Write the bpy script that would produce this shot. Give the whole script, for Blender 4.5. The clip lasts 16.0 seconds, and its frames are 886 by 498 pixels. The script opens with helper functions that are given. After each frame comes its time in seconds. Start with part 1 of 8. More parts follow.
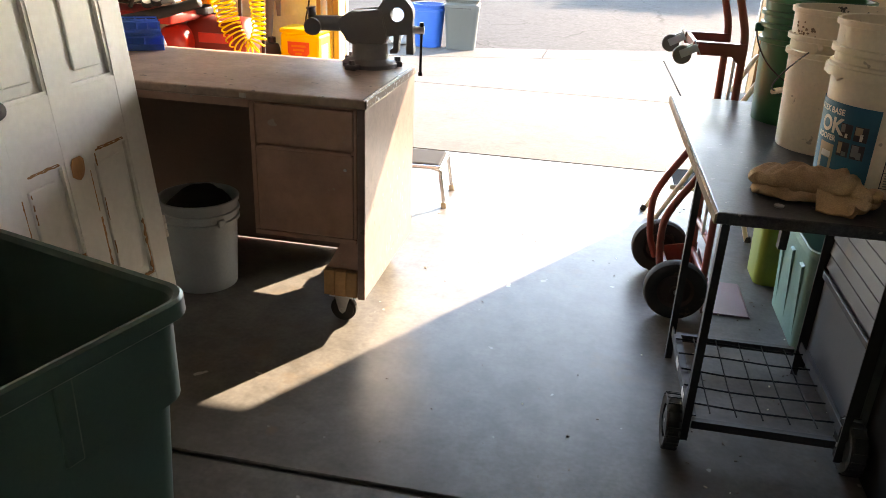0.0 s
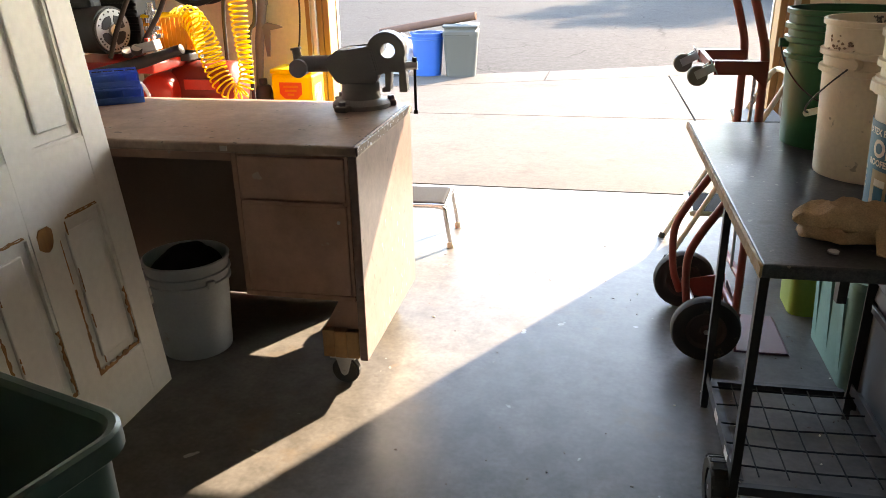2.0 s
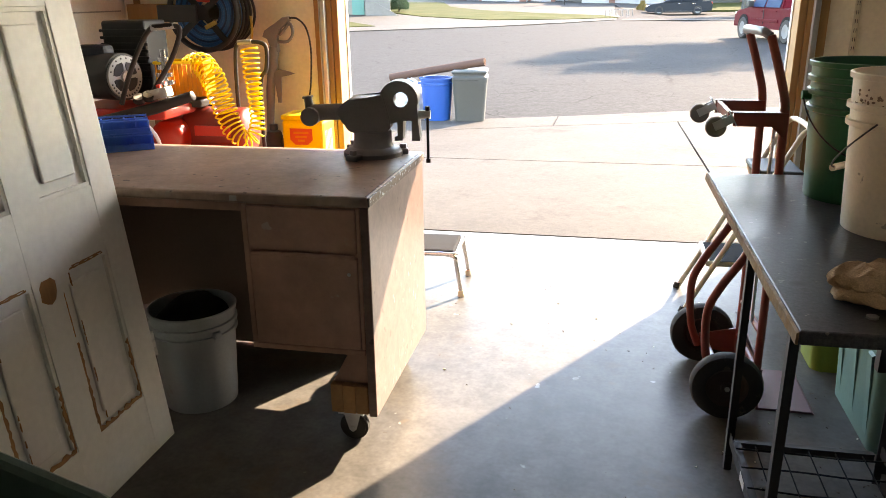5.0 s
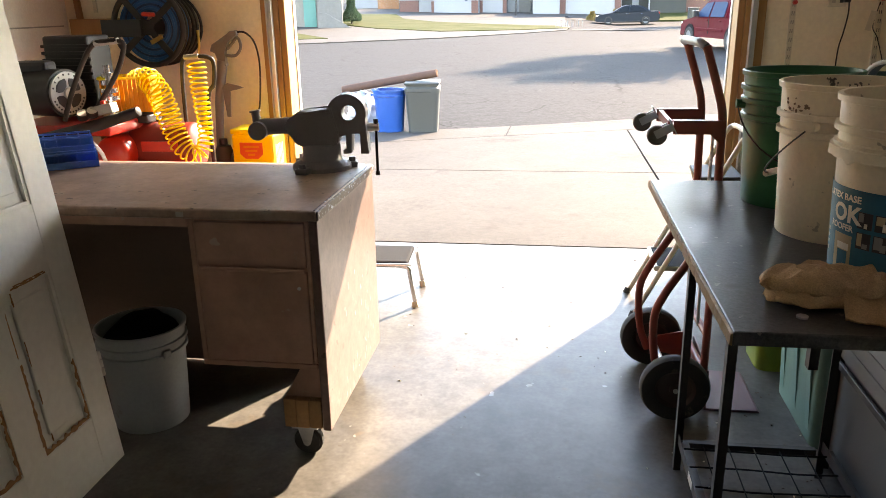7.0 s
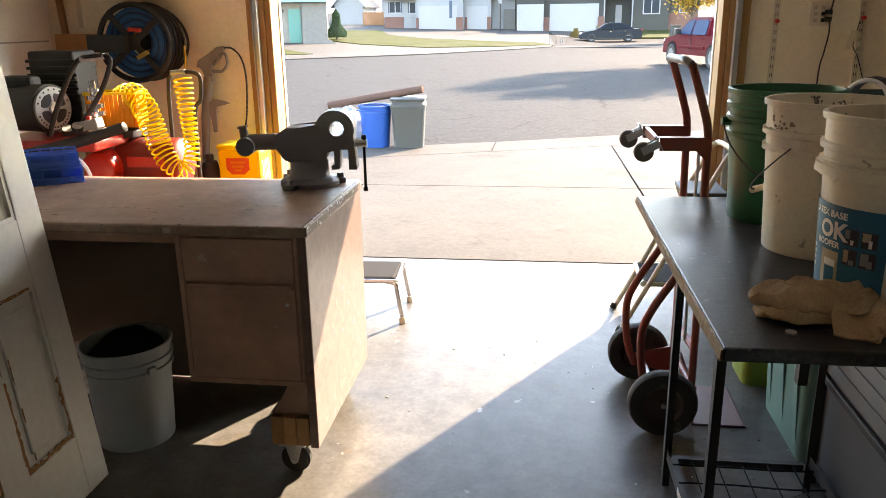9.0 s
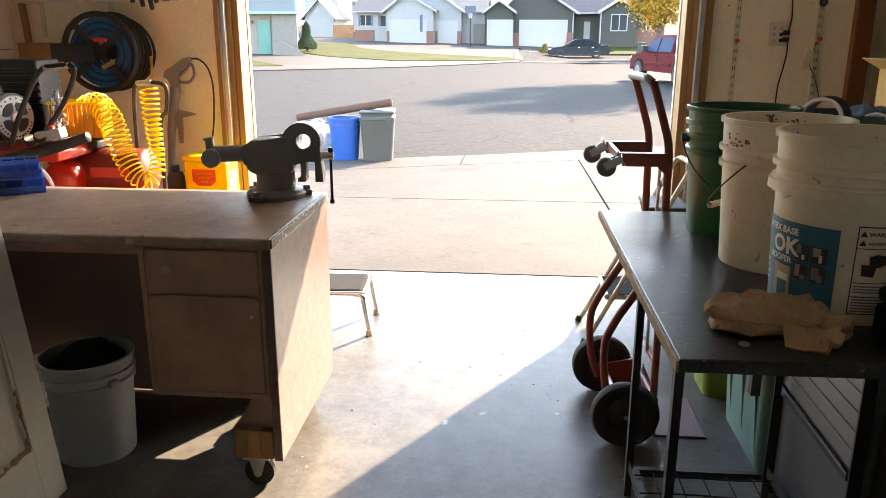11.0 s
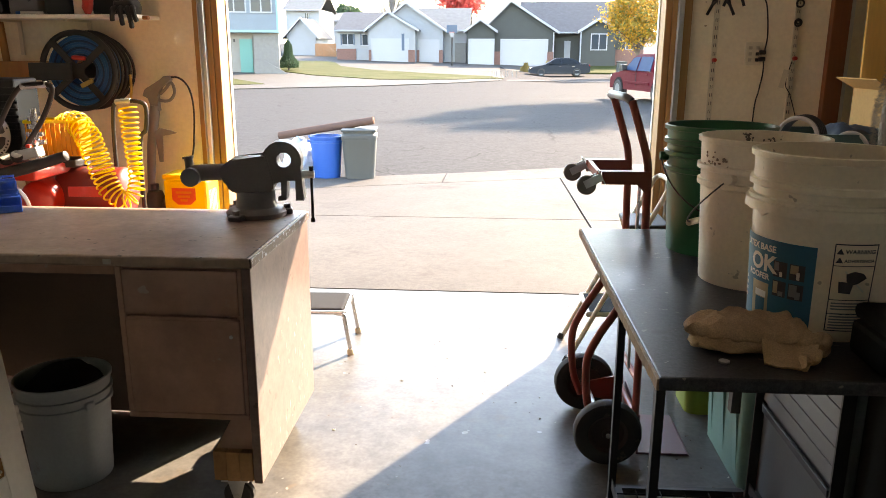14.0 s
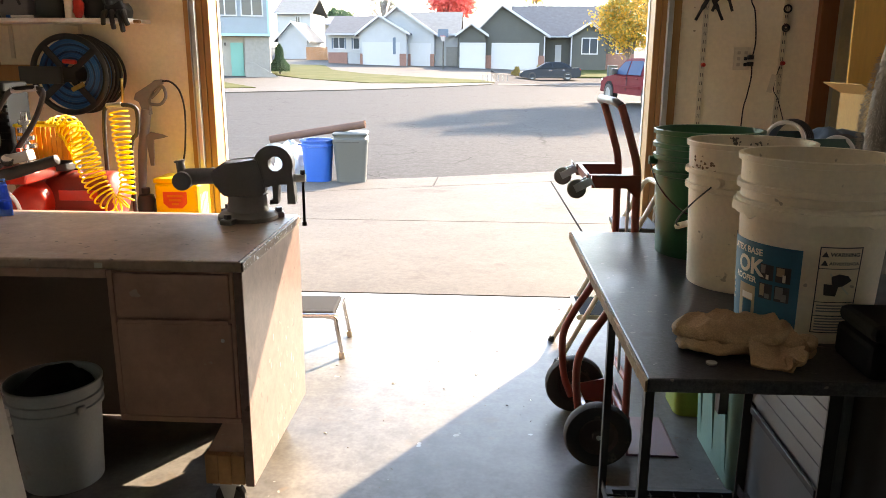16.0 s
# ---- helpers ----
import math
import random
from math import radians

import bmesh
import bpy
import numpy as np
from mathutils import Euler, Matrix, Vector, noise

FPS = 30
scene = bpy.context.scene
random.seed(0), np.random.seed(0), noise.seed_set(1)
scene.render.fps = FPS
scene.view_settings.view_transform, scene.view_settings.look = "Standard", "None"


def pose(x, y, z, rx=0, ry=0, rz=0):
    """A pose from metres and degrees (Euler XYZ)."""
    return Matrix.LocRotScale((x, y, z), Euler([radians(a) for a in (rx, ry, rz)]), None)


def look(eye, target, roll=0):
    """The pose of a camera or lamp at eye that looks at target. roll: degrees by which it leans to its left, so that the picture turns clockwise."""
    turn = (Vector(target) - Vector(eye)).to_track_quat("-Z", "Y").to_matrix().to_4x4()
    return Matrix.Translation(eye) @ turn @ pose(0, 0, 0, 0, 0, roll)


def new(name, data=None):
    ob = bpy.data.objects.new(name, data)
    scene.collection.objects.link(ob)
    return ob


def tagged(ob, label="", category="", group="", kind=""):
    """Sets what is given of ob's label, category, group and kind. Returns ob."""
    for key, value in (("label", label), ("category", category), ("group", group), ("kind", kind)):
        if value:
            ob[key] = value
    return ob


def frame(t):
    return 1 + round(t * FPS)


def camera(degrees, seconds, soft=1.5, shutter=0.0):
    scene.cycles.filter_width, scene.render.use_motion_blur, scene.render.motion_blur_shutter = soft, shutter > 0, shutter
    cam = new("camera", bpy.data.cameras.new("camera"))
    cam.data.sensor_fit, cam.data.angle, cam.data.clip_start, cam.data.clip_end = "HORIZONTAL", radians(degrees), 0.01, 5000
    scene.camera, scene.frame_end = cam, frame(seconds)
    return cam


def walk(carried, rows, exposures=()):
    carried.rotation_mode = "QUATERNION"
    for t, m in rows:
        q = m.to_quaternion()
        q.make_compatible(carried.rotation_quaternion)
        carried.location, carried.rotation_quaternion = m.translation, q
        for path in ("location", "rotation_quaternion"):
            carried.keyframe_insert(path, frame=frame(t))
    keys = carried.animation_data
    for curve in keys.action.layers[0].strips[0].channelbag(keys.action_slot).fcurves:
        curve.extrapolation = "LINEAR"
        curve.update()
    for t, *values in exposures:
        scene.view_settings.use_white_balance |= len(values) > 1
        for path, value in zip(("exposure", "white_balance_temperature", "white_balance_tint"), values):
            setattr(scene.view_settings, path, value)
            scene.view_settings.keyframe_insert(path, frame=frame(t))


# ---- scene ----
cam = camera(60.0, 16.0, soft=0.8)
PATH = [
    (0, (0.055, -0.224, 1.441), (-0.283, 1.583, 0.651), 2.6),
    (0.5, (-0.027, -0.208, 1.453), (-0.218, 1.643, 0.721), 2.0),
    (1, (-0.035, -0.121, 1.451), (-0.182, 1.736, 0.723), 1.8),
    (1.5, (0.0, 0.008, 1.439), (-0.266, 1.85, 0.707), 0.5),
    (2, (0.032, 0.022, 1.44), (-0.344, 1.845, 0.707), -1.0),
    (2.5, (0.019, 0.041, 1.446), (-0.383, 1.871, 0.746), -1.5),
    (3, (-0.021, 0.055, 1.442), (-0.427, 1.885, 0.746), -0.9),
    (3.5, (-0.033, 0.069, 1.456), (-0.445, 1.908, 0.788), -0.5),
    (6, (0.025, 0.091, 1.449), (-0.339, 1.956, 0.825), -1.6),
    (6.5, (0.031, 0.086, 1.454), (-0.283, 1.961, 0.834), -1.3),
    (7, (0.027, 0.079, 1.458), (-0.266, 1.962, 0.851), -1.1),
    (7.5, (0.023, 0.077, 1.458), (-0.267, 1.963, 0.859), -1.1),
    (8, (0.022, 0.083, 1.459), (-0.266, 1.972, 0.868), -1.2),
    (8.5, (0.019, 0.079, 1.461), (-0.253, 1.974, 0.882), -1.0),
    (9, (0.015, 0.078, 1.461), (-0.24, 1.978, 0.891), -0.8),
    (9.5, (0.017, 0.075, 1.459), (-0.219, 1.979, 0.896), -0.6),
    (12, (0.035, 0.059, 1.469), (-0.112, 1.984, 0.948), 0.4),
    (12.5, (0.035, 0.059, 1.469), (-0.104, 1.987, 0.956), 0.4),
    (13, (0.035, 0.065, 1.469), (-0.102, 1.995, 0.964), 0.3),
    (13.5, (0.036, 0.067, 1.469), (-0.095, 1.999, 0.969), 0.3),
    (14, (0.035, 0.068, 1.467), (-0.098, 2.001, 0.973), 0.2),
    (14.5, (0.038, 0.061, 1.469), (-0.088, 1.996, 0.978), 0.3),
    (15, (0.036, 0.057, 1.468), (-0.084, 1.993, 0.979), 0.3),
    (15.5, (0.035, 0.054, 1.472), (-0.083, 1.99, 0.985), 0.2),
    (16, (0.037, 0.054, 1.47), (-0.074, 1.991, 0.985), 0.3),
]
walk(cam, [(t, look(eye, target, roll)) for t, eye, target, roll in PATH], exposures=[(0.0, 4.32, 8600, 18), (2.5, 4.13, 8600, 18), (5.0, 4.02, 8600, 18), (16.0, 3.98, 8600, 18)])


# ---- world, sun, exposure ----
SUN_TO = Vector((0.5145, 0.8575, 0.5875)).normalized()
world = bpy.data.worlds.new("sky_world")
scene.world = world
world.use_nodes = True
_n = world.node_tree.nodes
_sky = _n.new("ShaderNodeTexSky")
_sky.sky_type = 'NISHITA'
_sky.sun_disc = False
_sky.sun_elevation = math.asin(SUN_TO.z)
_sky.sun_rotation = math.atan2(SUN_TO.x, SUN_TO.y)
_sky.altitude = 0
_sky.air_density = 1.3
_sky.dust_density = 0.35
_sky.ozone_density = 4.0
_n["Background"].inputs["Strength"].default_value = 0.15
world.node_tree.links.new(_sky.outputs[0], _n["Background"].inputs["Color"])
sun = new("sun", bpy.data.lights.new("sun", 'SUN'))
sun.data.energy = 2.05
sun.data.angle = radians(0.5)
sun.data.color = (1.0, 0.93, 0.82)
sun.matrix_world = SUN_TO.to_track_quat('Z', 'Y').to_matrix().to_4x4()


# ---- mesh helpers ----
def bm_new():
    return bmesh.new()


def box(bm, x0, x1, y0, y1, z0, z1, bevel=0.0, m=None, seg=2):
    vs = bmesh.ops.create_cube(bm, size=1.0)["verts"]
    mat = Matrix.Translation(((x0 + x1) / 2, (y0 + y1) / 2, (z0 + z1) / 2)) @ Matrix.Diagonal((x1 - x0, y1 - y0, z1 - z0, 1))
    if m is not None:
        mat = m @ mat
    bmesh.ops.transform(bm, matrix=mat, verts=vs)
    if bevel > 0:
        es = list({e for v in vs for e in v.link_edges})
        bmesh.ops.bevel(bm, geom=es, offset=bevel, segments=seg, affect='EDGES', profile=0.5)
    return vs


def bx(x0, x1, y0, y1, z0, z1, bevel=0.0, m=None, seg=2):
    bm = bm_new()
    box(bm, x0, x1, y0, y1, z0, z1, bevel, m, seg)
    return bm


def cyl(bm, a, b, r0, r1=None, seg=20, caps=True):
    a, b = Vector(a), Vector(b)
    d = b - a
    q = d.to_track_quat('Z', 'Y').to_matrix().to_4x4()
    vs = bmesh.ops.create_cone(bm, cap_ends=caps, segments=seg, radius1=r0, radius2=r0 if r1 is None else r1, depth=d.length)["verts"]
    bmesh.ops.transform(bm, matrix=Matrix.Translation((a + b) / 2) @ q, verts=vs)
    return vs


def tube(bm, pts, r, seg=10, closed=False):
    """A round bar that follows pts."""
    pts = [Vector(p) for p in pts]
    n = len(pts)
    rings = []
    side = None
    for i, p in enumerate(pts):
        if closed:
            d = pts[(i + 1) % n] - pts[i - 1]
        else:
            d = pts[min(i + 1, n - 1)] - pts[max(i - 1, 0)]
        d.normalize()
        if side is None:
            side = d.orthogonal().normalized()
        side = (side - d * side.dot(d)).normalized()
        up = d.cross(side)
        rr = r[i] if isinstance(r, (list, tuple)) else r
        rings.append([bm.verts.new(p + (side * math.cos(2 * math.pi * k / seg) + up * math.sin(2 * math.pi * k / seg)) * rr) for k in range(seg)])
    for i in range(n if closed else n - 1):
        a, b = rings[i], rings[(i + 1) % n]
        for k in range(seg):
            bm.faces.new((a[k], a[(k + 1) % seg], b[(k + 1) % seg], b[k]))
    if not closed:
        bm.faces.new(rings[0][::-1])
        bm.faces.new(rings[-1])


def smooth_path(pts, n=8):
    """A rounded line through pts."""
    pts = [Vector(p) for p in pts]
    out = []
    for i in range(len(pts) - 1):
        p0, p1, p2, p3 = pts[max(i - 1, 0)], pts[i], pts[i + 1], pts[min(i + 2, len(pts) - 1)]
        for k in range(n):
            t = k / n
            out.append(0.5 * ((2 * p1) + (p2 - p0) * t + (2 * p0 - 5 * p1 + 4 * p2 - p3) * t * t + (3 * p1 - p0 - 3 * p2 + p3) * t ** 3))
    out.append(pts[-1])
    return out


def lathe(bm, profile, seg=48, m=None):
    """Turns (radius, height) pairs round z."""
    rings = []
    for r, z in profile:
        ring = []
        for k in range(seg):
            a = 2 * math.pi * k / seg
            p = Vector((r * math.cos(a), r * math.sin(a), z))
            ring.append(bm.verts.new(m @ p if m is not None else p))
        rings.append(ring)
    for a, b in zip(rings, rings[1:]):
        for k in range(seg):
            bm.faces.new((a[k], a[(k + 1) % seg], b[(k + 1) % seg], b[k]))
    return rings


def prism(bm, outline, y0, y1, m=None):
    """An outline in (x, z), drawn out along y."""
    def put(x, y, z):
        p = Vector((x, y, z))
        return bm.verts.new(m @ p if m is not None else p)
    a = [put(x, y0, z) for x, z in outline]
    b = [put(x, y1, z) for x, z in outline]
    n = len(a)
    bm.faces.new(a)
    bm.faces.new(b[::-1])
    for i in range(n):
        bm.faces.new((a[i], b[i], b[(i + 1) % n], a[(i + 1) % n]))


def part(name, bm, material, parent=None, label="", smooth=False):
    bmesh.ops.recalc_face_normals(bm, faces=bm.faces[:])
    me = bpy.data.meshes.new(name)
    bm.to_mesh(me)
    bm.free()
    me.materials.append(material)
    if smooth:
        for p in me.polygons:
            p.use_smooth = True
        me.set_sharp_from_angle(angle=radians(38))
    ob = new(name, me)
    if parent is not None:
        ob.parent = parent
    if label:
        ob["label"] = label
    return ob


def thing(name, label, category, at=(0, 0, 0), rz=0.0, group="", kind=""):
    ob = new(name)
    ob.empty_display_size = 0.1
    ob.matrix_world = pose(at[0], at[1], at[2], 0, 0, rz)
    return tagged(ob, label, category, group, kind)


def struct(name, bm, material, label, category):
    return tagged(part(name, bm, material), label, category, kind="structure")


# ---- materials ----
def mat(name, color, rough=0.6, metal=0.0, color2=None, scale=6.0, mix=0.5, bump=0.15, fine=90.0, dirt=None, dirt_scale=2.0, dirt_amt=0.0,
        stretch=(1, 1, 1), coat=0.0, spec=0.5, rand=0.0, rough_var=0.12, grain_amt=0.2):
    """Paint, grain and stains: two colours by broad noise, fine noise for relief, and a third colour in ragged stains."""
    m = bpy.data.materials.new(name)
    m.use_nodes = True
    nt = m.node_tree
    N, L = nt.nodes, nt.links
    b = N["Principled BSDF"]
    b.inputs["Roughness"].default_value = rough
    b.inputs["Metallic"].default_value = metal
    b.inputs["Coat Weight"].default_value = coat
    b.inputs["Specular IOR Level"].default_value = spec
    tc = N.new("ShaderNodeTexCoord")
    mp = N.new("ShaderNodeMapping")
    mp.inputs["Scale"].default_value = stretch
    L.new(tc.outputs["Object"], mp.inputs["Vector"])
    n1 = N.new("ShaderNodeTexNoise")
    n1.inputs["Scale"].default_value = scale
    n1.inputs["Detail"].default_value = 6
    n1.inputs["Roughness"].default_value = 0.62
    L.new(mp.outputs[0], n1.inputs["Vector"])
    n2 = N.new("ShaderNodeTexNoise")
    n2.inputs["Scale"].default_value = fine
    n2.inputs["Detail"].default_value = 4
    L.new(mp.outputs[0], n2.inputs["Vector"])
    c2 = color2 or tuple(c * 0.72 for c in color)
    ramp = N.new("ShaderNodeValToRGB")
    ramp.color_ramp.elements[0].position = 0.5 - 0.2
    ramp.color_ramp.elements[1].position = 0.5 + 0.2
    ramp.color_ramp.elements[0].color = (*[c * (1 - mix) + d * mix for c, d in zip(color, c2)], 1)
    ramp.color_ramp.elements[1].color = (*color, 1)
    L.new(n1.outputs["Fac"], ramp.inputs[0])
    col = ramp.outputs[0]
    grain = N.new("ShaderNodeMix")
    grain.data_type, grain.blend_type = 'RGBA', 'MULTIPLY'
    grain.inputs[0].default_value = 0.25
    L.new(col, grain.inputs[6])
    L.new(n2.outputs["Color"], grain.inputs[7])
    gr = N.new("ShaderNodeMapRange")
    gr.inputs[1].default_value, gr.inputs[2].default_value = 0.3, 0.7
    gr.inputs[3].default_value, gr.inputs[4].default_value = 0.7, 1.15
    L.new(n2.outputs["Fac"], gr.inputs[0])
    L.new(gr.outputs[0], grain.inputs[7])
    grain.inputs[0].default_value = grain_amt
    col = grain.outputs[2]
    if rand:
        oi = N.new("ShaderNodeObjectInfo")
        mr = N.new("ShaderNodeMapRange")
        mr.inputs[3].default_value, mr.inputs[4].default_value = 1 - rand, 1 + rand
        L.new(oi.outputs["Random"], mr.inputs[0])
        g2 = N.new("ShaderNodeMix")
        g2.data_type, g2.blend_type = 'RGBA', 'MULTIPLY'
        g2.inputs[0].default_value = 1.0
        L.new(col, g2.inputs[6])
        L.new(mr.outputs[0], g2.inputs[7])
        col = g2.outputs[2]
    if dirt_amt > 0:
        n3 = N.new("ShaderNodeTexNoise")
        n3.inputs["Scale"].default_value = dirt_scale
        n3.inputs["Detail"].default_value = 8
        n3.inputs["Roughness"].default_value = 0.7
        L.new(tc.outputs["Object"], n3.inputs["Vector"])
        dr = N.new("ShaderNodeMapRange")
        dr.inputs[1].default_value, dr.inputs[2].default_value = 0.66 - 0.2 * dirt_amt, 0.72 - 0.1 * dirt_amt
        L.new(n3.outputs["Fac"], dr.inputs[0])
        dm = N.new("ShaderNodeMix")
        dm.data_type = 'RGBA'
        L.new(dr.outputs[0], dm.inputs[0])
        L.new(col, dm.inputs[6])
        dm.inputs[7].default_value = (*(dirt or (0.1, 0.08, 0.06)), 1)
        col = dm.outputs[2]
    L.new(col, b.inputs["Base Color"])
    if rough_var:
        rr = N.new("ShaderNodeMapRange")
        rr.inputs[3].default_value, rr.inputs[4].default_value = max(0.03, rough - rough_var), min(1, rough + rough_var)
        L.new(n1.outputs["Fac"], rr.inputs[0])
        L.new(rr.outputs[0], b.inputs["Roughness"])
    if bump:
        bp = N.new("ShaderNodeBump")
        bp.inputs["Strength"].default_value = bump
        bp.inputs["Distance"].default_value = 0.002 if fine > 30 else 0.01
        L.new(n2.outputs["Fac"], bp.inputs["Height"])
        L.new(bp.outputs[0], b.inputs["Normal"])
    return m


M = {}
M["floor"] = mat("garage_floor", (0.100, 0.095, 0.088), 0.38, color2=(0.088, 0.080, 0.070), scale=1.6, mix=0.9, bump=0.05, fine=60, dirt=(0.100, 0.074, 0.050), dirt_scale=1.3, dirt_amt=0.5, rough_var=0.08, grain_amt=0.5, spec=0.13)
M["concrete"] = mat("driveway_concrete", (0.074, 0.065, 0.056), 0.85, color2=(0.055, 0.048, 0.041), scale=0.9, mix=0.9, bump=0.3, fine=120, dirt=(0.045, 0.037, 0.031), dirt_scale=0.7, dirt_amt=0.45, grain_amt=0.6, spec=0.1)
M["asphalt"] = mat("asphalt", (0.032, 0.0300, 0.0289), 0.9, color2=(0.0255, 0.0240, 0.0232), scale=0.5, mix=0.9, bump=0.4, fine=60, grain_amt=0.5, spec=0.06)
M["grass"] = mat("lawn_grass", (0.17, 0.20, 0.06), 0.9, color2=(0.26, 0.24, 0.10), scale=0.6, mix=0.9, bump=0.6, fine=20)
M["wall"] = mat("drywall", (0.91, 0.83, 0.665), 0.85, color2=(0.87, 0.785, 0.615), scale=2.0, mix=0.7, bump=0.1, fine=50)
M["white_wall"] = mat("white_board", (0.90, 0.89, 0.86), 0.7, scale=2.0, mix=0.3, bump=0.05)
M["ceiling"] = mat("ceiling_paint", (0.90, 0.89, 0.86), 0.9, scale=2.0, mix=0.3, bump=0.1)
M["pine"] = mat("pine_wood", (0.42, 0.24, 0.09), 0.6, color2=(0.28, 0.14, 0.05), scale=8, mix=0.9, stretch=(1, 1, 0.08), bump=0.1)
M["dark_wood"] = mat("stained_wood", (0.27, 0.10, 0.040), 0.55, color2=(0.16, 0.058, 0.025), scale=8, mix=0.9, stretch=(1, 1, 0.08), bump=0.1)
M["block_wood"] = mat("block_wood", (0.46, 0.25, 0.10), 0.7, color2=(0.27, 0.14, 0.06), scale=14, mix=0.9, stretch=(1, 0.15, 1), bump=0.15, rand=0.3)
M["white_paint"] = mat("white_door_paint", (0.72, 0.71, 0.67), 0.45, color2=(0.66, 0.635, 0.58), scale=3, mix=0.6, bump=0.05, fine=40)
M["raw_wood"] = mat("raw_wood", (0.38, 0.19, 0.065), 0.75, color2=(0.22, 0.10, 0.035), scale=20, mix=0.9, stretch=(1, 1, 0.1))
M["desk"] = mat("desk_brown_paint", (0.36, 0.205, 0.150), 0.48, color2=(0.29, 0.160, 0.118), scale=4, mix=0.8, bump=0.06, dirt=(0.32, 0.25, 0.2), dirt_scale=9, dirt_amt=0.12)
M["desk_top"] = mat("desk_top_laminate", (0.30, 0.205, 0.155), 0.48, color2=(0.23, 0.152, 0.112), scale=5, mix=0.9, bump=0.08, dirt=(0.3, 0.25, 0.2), dirt_scale=5, dirt_amt=0.2)
# Sun-facing panel: desk brown darkened in colour so sunlight doesn't bleach it.
M["desk_side"] = mat("desk_side_sun_toned", (0.178, 0.120, 0.104), 0.36, color2=(0.145, 0.095, 0.080), scale=3.5, mix=0.9, bump=0.05, dirt=(0.20, 0.155, 0.135), dirt_scale=7, dirt_amt=0.25, spec=0.22, rough_var=0.08)
M["table_top"] = mat("table_top_varnish", (0.044, 0.040, 0.043), 0.34, color2=(0.028, 0.025, 0.026), scale=6, mix=0.95, bump=0.22, fine=55, dirt=(0.09, 0.07, 0.06), dirt_scale=22, dirt_amt=0.14, rough_var=0.14, spec=0.28)
M["table_edge"] = mat("table_raw_edge", (0.36, 0.225, 0.11), 0.7, color2=(0.20, 0.12, 0.06), scale=70, mix=0.9, bump=0.3, fine=120)
M["black_steel"] = mat("black_steel", (0.018, 0.017, 0.017), 0.5, 0.0, color2=(0.035, 0.028, 0.023), scale=14, mix=0.7, bump=0.08, spec=0.35)
M["steel"] = mat("galvanised_steel", (0.55, 0.56, 0.57), 0.38, 0.85, scale=20, mix=0.3, bump=0.04)
M["chrome"] = mat("chrome", (0.72, 0.72, 0.74), 0.16, 1.0, scale=20, mix=0.2, bump=0.0, rough_var=0.06)
M["rubber"] = mat("black_rubber", (0.025, 0.024, 0.023), 0.8, scale=20, mix=0.5, bump=0.2, dirt=(0.12, 0.1, 0.08), dirt_scale=12, dirt_amt=0.25)
M["white_plastic"] = mat("white_bucket_plastic", (0.88, 0.77, 0.62), 0.4, color2=(0.82, 0.69, 0.53), scale=4, mix=0.6, bump=0.03, dirt=(0.34, 0.29, 0.23), dirt_scale=14, dirt_amt=0.1, spec=0.4)
M["grey_plastic"] = mat("grey_bucket_plastic", (0.33, 0.36, 0.375), 0.4, scale=5, mix=0.3, bump=0.03, dirt=(0.25, 0.22, 0.18), dirt_scale=6, dirt_amt=0.15)
M["green_plastic"] = mat("green_bucket_plastic", (0.018, 0.15, 0.06), 0.36, color2=(0.03, 0.12, 0.06), scale=5, mix=0.5, bump=0.03, dirt=(0.14, 0.2, 0.14), dirt_scale=7, dirt_amt=0.15)
M["tote"] = mat("dark_green_tote_plastic", (0.052, 0.098, 0.080), 0.36, scale=5, mix=0.4, bump=0.06, fine=140, dirt=(0.05, 0.065, 0.056), dirt_scale=4, dirt_amt=0.15)
M["tote_blue"] = mat("slate_blue_tote_plastic", (0.03, 0.08, 0.095), 0.42, scale=5, mix=0.4, bump=0.06, fine=140)
M["cart_green"] = mat("sage_bin_plastic", (0.14, 0.27, 0.22), 0.5, scale=5, mix=0.35, bump=0.05, dirt=(0.26, 0.31, 0.26), dirt_scale=5, dirt_amt=0.15)
M["lime"] = mat("lime_bin_plastic", (0.22, 0.28, 0.03), 0.5, scale=5, mix=0.5, bump=0.05)
M["red_paint"] = mat("red_truck_paint", (0.30, 0.045, 0.028), 0.42, color2=(0.2, 0.045, 0.03), scale=8, mix=0.8, bump=0.05, dirt=(0.14, 0.07, 0.045), dirt_scale=14, dirt_amt=0.35)
M["bright_red"] = mat("bright_red_enamel", (0.55, 0.03, 0.015), 0.3, scale=6, mix=0.4, bump=0.02, coat=0.2)
M["yellow"] = mat("yellow_hose_plastic", (0.88, 0.66, 0.03), 0.35, scale=8, mix=0.2, bump=0.0)
M["yellow_box"] = mat("yellow_box_plastic", (0.86, 0.66, 0.03), 0.5, scale=5, mix=0.2, bump=0.02)
M["orange"] = mat("orange_basket_plastic", (0.75, 0.33, 0.02), 0.45, scale=5, mix=0.2, bump=0.0)
M["blue_bin"] = mat("blue_plastic", (0.005, 0.085, 0.36), 0.38, scale=4, mix=0.3, bump=0.02)
M["blue_tray"] = mat("blue_tray_plastic", (0.15, 0.36, 0.82), 0.4, scale=4, mix=0.3, bump=0.02)
M["bin_grey"] = mat("grey_green_bin_plastic", (0.047, 0.052, 0.050), 0.6, scale=4, mix=0.3, bump=0.02)
M["black_plastic"] = mat("black_plastic", (0.012, 0.012, 0.013), 0.5, scale=8, mix=0.4, bump=0.04)
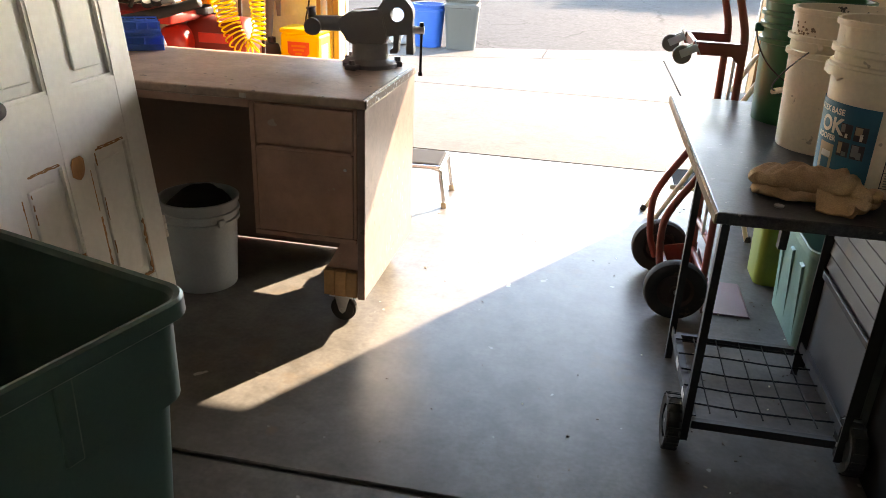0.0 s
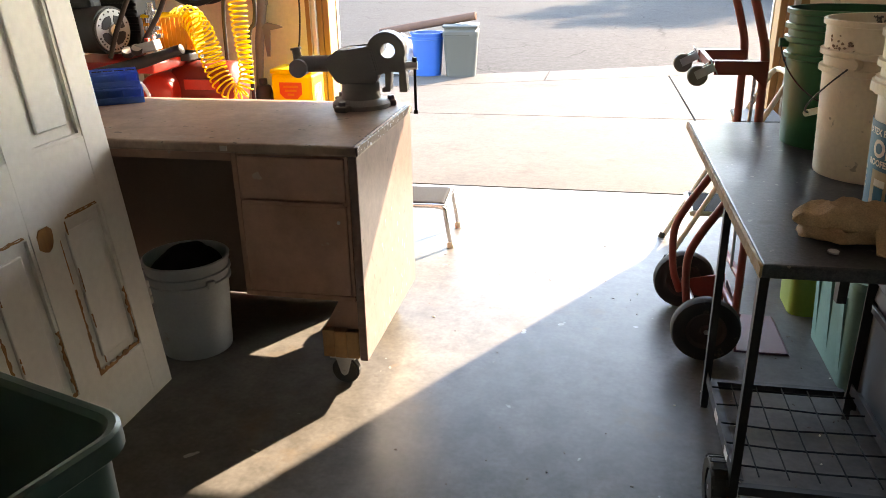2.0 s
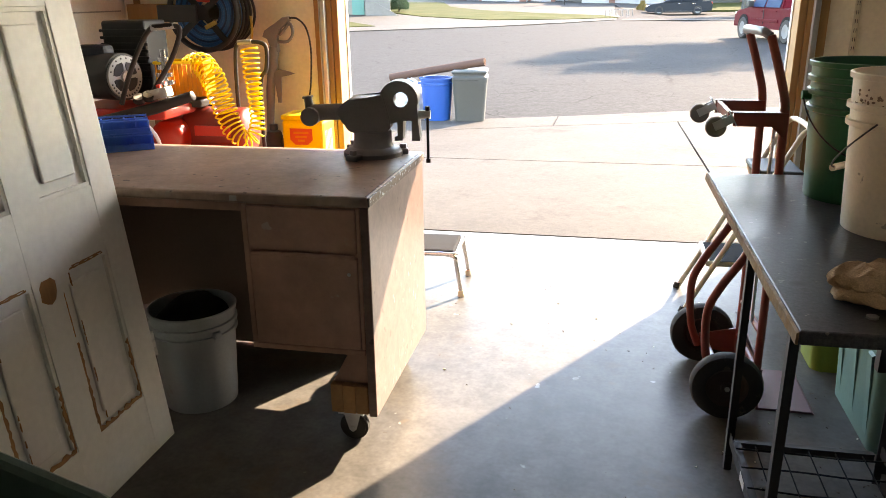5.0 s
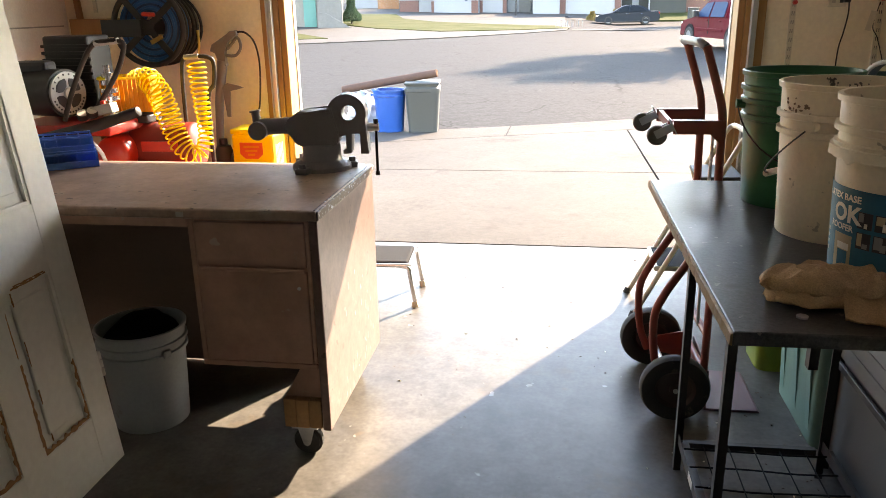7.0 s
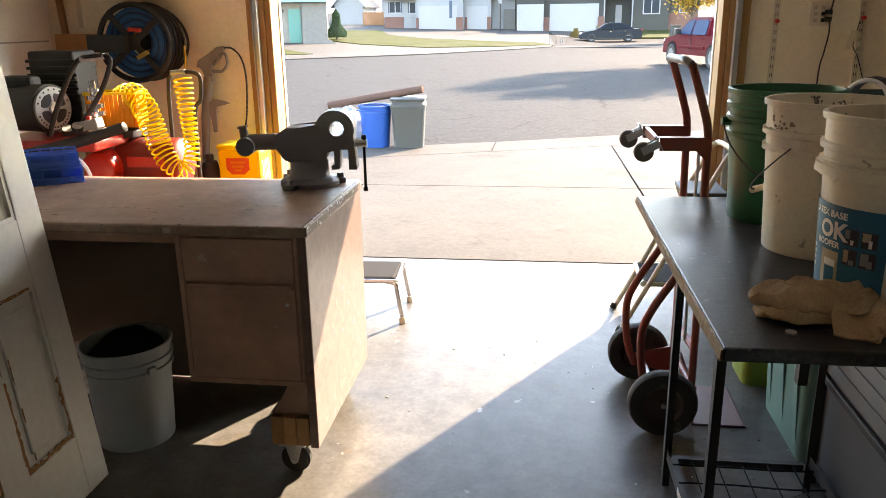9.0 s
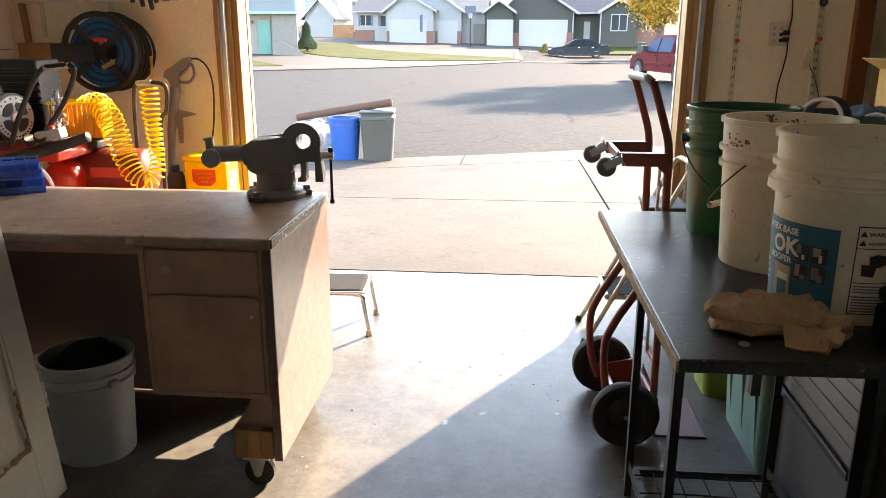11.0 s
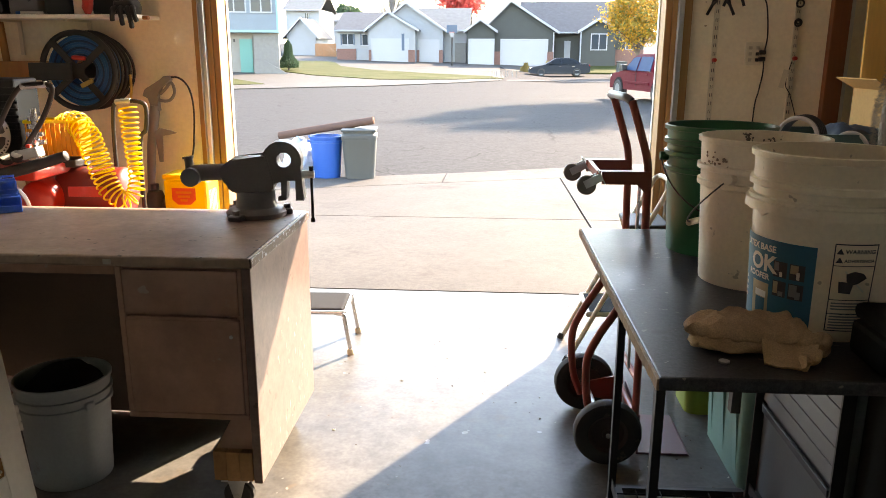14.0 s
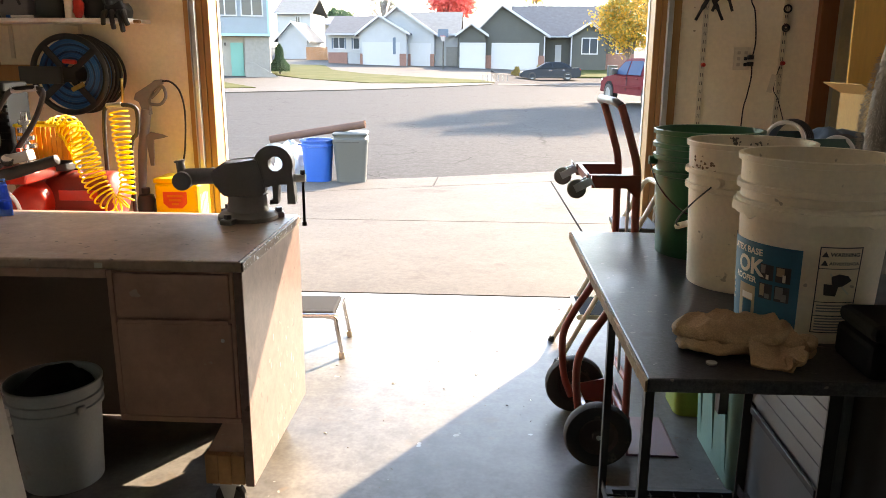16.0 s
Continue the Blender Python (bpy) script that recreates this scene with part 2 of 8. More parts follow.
M["iron"] = mat("dark_grey_cast_iron", (0.165, 0.155, 0.162), 0.5, 0.1, color2=(0.13, 0.12, 0.115), scale=9, mix=0.7, bump=0.25, fine=120)
M["cloth"] = mat("tan_rag_cloth", (0.56, 0.37, 0.22), 0.95, color2=(0.36, 0.22, 0.12), scale=16, mix=0.9, bump=0.9, fine=320, grain_amt=0.8)
M["card"] = mat("cardboard", (0.60, 0.39, 0.17), 0.85, color2=(0.52, 0.33, 0.14), scale=5, mix=0.6, bump=0.05)
M["carpet"] = mat("carpet_roll_backing", (0.10, 0.062, 0.050), 0.95, scale=8, mix=0.6, bump=0.4, spec=0.05)
M["grey_metal"] = mat("grey_cabinet_paint", (0.085, 0.086, 0.088), 0.42, color2=(0.06, 0.056, 0.054), scale=5, mix=0.8, bump=0.05, dirt=(0.12, 0.1, 0.08), dirt_scale=5, dirt_amt=0.25)
# Darker brown than the desk front, for back panel and pedestal.
M["desk_inside"] = mat("dark_desk_inside", (0.155, 0.100, 0.076), 0.7, scale=5, mix=0.6, bump=0.05)
M["case_black"] = mat("matt_black_case", (0.006, 0.006, 0.006), 0.85, mix=0.4, bump=0.1, spec=0.15)
M["ivory"] = mat("ivory_plastic", (0.72, 0.66, 0.52), 0.45, scale=8, mix=0.2, bump=0.0)
M["dark_slot"] = mat("dark_slot", (0.02, 0.02, 0.02), 0.7, mix=0.2)


def add_cracks(m, scale, width, dark, warp=0.6):
    """Thin wandering cracks, darker than the surface."""
    N, L = m.node_tree.nodes, m.node_tree.links
    b = N["Principled BSDF"]
    src = b.inputs["Base Color"].links[0].from_socket
    tc = N.new("ShaderNodeTexCoord")
    nz = N.new("ShaderNodeTexNoise")
    nz.inputs["Scale"].default_value, nz.inputs["Detail"].default_value = scale * 1.3, 5
    L.new(tc.outputs["Object"], nz.inputs["Vector"])
    ad = N.new("ShaderNodeVectorMath")
    ad.operation = 'MULTIPLY_ADD'
    ad.inputs[1].default_value = (warp / scale, warp / scale, 0)
    L.new(nz.outputs["Color"], ad.inputs[0])
    L.new(tc.outputs["Object"], ad.inputs[2])
    vo = N.new("ShaderNodeTexVoronoi")
    vo.feature = 'DISTANCE_TO_EDGE'
    vo.inputs["Scale"].default_value = scale
    L.new(ad.outputs[0], vo.inputs["Vector"])
    mr = N.new("ShaderNodeMapRange")
    mr.inputs[1].default_value, mr.inputs[2].default_value = width * 0.4, width
    mr.inputs[3].default_value, mr.inputs[4].default_value = 1.0, 0.0
    L.new(vo.outputs["Distance"], mr.inputs[0])
    n2 = N.new("ShaderNodeTexNoise")
    n2.inputs["Scale"].default_value = scale * 0.8
    L.new(tc.outputs["Object"], n2.inputs["Vector"])
    gate = N.new("ShaderNodeMapRange")
    gate.inputs[1].default_value, gate.inputs[2].default_value = 0.42, 0.56
    L.new(n2.outputs["Fac"], gate.inputs[0])
    mu = N.new("ShaderNodeMath")
    mu.operation = 'MULTIPLY'
    L.new(mr.outputs[0], mu.inputs[0])
    L.new(gate.outputs[0], mu.inputs[1])
    mx = N.new("ShaderNodeMix")
    mx.data_type = 'RGBA'
    L.new(mu.outputs[0], mx.inputs[0])
    L.new(src, mx.inputs[6])
    mx.inputs[7].default_value = (*dark, 1)
    L.new(mx.outputs[2], b.inputs["Base Color"])


def add_speckle(m, scale, lo, hi, amount):
    """Small light and dark flecks."""
    N, L = m.node_tree.nodes, m.node_tree.links
    b = N["Principled BSDF"]
    src = b.inputs["Base Color"].links[0].from_socket
    tc = N.new("ShaderNodeTexCoord")
    vo = N.new("ShaderNodeTexNoise")
    vo.inputs["Scale"].default_value, vo.inputs["Detail"].default_value, vo.inputs["Roughness"].default_value = scale, 3, 0.8
    L.new(tc.outputs["Object"], vo.inputs["Vector"])
    mr = N.new("ShaderNodeMapRange")
    mr.inputs[1].default_value, mr.inputs[2].default_value = 0.35, 0.65
    mr.inputs[3].default_value, mr.inputs[4].default_value = lo, hi
    L.new(vo.outputs["Fac"], mr.inputs[0])
    mx = N.new("ShaderNodeMix")
    mx.data_type, mx.blend_type = 'RGBA', 'MULTIPLY'
    mx.inputs[0].default_value = amount
    L.new(src, mx.inputs[6])
    L.new(mr.outputs[0], mx.inputs[7])
    L.new(mx.outputs[2], b.inputs["Base Color"])


add_speckle(M["asphalt"], 14, 0.72, 1.3, 0.8)
add_speckle(M["asphalt"], 4.5, 0.86, 1.14, 0.9)
add_cracks(M["asphalt"], 0.45, 0.012, (0.013, 0.012, 0.0115))
add_cracks(M["asphalt"], 1.1, 0.012, (0.017, 0.016, 0.015))
add_speckle(M["concrete"], 2.2, 0.88, 1.12, 0.6)
add_speckle(M["concrete"], 22, 0.82, 1.15, 0.7)
add_speckle(M["floor"], 9, 0.75, 1.25, 0.8)
add_speckle(M["floor"], 1.1, 0.8, 1.2, 0.8)
add_speckle(M["table_top"], 110, 0.55, 1.6, 0.8)
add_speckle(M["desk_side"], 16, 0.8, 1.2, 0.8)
add_speckle(M["desk"], 5, 0.8, 1.2, 0.8)
add_speckle(M["desk_top"], 12, 0.75, 1.25, 0.8)


def add_glow_through(m, amount):
    """Thin plastic: some light comes through from the far side."""
    N, L = m.node_tree.nodes, m.node_tree.links
    b = N["Principled BSDF"]
    tr = N.new("ShaderNodeBsdfTranslucent")
    L.new(b.inputs["Base Color"].links[0].from_socket, tr.inputs["Color"])
    mx = N.new("ShaderNodeMixShader")
    mx.inputs[0].default_value = amount
    L.new(b.outputs[0], mx.inputs[1])
    L.new(tr.outputs[0], mx.inputs[2])
    L.new(mx.outputs[0], N["Material Output"].inputs[0])


for key, amount in (("blue_bin", 0.25), ("yellow", 0.3), ("yellow_box", 0.3), ("orange", 0.35), ("green_plastic", 0.15), ("blue_tray", 0.45), ("white_plastic", 0.12)):
    add_glow_through(M[key], amount)


def add_flecks(m, scale, cut, color, soft_=0.03):
    """Sparse small specks of another colour."""
    N, L = m.node_tree.nodes, m.node_tree.links
    b = N["Principled BSDF"]
    src = b.inputs["Base Color"].links[0].from_socket
    tc = N.new("ShaderNodeTexCoord")
    nz = N.new("ShaderNodeTexNoise")
    nz.inputs["Scale"].default_value, nz.inputs["Detail"].default_value, nz.inputs["Roughness"].default_value = scale, 2, 0.6
    L.new(tc.outputs["Object"], nz.inputs["Vector"])
    mr = N.new("ShaderNodeMapRange")
    mr.inputs[1].default_value, mr.inputs[2].default_value = cut, cut + soft_
    L.new(nz.outputs["Fac"], mr.inputs[0])
    mx = N.new("ShaderNodeMix")
    mx.data_type = 'RGBA'
    L.new(mr.outputs[0], mx.inputs[0])
    L.new(src, mx.inputs[6])
    mx.inputs[7].default_value = (*color, 1)
    L.new(mx.outputs[2], b.inputs["Base Color"])


add_flecks(M["floor"], 28, 0.70, (0.08, 0.07, 0.06))
add_flecks(M["floor"], 11, 0.715, (0.31, 0.30, 0.285))
add_flecks(M["floor"], 5.5, 0.70, (0.13, 0.095, 0.068), 0.08)
add_flecks(M["table_top"], 40, 0.69, (0.16, 0.14, 0.125))
add_flecks(M["table_top"], 9, 0.68, (0.025, 0.02, 0.018), 0.06)
add_flecks(M["desk_top"], 20, 0.69, (0.09, 0.06, 0.045))
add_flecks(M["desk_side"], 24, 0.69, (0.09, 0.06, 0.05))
add_flecks(M["desk"], 16, 0.70, (0.34, 0.26, 0.21))
add_flecks(M["wall"], 22, 0.745, (0.42, 0.34, 0.24))
add_flecks(M["concrete"], 9, 0.70, (0.055, 0.048, 0.04))
add_flecks(M["white_plastic"], 26, 0.70, (0.42, 0.35, 0.27))
M["edge_worn"] = mat("worn_dark_edge", (0.14, 0.095, 0.075), 0.55, color2=(0.06, 0.042, 0.036), scale=40, mix=1.0, bump=0.3)
add_flecks(M["edge_worn"], 60, 0.62, (0.36, 0.36, 0.42))


# ---- garage shell ----
LX, RX, BY, FY = -2.95, 2.35, -1.2, 4.55      # left, right, back and front wall planes
DL, DR, DH = -1.60, 0.98, 2.135                  # door opening
JOINT_Y = 1.40
fl = bm_new()
box(fl, LX - 0.15, RX + 0.15, JOINT_Y + 0.009, 4.72, -0.14, 0.0, 0.004, seg=1)
struct("floor", fl, M["floor"], "smooth worn grey concrete garage slab with stains", "floor")
fl = bm_new()
box(fl, LX - 0.15, RX + 0.15, BY - 0.15, JOINT_Y - 0.009, -0.14, 0.0, 0.004, seg=1)
struct("floor_back", fl, M["floor"], "smooth grey concrete slab behind a dark joint", "floor")
struct("floor_joint", bx(LX, RX, JOINT_Y - 0.02, JOINT_Y + 0.02, -0.14, -0.012), M["dark_slot"], "dark filler in the slab's joint", "joint")
WT = 0.14
w = bm_new()
box(w, LX - WT, DL, FY, FY + WT, 0, 2.45)
struct("wall_front_left", w, M["wall"], "cream painted drywall beside the garage door opening", "wall")
w = bm_new()
box(w, DR, RX + WT, FY, FY + WT, 0, 2.45)
struct("wall_front_right", w, M["wall"], "cream painted drywall beside the garage door opening", "wall")
w = bm_new()
box(w, DL, DR, FY, FY + WT, DH, 2.45)
struct("wall_header", w, M["wall"], "drywall header over the garage door opening", "wall")
struct("wall_left", bx(LX - WT, LX, BY - WT, FY, 0, 2.45), M["white_wall"], "unseen side wall, kept bright white to bounce light of the garage", "wall")
# Unseen right wall, made near white as a reflector for the interior.
struct("wall_right", bx(RX, RX + WT, BY - WT, FY, 0, 2.45), M["white_wall"], "unseen side wall, kept bright white to bounce light", "wall")
# Unseen back wall, pulled in close and whitened to return light to the desk.
struct("wall_back", bx(LX, RX, BY - WT, BY, 0, 2.45), M["white_wall"], "unseen white back wall, set close to bounce light", "wall")
# Ceiling lowered and near white, so more light bounces down.
struct("ceiling", bx(LX - WT, RX + WT, BY - WT, FY + WT, 2.452, 2.57), M["ceiling"], "plain near-white garage ceiling, set low to bounce light", "ceiling")


def door_jamb(name, x0, sgn):
    """Pine jamb with a galvanised track angle on its inner side."""
    t = thing(name, "unpainted pine door jamb with a galvanised track angle", "door jamb", (x0, FY, 0), kind="structure")
    part("jamb_board", bx(min(0, sgn * 0.035), max(0, sgn * 0.035), -0.02, WT + 0.02, 0, DH, 0.003), M["pine"], t)
    part("trim_board", bx(min(-sgn * 0.107, -sgn * 0.002), max(-sgn * 0.107, -sgn * 0.002), -0.03, -0.003, 0, DH + 0.1, 0.003), M["pine"], t)
    tr = bm_new()
    xa = -sgn * 0.045
    box(tr, xa - 0.013, xa + 0.013, -0.062, -0.032, 0.02, DH, 0.004)
    box(tr, xa - 0.018, xa - 0.0135, -0.075, -0.032, 0.02, DH)
    part("door_track", tr, M["steel"], t, "galvanised steel door track")
    part("stop_strip", bx(min(sgn * 0.036, sgn * 0.041), max(sgn * 0.036, sgn * 0.041), WT - 0.02, WT + 0.018, 0, DH, 0.003), M["white_paint"], t, "white weather strip")
    return t


door_jamb("door_jamb_left", DL, 1)
door_jamb("door_jamb_right", DR, -1)
struct("door_jamb_head", bx(DL + 0.036, DR - 0.036, FY - 0.02, FY + WT + 0.02, DH - 0.035, DH - 0.001), M["pine"], "pine board under the opening's header", "door jamb")


# ---- outdoors: ground ----
def ground_z(x, y):
    if y < 4.72:
        return -0.02
    base = -0.03 * (min(y, 11.0) - 4.72)
    if abs(x) > 200 or y > 160:
        return base + 3.0
    left = 0.028 * max(0, y - min(max(37 + (x + 13) * 1.03, 34), 52))
    right = 0.06 * max(0, y - 64)
    k = min(max((x - 0.3) / 1.5, 0), 1)
    return base - 0.08 * k * (y > 30) + left * (1 - k) + right * k


def sheet(poly, lift, step):
    """A flat-sided patch that follows the ground, lifted by lift."""
    bm = bm_new()
    f = bm.faces.new([bm.verts.new((x, y, 0)) for x, y in poly])
    xs, ys = [p[0] for p in poly], [p[1] for p in poly]
    for ax, lo, hi in ((0, min(xs), max(xs)), (1, min(ys), max(ys))):
        v = lo + step
        while v < hi:
            co = (v, 0, 0) if ax == 0 else (0, v, 0)
            no = (1, 0, 0) if ax == 0 else (0, 1, 0)
            bmesh.ops.bisect_plane(bm, geom=bm.verts[:] + bm.edges[:] + bm.faces[:], plane_co=co, plane_no=no)
            v += step
    for v in bm.verts:
        v.co.z = ground_z(v.co.x, v.co.y) + lift
    if lift > 0.012:
        ext = bmesh.ops.extrude_face_region(bm, geom=bm.faces[:])
        for v in [g for g in ext["geom"] if isinstance(g, bmesh.types.BMVert)]:
            v.co.z -= lift + 0.06
    return bm


g = bm_new()
xs = [-1500, -600, -200] + list(range(-60, 61, 4)) + [200, 600, 1500]
ys = [4.72, 7, 9, 11, 14] + list(range(18, 100, 3)) + [130, 160, 400, 1500]
grid = [[g.verts.new((x, y, ground_z(x, y) - 0.012 - (0.05 if 4.7 < y < 8 and abs(x) < 8 else 0))) for x in xs] for y in ys]
for r0, r1 in zip(grid, grid[1:]):
    for i in range(len(xs) - 1):
        g.faces.new((r0[i], r0[i + 1], r1[i + 1], r1[i]))
back = [g.verts.new((x, y, -0.15)) for y in (-1500,) for x in xs]
front = [g.verts.new((x, 4.72, -0.15)) for x in xs]
for i in range(len(xs) - 1):
    g.faces.new((back[i], back[i + 1], front[i + 1], front[i]))
struct("ground", g, M["asphalt"], "pale worn asphalt street with fine cracks", "road")

# driveway slabs between tooled joints
GAP = 0.02


def road_edge(x):
    return 11.17 + 0.43 * x


def slab(x0, x1, ya, yb, name="driveway_slab"):
    """ya, yb: y at the two ends as functions of x."""
    bm = bm_new()
    cols = []
    n = 6
    for i in range(n + 1):
        x = x0 + (x1 - x0) * i / n
        a, b = ya(x), yb(x)
        cols.append([bm.verts.new((x, a + (b - a) * j / 4, ground_z(x, a + (b - a) * j / 4))) for j in range(5)])
    for a, b in zip(cols, cols[1:]):
        for j in range(4):
            bm.faces.new((a[j], b[j], b[j + 1], a[j + 1]))
    ext = bmesh.ops.extrude_face_region(bm, geom=bm.faces[:])
    for v in [e for e in ext["geom"] if isinstance(e, bmesh.types.BMVert)]:
        v.co.z -= 0.1
    return struct(name, bm, M["concrete"], "sunlit tan concrete driveway slab", "driveway")


for x0, x1 in ((-7.0, -2.6), (-2.6, 0.91), (0.91, 6.0)):
    slab(x0 + GAP / 2, x1 - GAP / 2, lambda x: 4.72 + GAP, lambda x: 7.36 - GAP / 2)
    slab(x0 + GAP / 2, x1 - GAP / 2, lambda x: 7.36 + GAP / 2, lambda x: road_edge(x) - 1.02 if x > -6.9 else 8.0)
for x0, x1 in ((-7.0, -4.0), (-4.0, -0.66), (-0.66, 3.0), (3.0, 6.0)):
    slab(x0 + GAP / 2, x1 - GAP / 2, lambda x: max(road_edge(x) - 1.0, 7.45), lambda x: max(road_edge(x), 7.6), "gutter_slab")

struct("far_pavement", sheet([(-40, 34.3), (-14.5, 34.5), (-12.4, 35.6), (-6.2, 40.2), (-2.5, 45), (0.2, 49.4), (0.5, 53.5), (0.2, 60), (0.2, 80), (-25, 80), (-60, 60), (-60, 34.3)], 0.035, 6), M["concrete"], "pale concrete pavement and driveways across the street", "pavement")
LAWN = mat("lawn", (0.033, 0.041, 0.011), 0.9, color2=(0.066, 0.058, 0.024), scale=0.5, mix=0.9, bump=0.6, fine=15, spec=0.03)
struct("lawn_island", sheet([(-15.8, 53), (-11.5, 48.3), (-7.1, 46.5), (-2.5, 49), (0.4, 51.6), (-0.5, 53.6), (-5, 54.5), (-9.1, 56.5), (-12, 60), (-14, 67), (-19, 67.5), (-18, 60)], 0.075, 6), LAWN, "autumn lawn strip, green with straw patches", "lawn")
struct("lawn_corner", sheet([(-30, 37.5), (-14, 37.8), (-11.9, 39.6), (-15.3, 43.4), (-30, 44)], 0.075, 6), LAWN, "small corner of green lawn by the kerb", "lawn")
struct("cross_gutter", sheet([(0.6, 49.6), (14, 51.2), (40, 52), (40, 53.8), (14, 53), (0.6, 51.6)], 0.01, 6), M["concrete"], "pale concrete gutter across the street mouth", "gutter")
struct("far_drive", sheet([(0.8, 65.5), (6.0, 65.5), (6.5, 74), (-0.5, 74), (0.4, 68)], 0.05, 4), M["concrete"], "concrete driveway in the shade of the house", "driveway")
struct("lawn_far", sheet([(6.8, 66), (14, 65.5), (20, 67), (20, 76), (7.2, 74.5)], 0.12, 5), LAWN, "green lawn before the far houses", "lawn")


# ---- desk ----
M["chip_pale"] = mat("bare_chip", (0.42, 0.38, 0.33), 0.8, scale=30, mix=0.5)
M["chip_dark"] = mat("dark_chip", (0.07, 0.045, 0.035), 0.8, scale=30, mix=0.5)
M["chip_blue"] = mat("old_blue_paint_chip", (0.25, 0.31, 0.42), 0.7, scale=30, mix=0.5)
def block_caster(parent, x, y):
    for k in range(3):
        x0 = x - 0.065 + k * 0.0435
        part("foot_block", bx(x0, x0 + 0.0425, y - 0.04 - 0.002 * (k % 2), y + 0.05, 0.118, 0.222 - 0.001 * k, 0.003), M["block_wood"], parent, "bare pine foot block")
    part("caster_plate", bx(x - 0.045, x + 0.045, y - 0.035, y + 0.04, 0.110, 0.117), M["steel"], parent)
    for s in (-1, 1):
        ck = bm_new()
        prism(ck, [(x - 0.03, 0.109), (x - 0.012, 0.045), (x, 0.036), (x + 0.012, 0.045), (x + 0.03, 0.109)], y + 0.004 + s * 0.025 - 0.0015, y + 0.004 + s * 0.025 + 0.0015)
        part("fork_cheek", ck, M["steel"], parent, "bright steel fork")
    wh = bm_new()
    cyl(wh, (x, y - 0.014, 0.05), (x, y + 0.022, 0.05), 0.05, seg=28)
    bmesh.ops.bevel(wh, geom=[e for e in wh.edges if len(e.link_faces) == 2 and any(len(f.verts) > 4 for f in e.link_faces)], offset=0.008, segments=2, affect='EDGES')
    part("caster_wheel", wh, M["rubber"], parent, "black rubber caster wheel", True)
    hub = bm_new()
    cyl(hub, (x, y - 0.027, 0.05), (x, y + 0.035, 0.05), 0.009, seg=12)
    part("caster_hub", hub, M["steel"], parent)


def desk():
    t = thing("work_desk", "brown painted wooden desk standing on caster blocks", "desk", (0, 0, 0))
    X0, X1, Y0, Y1, Z = -2.24, -0.692, 2.235, 2.955, 0.873
    top = bx(X0, X1, Y0 - 0.008, Y1, Z - 0.034, Z, 0.007)
    part("desk_top", top, M["desk_top"], t, "scuffed brown laminate top")
    lip = bm_new()
    box(lip, X1 - 0.004, X1 + 0.005, Y0 - 0.004, Y1 - 0.004, Z - 0.032, Z - 0.003, 0.003)
    part("edge_band", lip, M["edge_worn"], t, "chipped dark edge band")
    part("side_panel", bx(X1 - 0.03, X1 - 0.002, Y0, Y1 - 0.003, 0.118, Z - 0.035, 0.003), M["desk_side"], t, "scuffed brown side panel, colour darkened to offset the sun on it")
    part("side_panel", bx(X0 + 0.002, X0 + 0.03, Y0, Y1 - 0.003, 0.118, Z - 0.035, 0.003), M["desk"], t)
    # Left hem raised out of sight to admit light; notch shapes the floor's sun patch.
    bk = bm_new()
    prism(bk, [(X0 + 0.032, 0.15), (-1.72, 0.15), (-1.72, 0.008), (-0.914, 0.008), (-0.914, 0.376), (-0.792, 0.376), (-0.768, 0.29), (-0.905, 0.134), (-0.905, 0.12), (X1 - 0.032, 0.12), (X1 - 0.032, Z - 0.036), (X0 + 0.032, Z - 0.036)], Y1 - 0.03, Y1 - 0.012)
    part("back_panel", bk, M["desk_inside"], t, "dark brown back panel, lower edge cut to let light through")
    part("apron", bx(X0 + 0.032, -1.118, Y0 + 0.004, Y0 + 0.02, Z - 0.062, Z - 0.035), M["desk"], t)
    cab = bm_new()
    box(cab, -1.116, X1 - 0.032, Y0 + 0.018, Y1 - 0.05, 0.342, Z - 0.036)
    part("pedestal", cab, M["desk_inside"], t)
    part("face_backing", bx(-1.114, X1 - 0.034, Y0 + 0.0167, Y0 + 0.0177, 0.36, Z - 0.037), M["desk"], t)
    part("drawer_frame", bx(-1.116, -1.098, Y0 + 0.003, Y0 + 0.0165, 0.359, Z - 0.036, 0.003), M["desk"], t)
    part("drawer_frame", bx(X1 - 0.044, X1 - 0.032, Y0 + 0.003, Y0 + 0.0165, 0.359, Z - 0.036, 0.003), M["desk"], t)
    part("drawer_front", bx(-1.096, X1 - 0.046, Y0 + 0.002, Y0 + 0.0165, 0.684, Z - 0.044, 0.004), M["desk"], t)
    part("drawer_front", bx(-1.096, X1 - 0.046, Y0 - 0.001, Y0 + 0.0165, 0.36, 0.672, 0.004), M["desk"], t)
    part("pull_lip", bx(-1.09, X1 - 0.05, Y0 - 0.008, Y0 + 0.001, 0.672, 0.6835, 0.003), M["desk"], t)
    part("bottom_rail", bx(-1.116, X1 - 0.034, Y0 + 0.003, Y0 + 0.017, 0.338, 0.357, 0.003), M["desk"], t)
    gs = bm_new()
    prism(gs, [(-0.726, 0.224), (-0.726, 0.338), (-0.79, 0.338), (-0.85, 0.224)], Y0 + 0.03, Y0 + 0.055)
    part("gusset", gs, M["desk"], t)
    for x in (-0.792, X0 + 0.1):
        for y in (Y0 + 0.05, Y1 - 0.09):
            block_caster(t, x, y)
    sc = bm_new()
    cyl(sc, (-0.765, Y0 - 0.004, 0.62), (-0.765, Y0 + 0.006, 0.62), 0.006, seg=10)
    part("screw", sc, M["steel"], t)
    rng = random.Random(31)
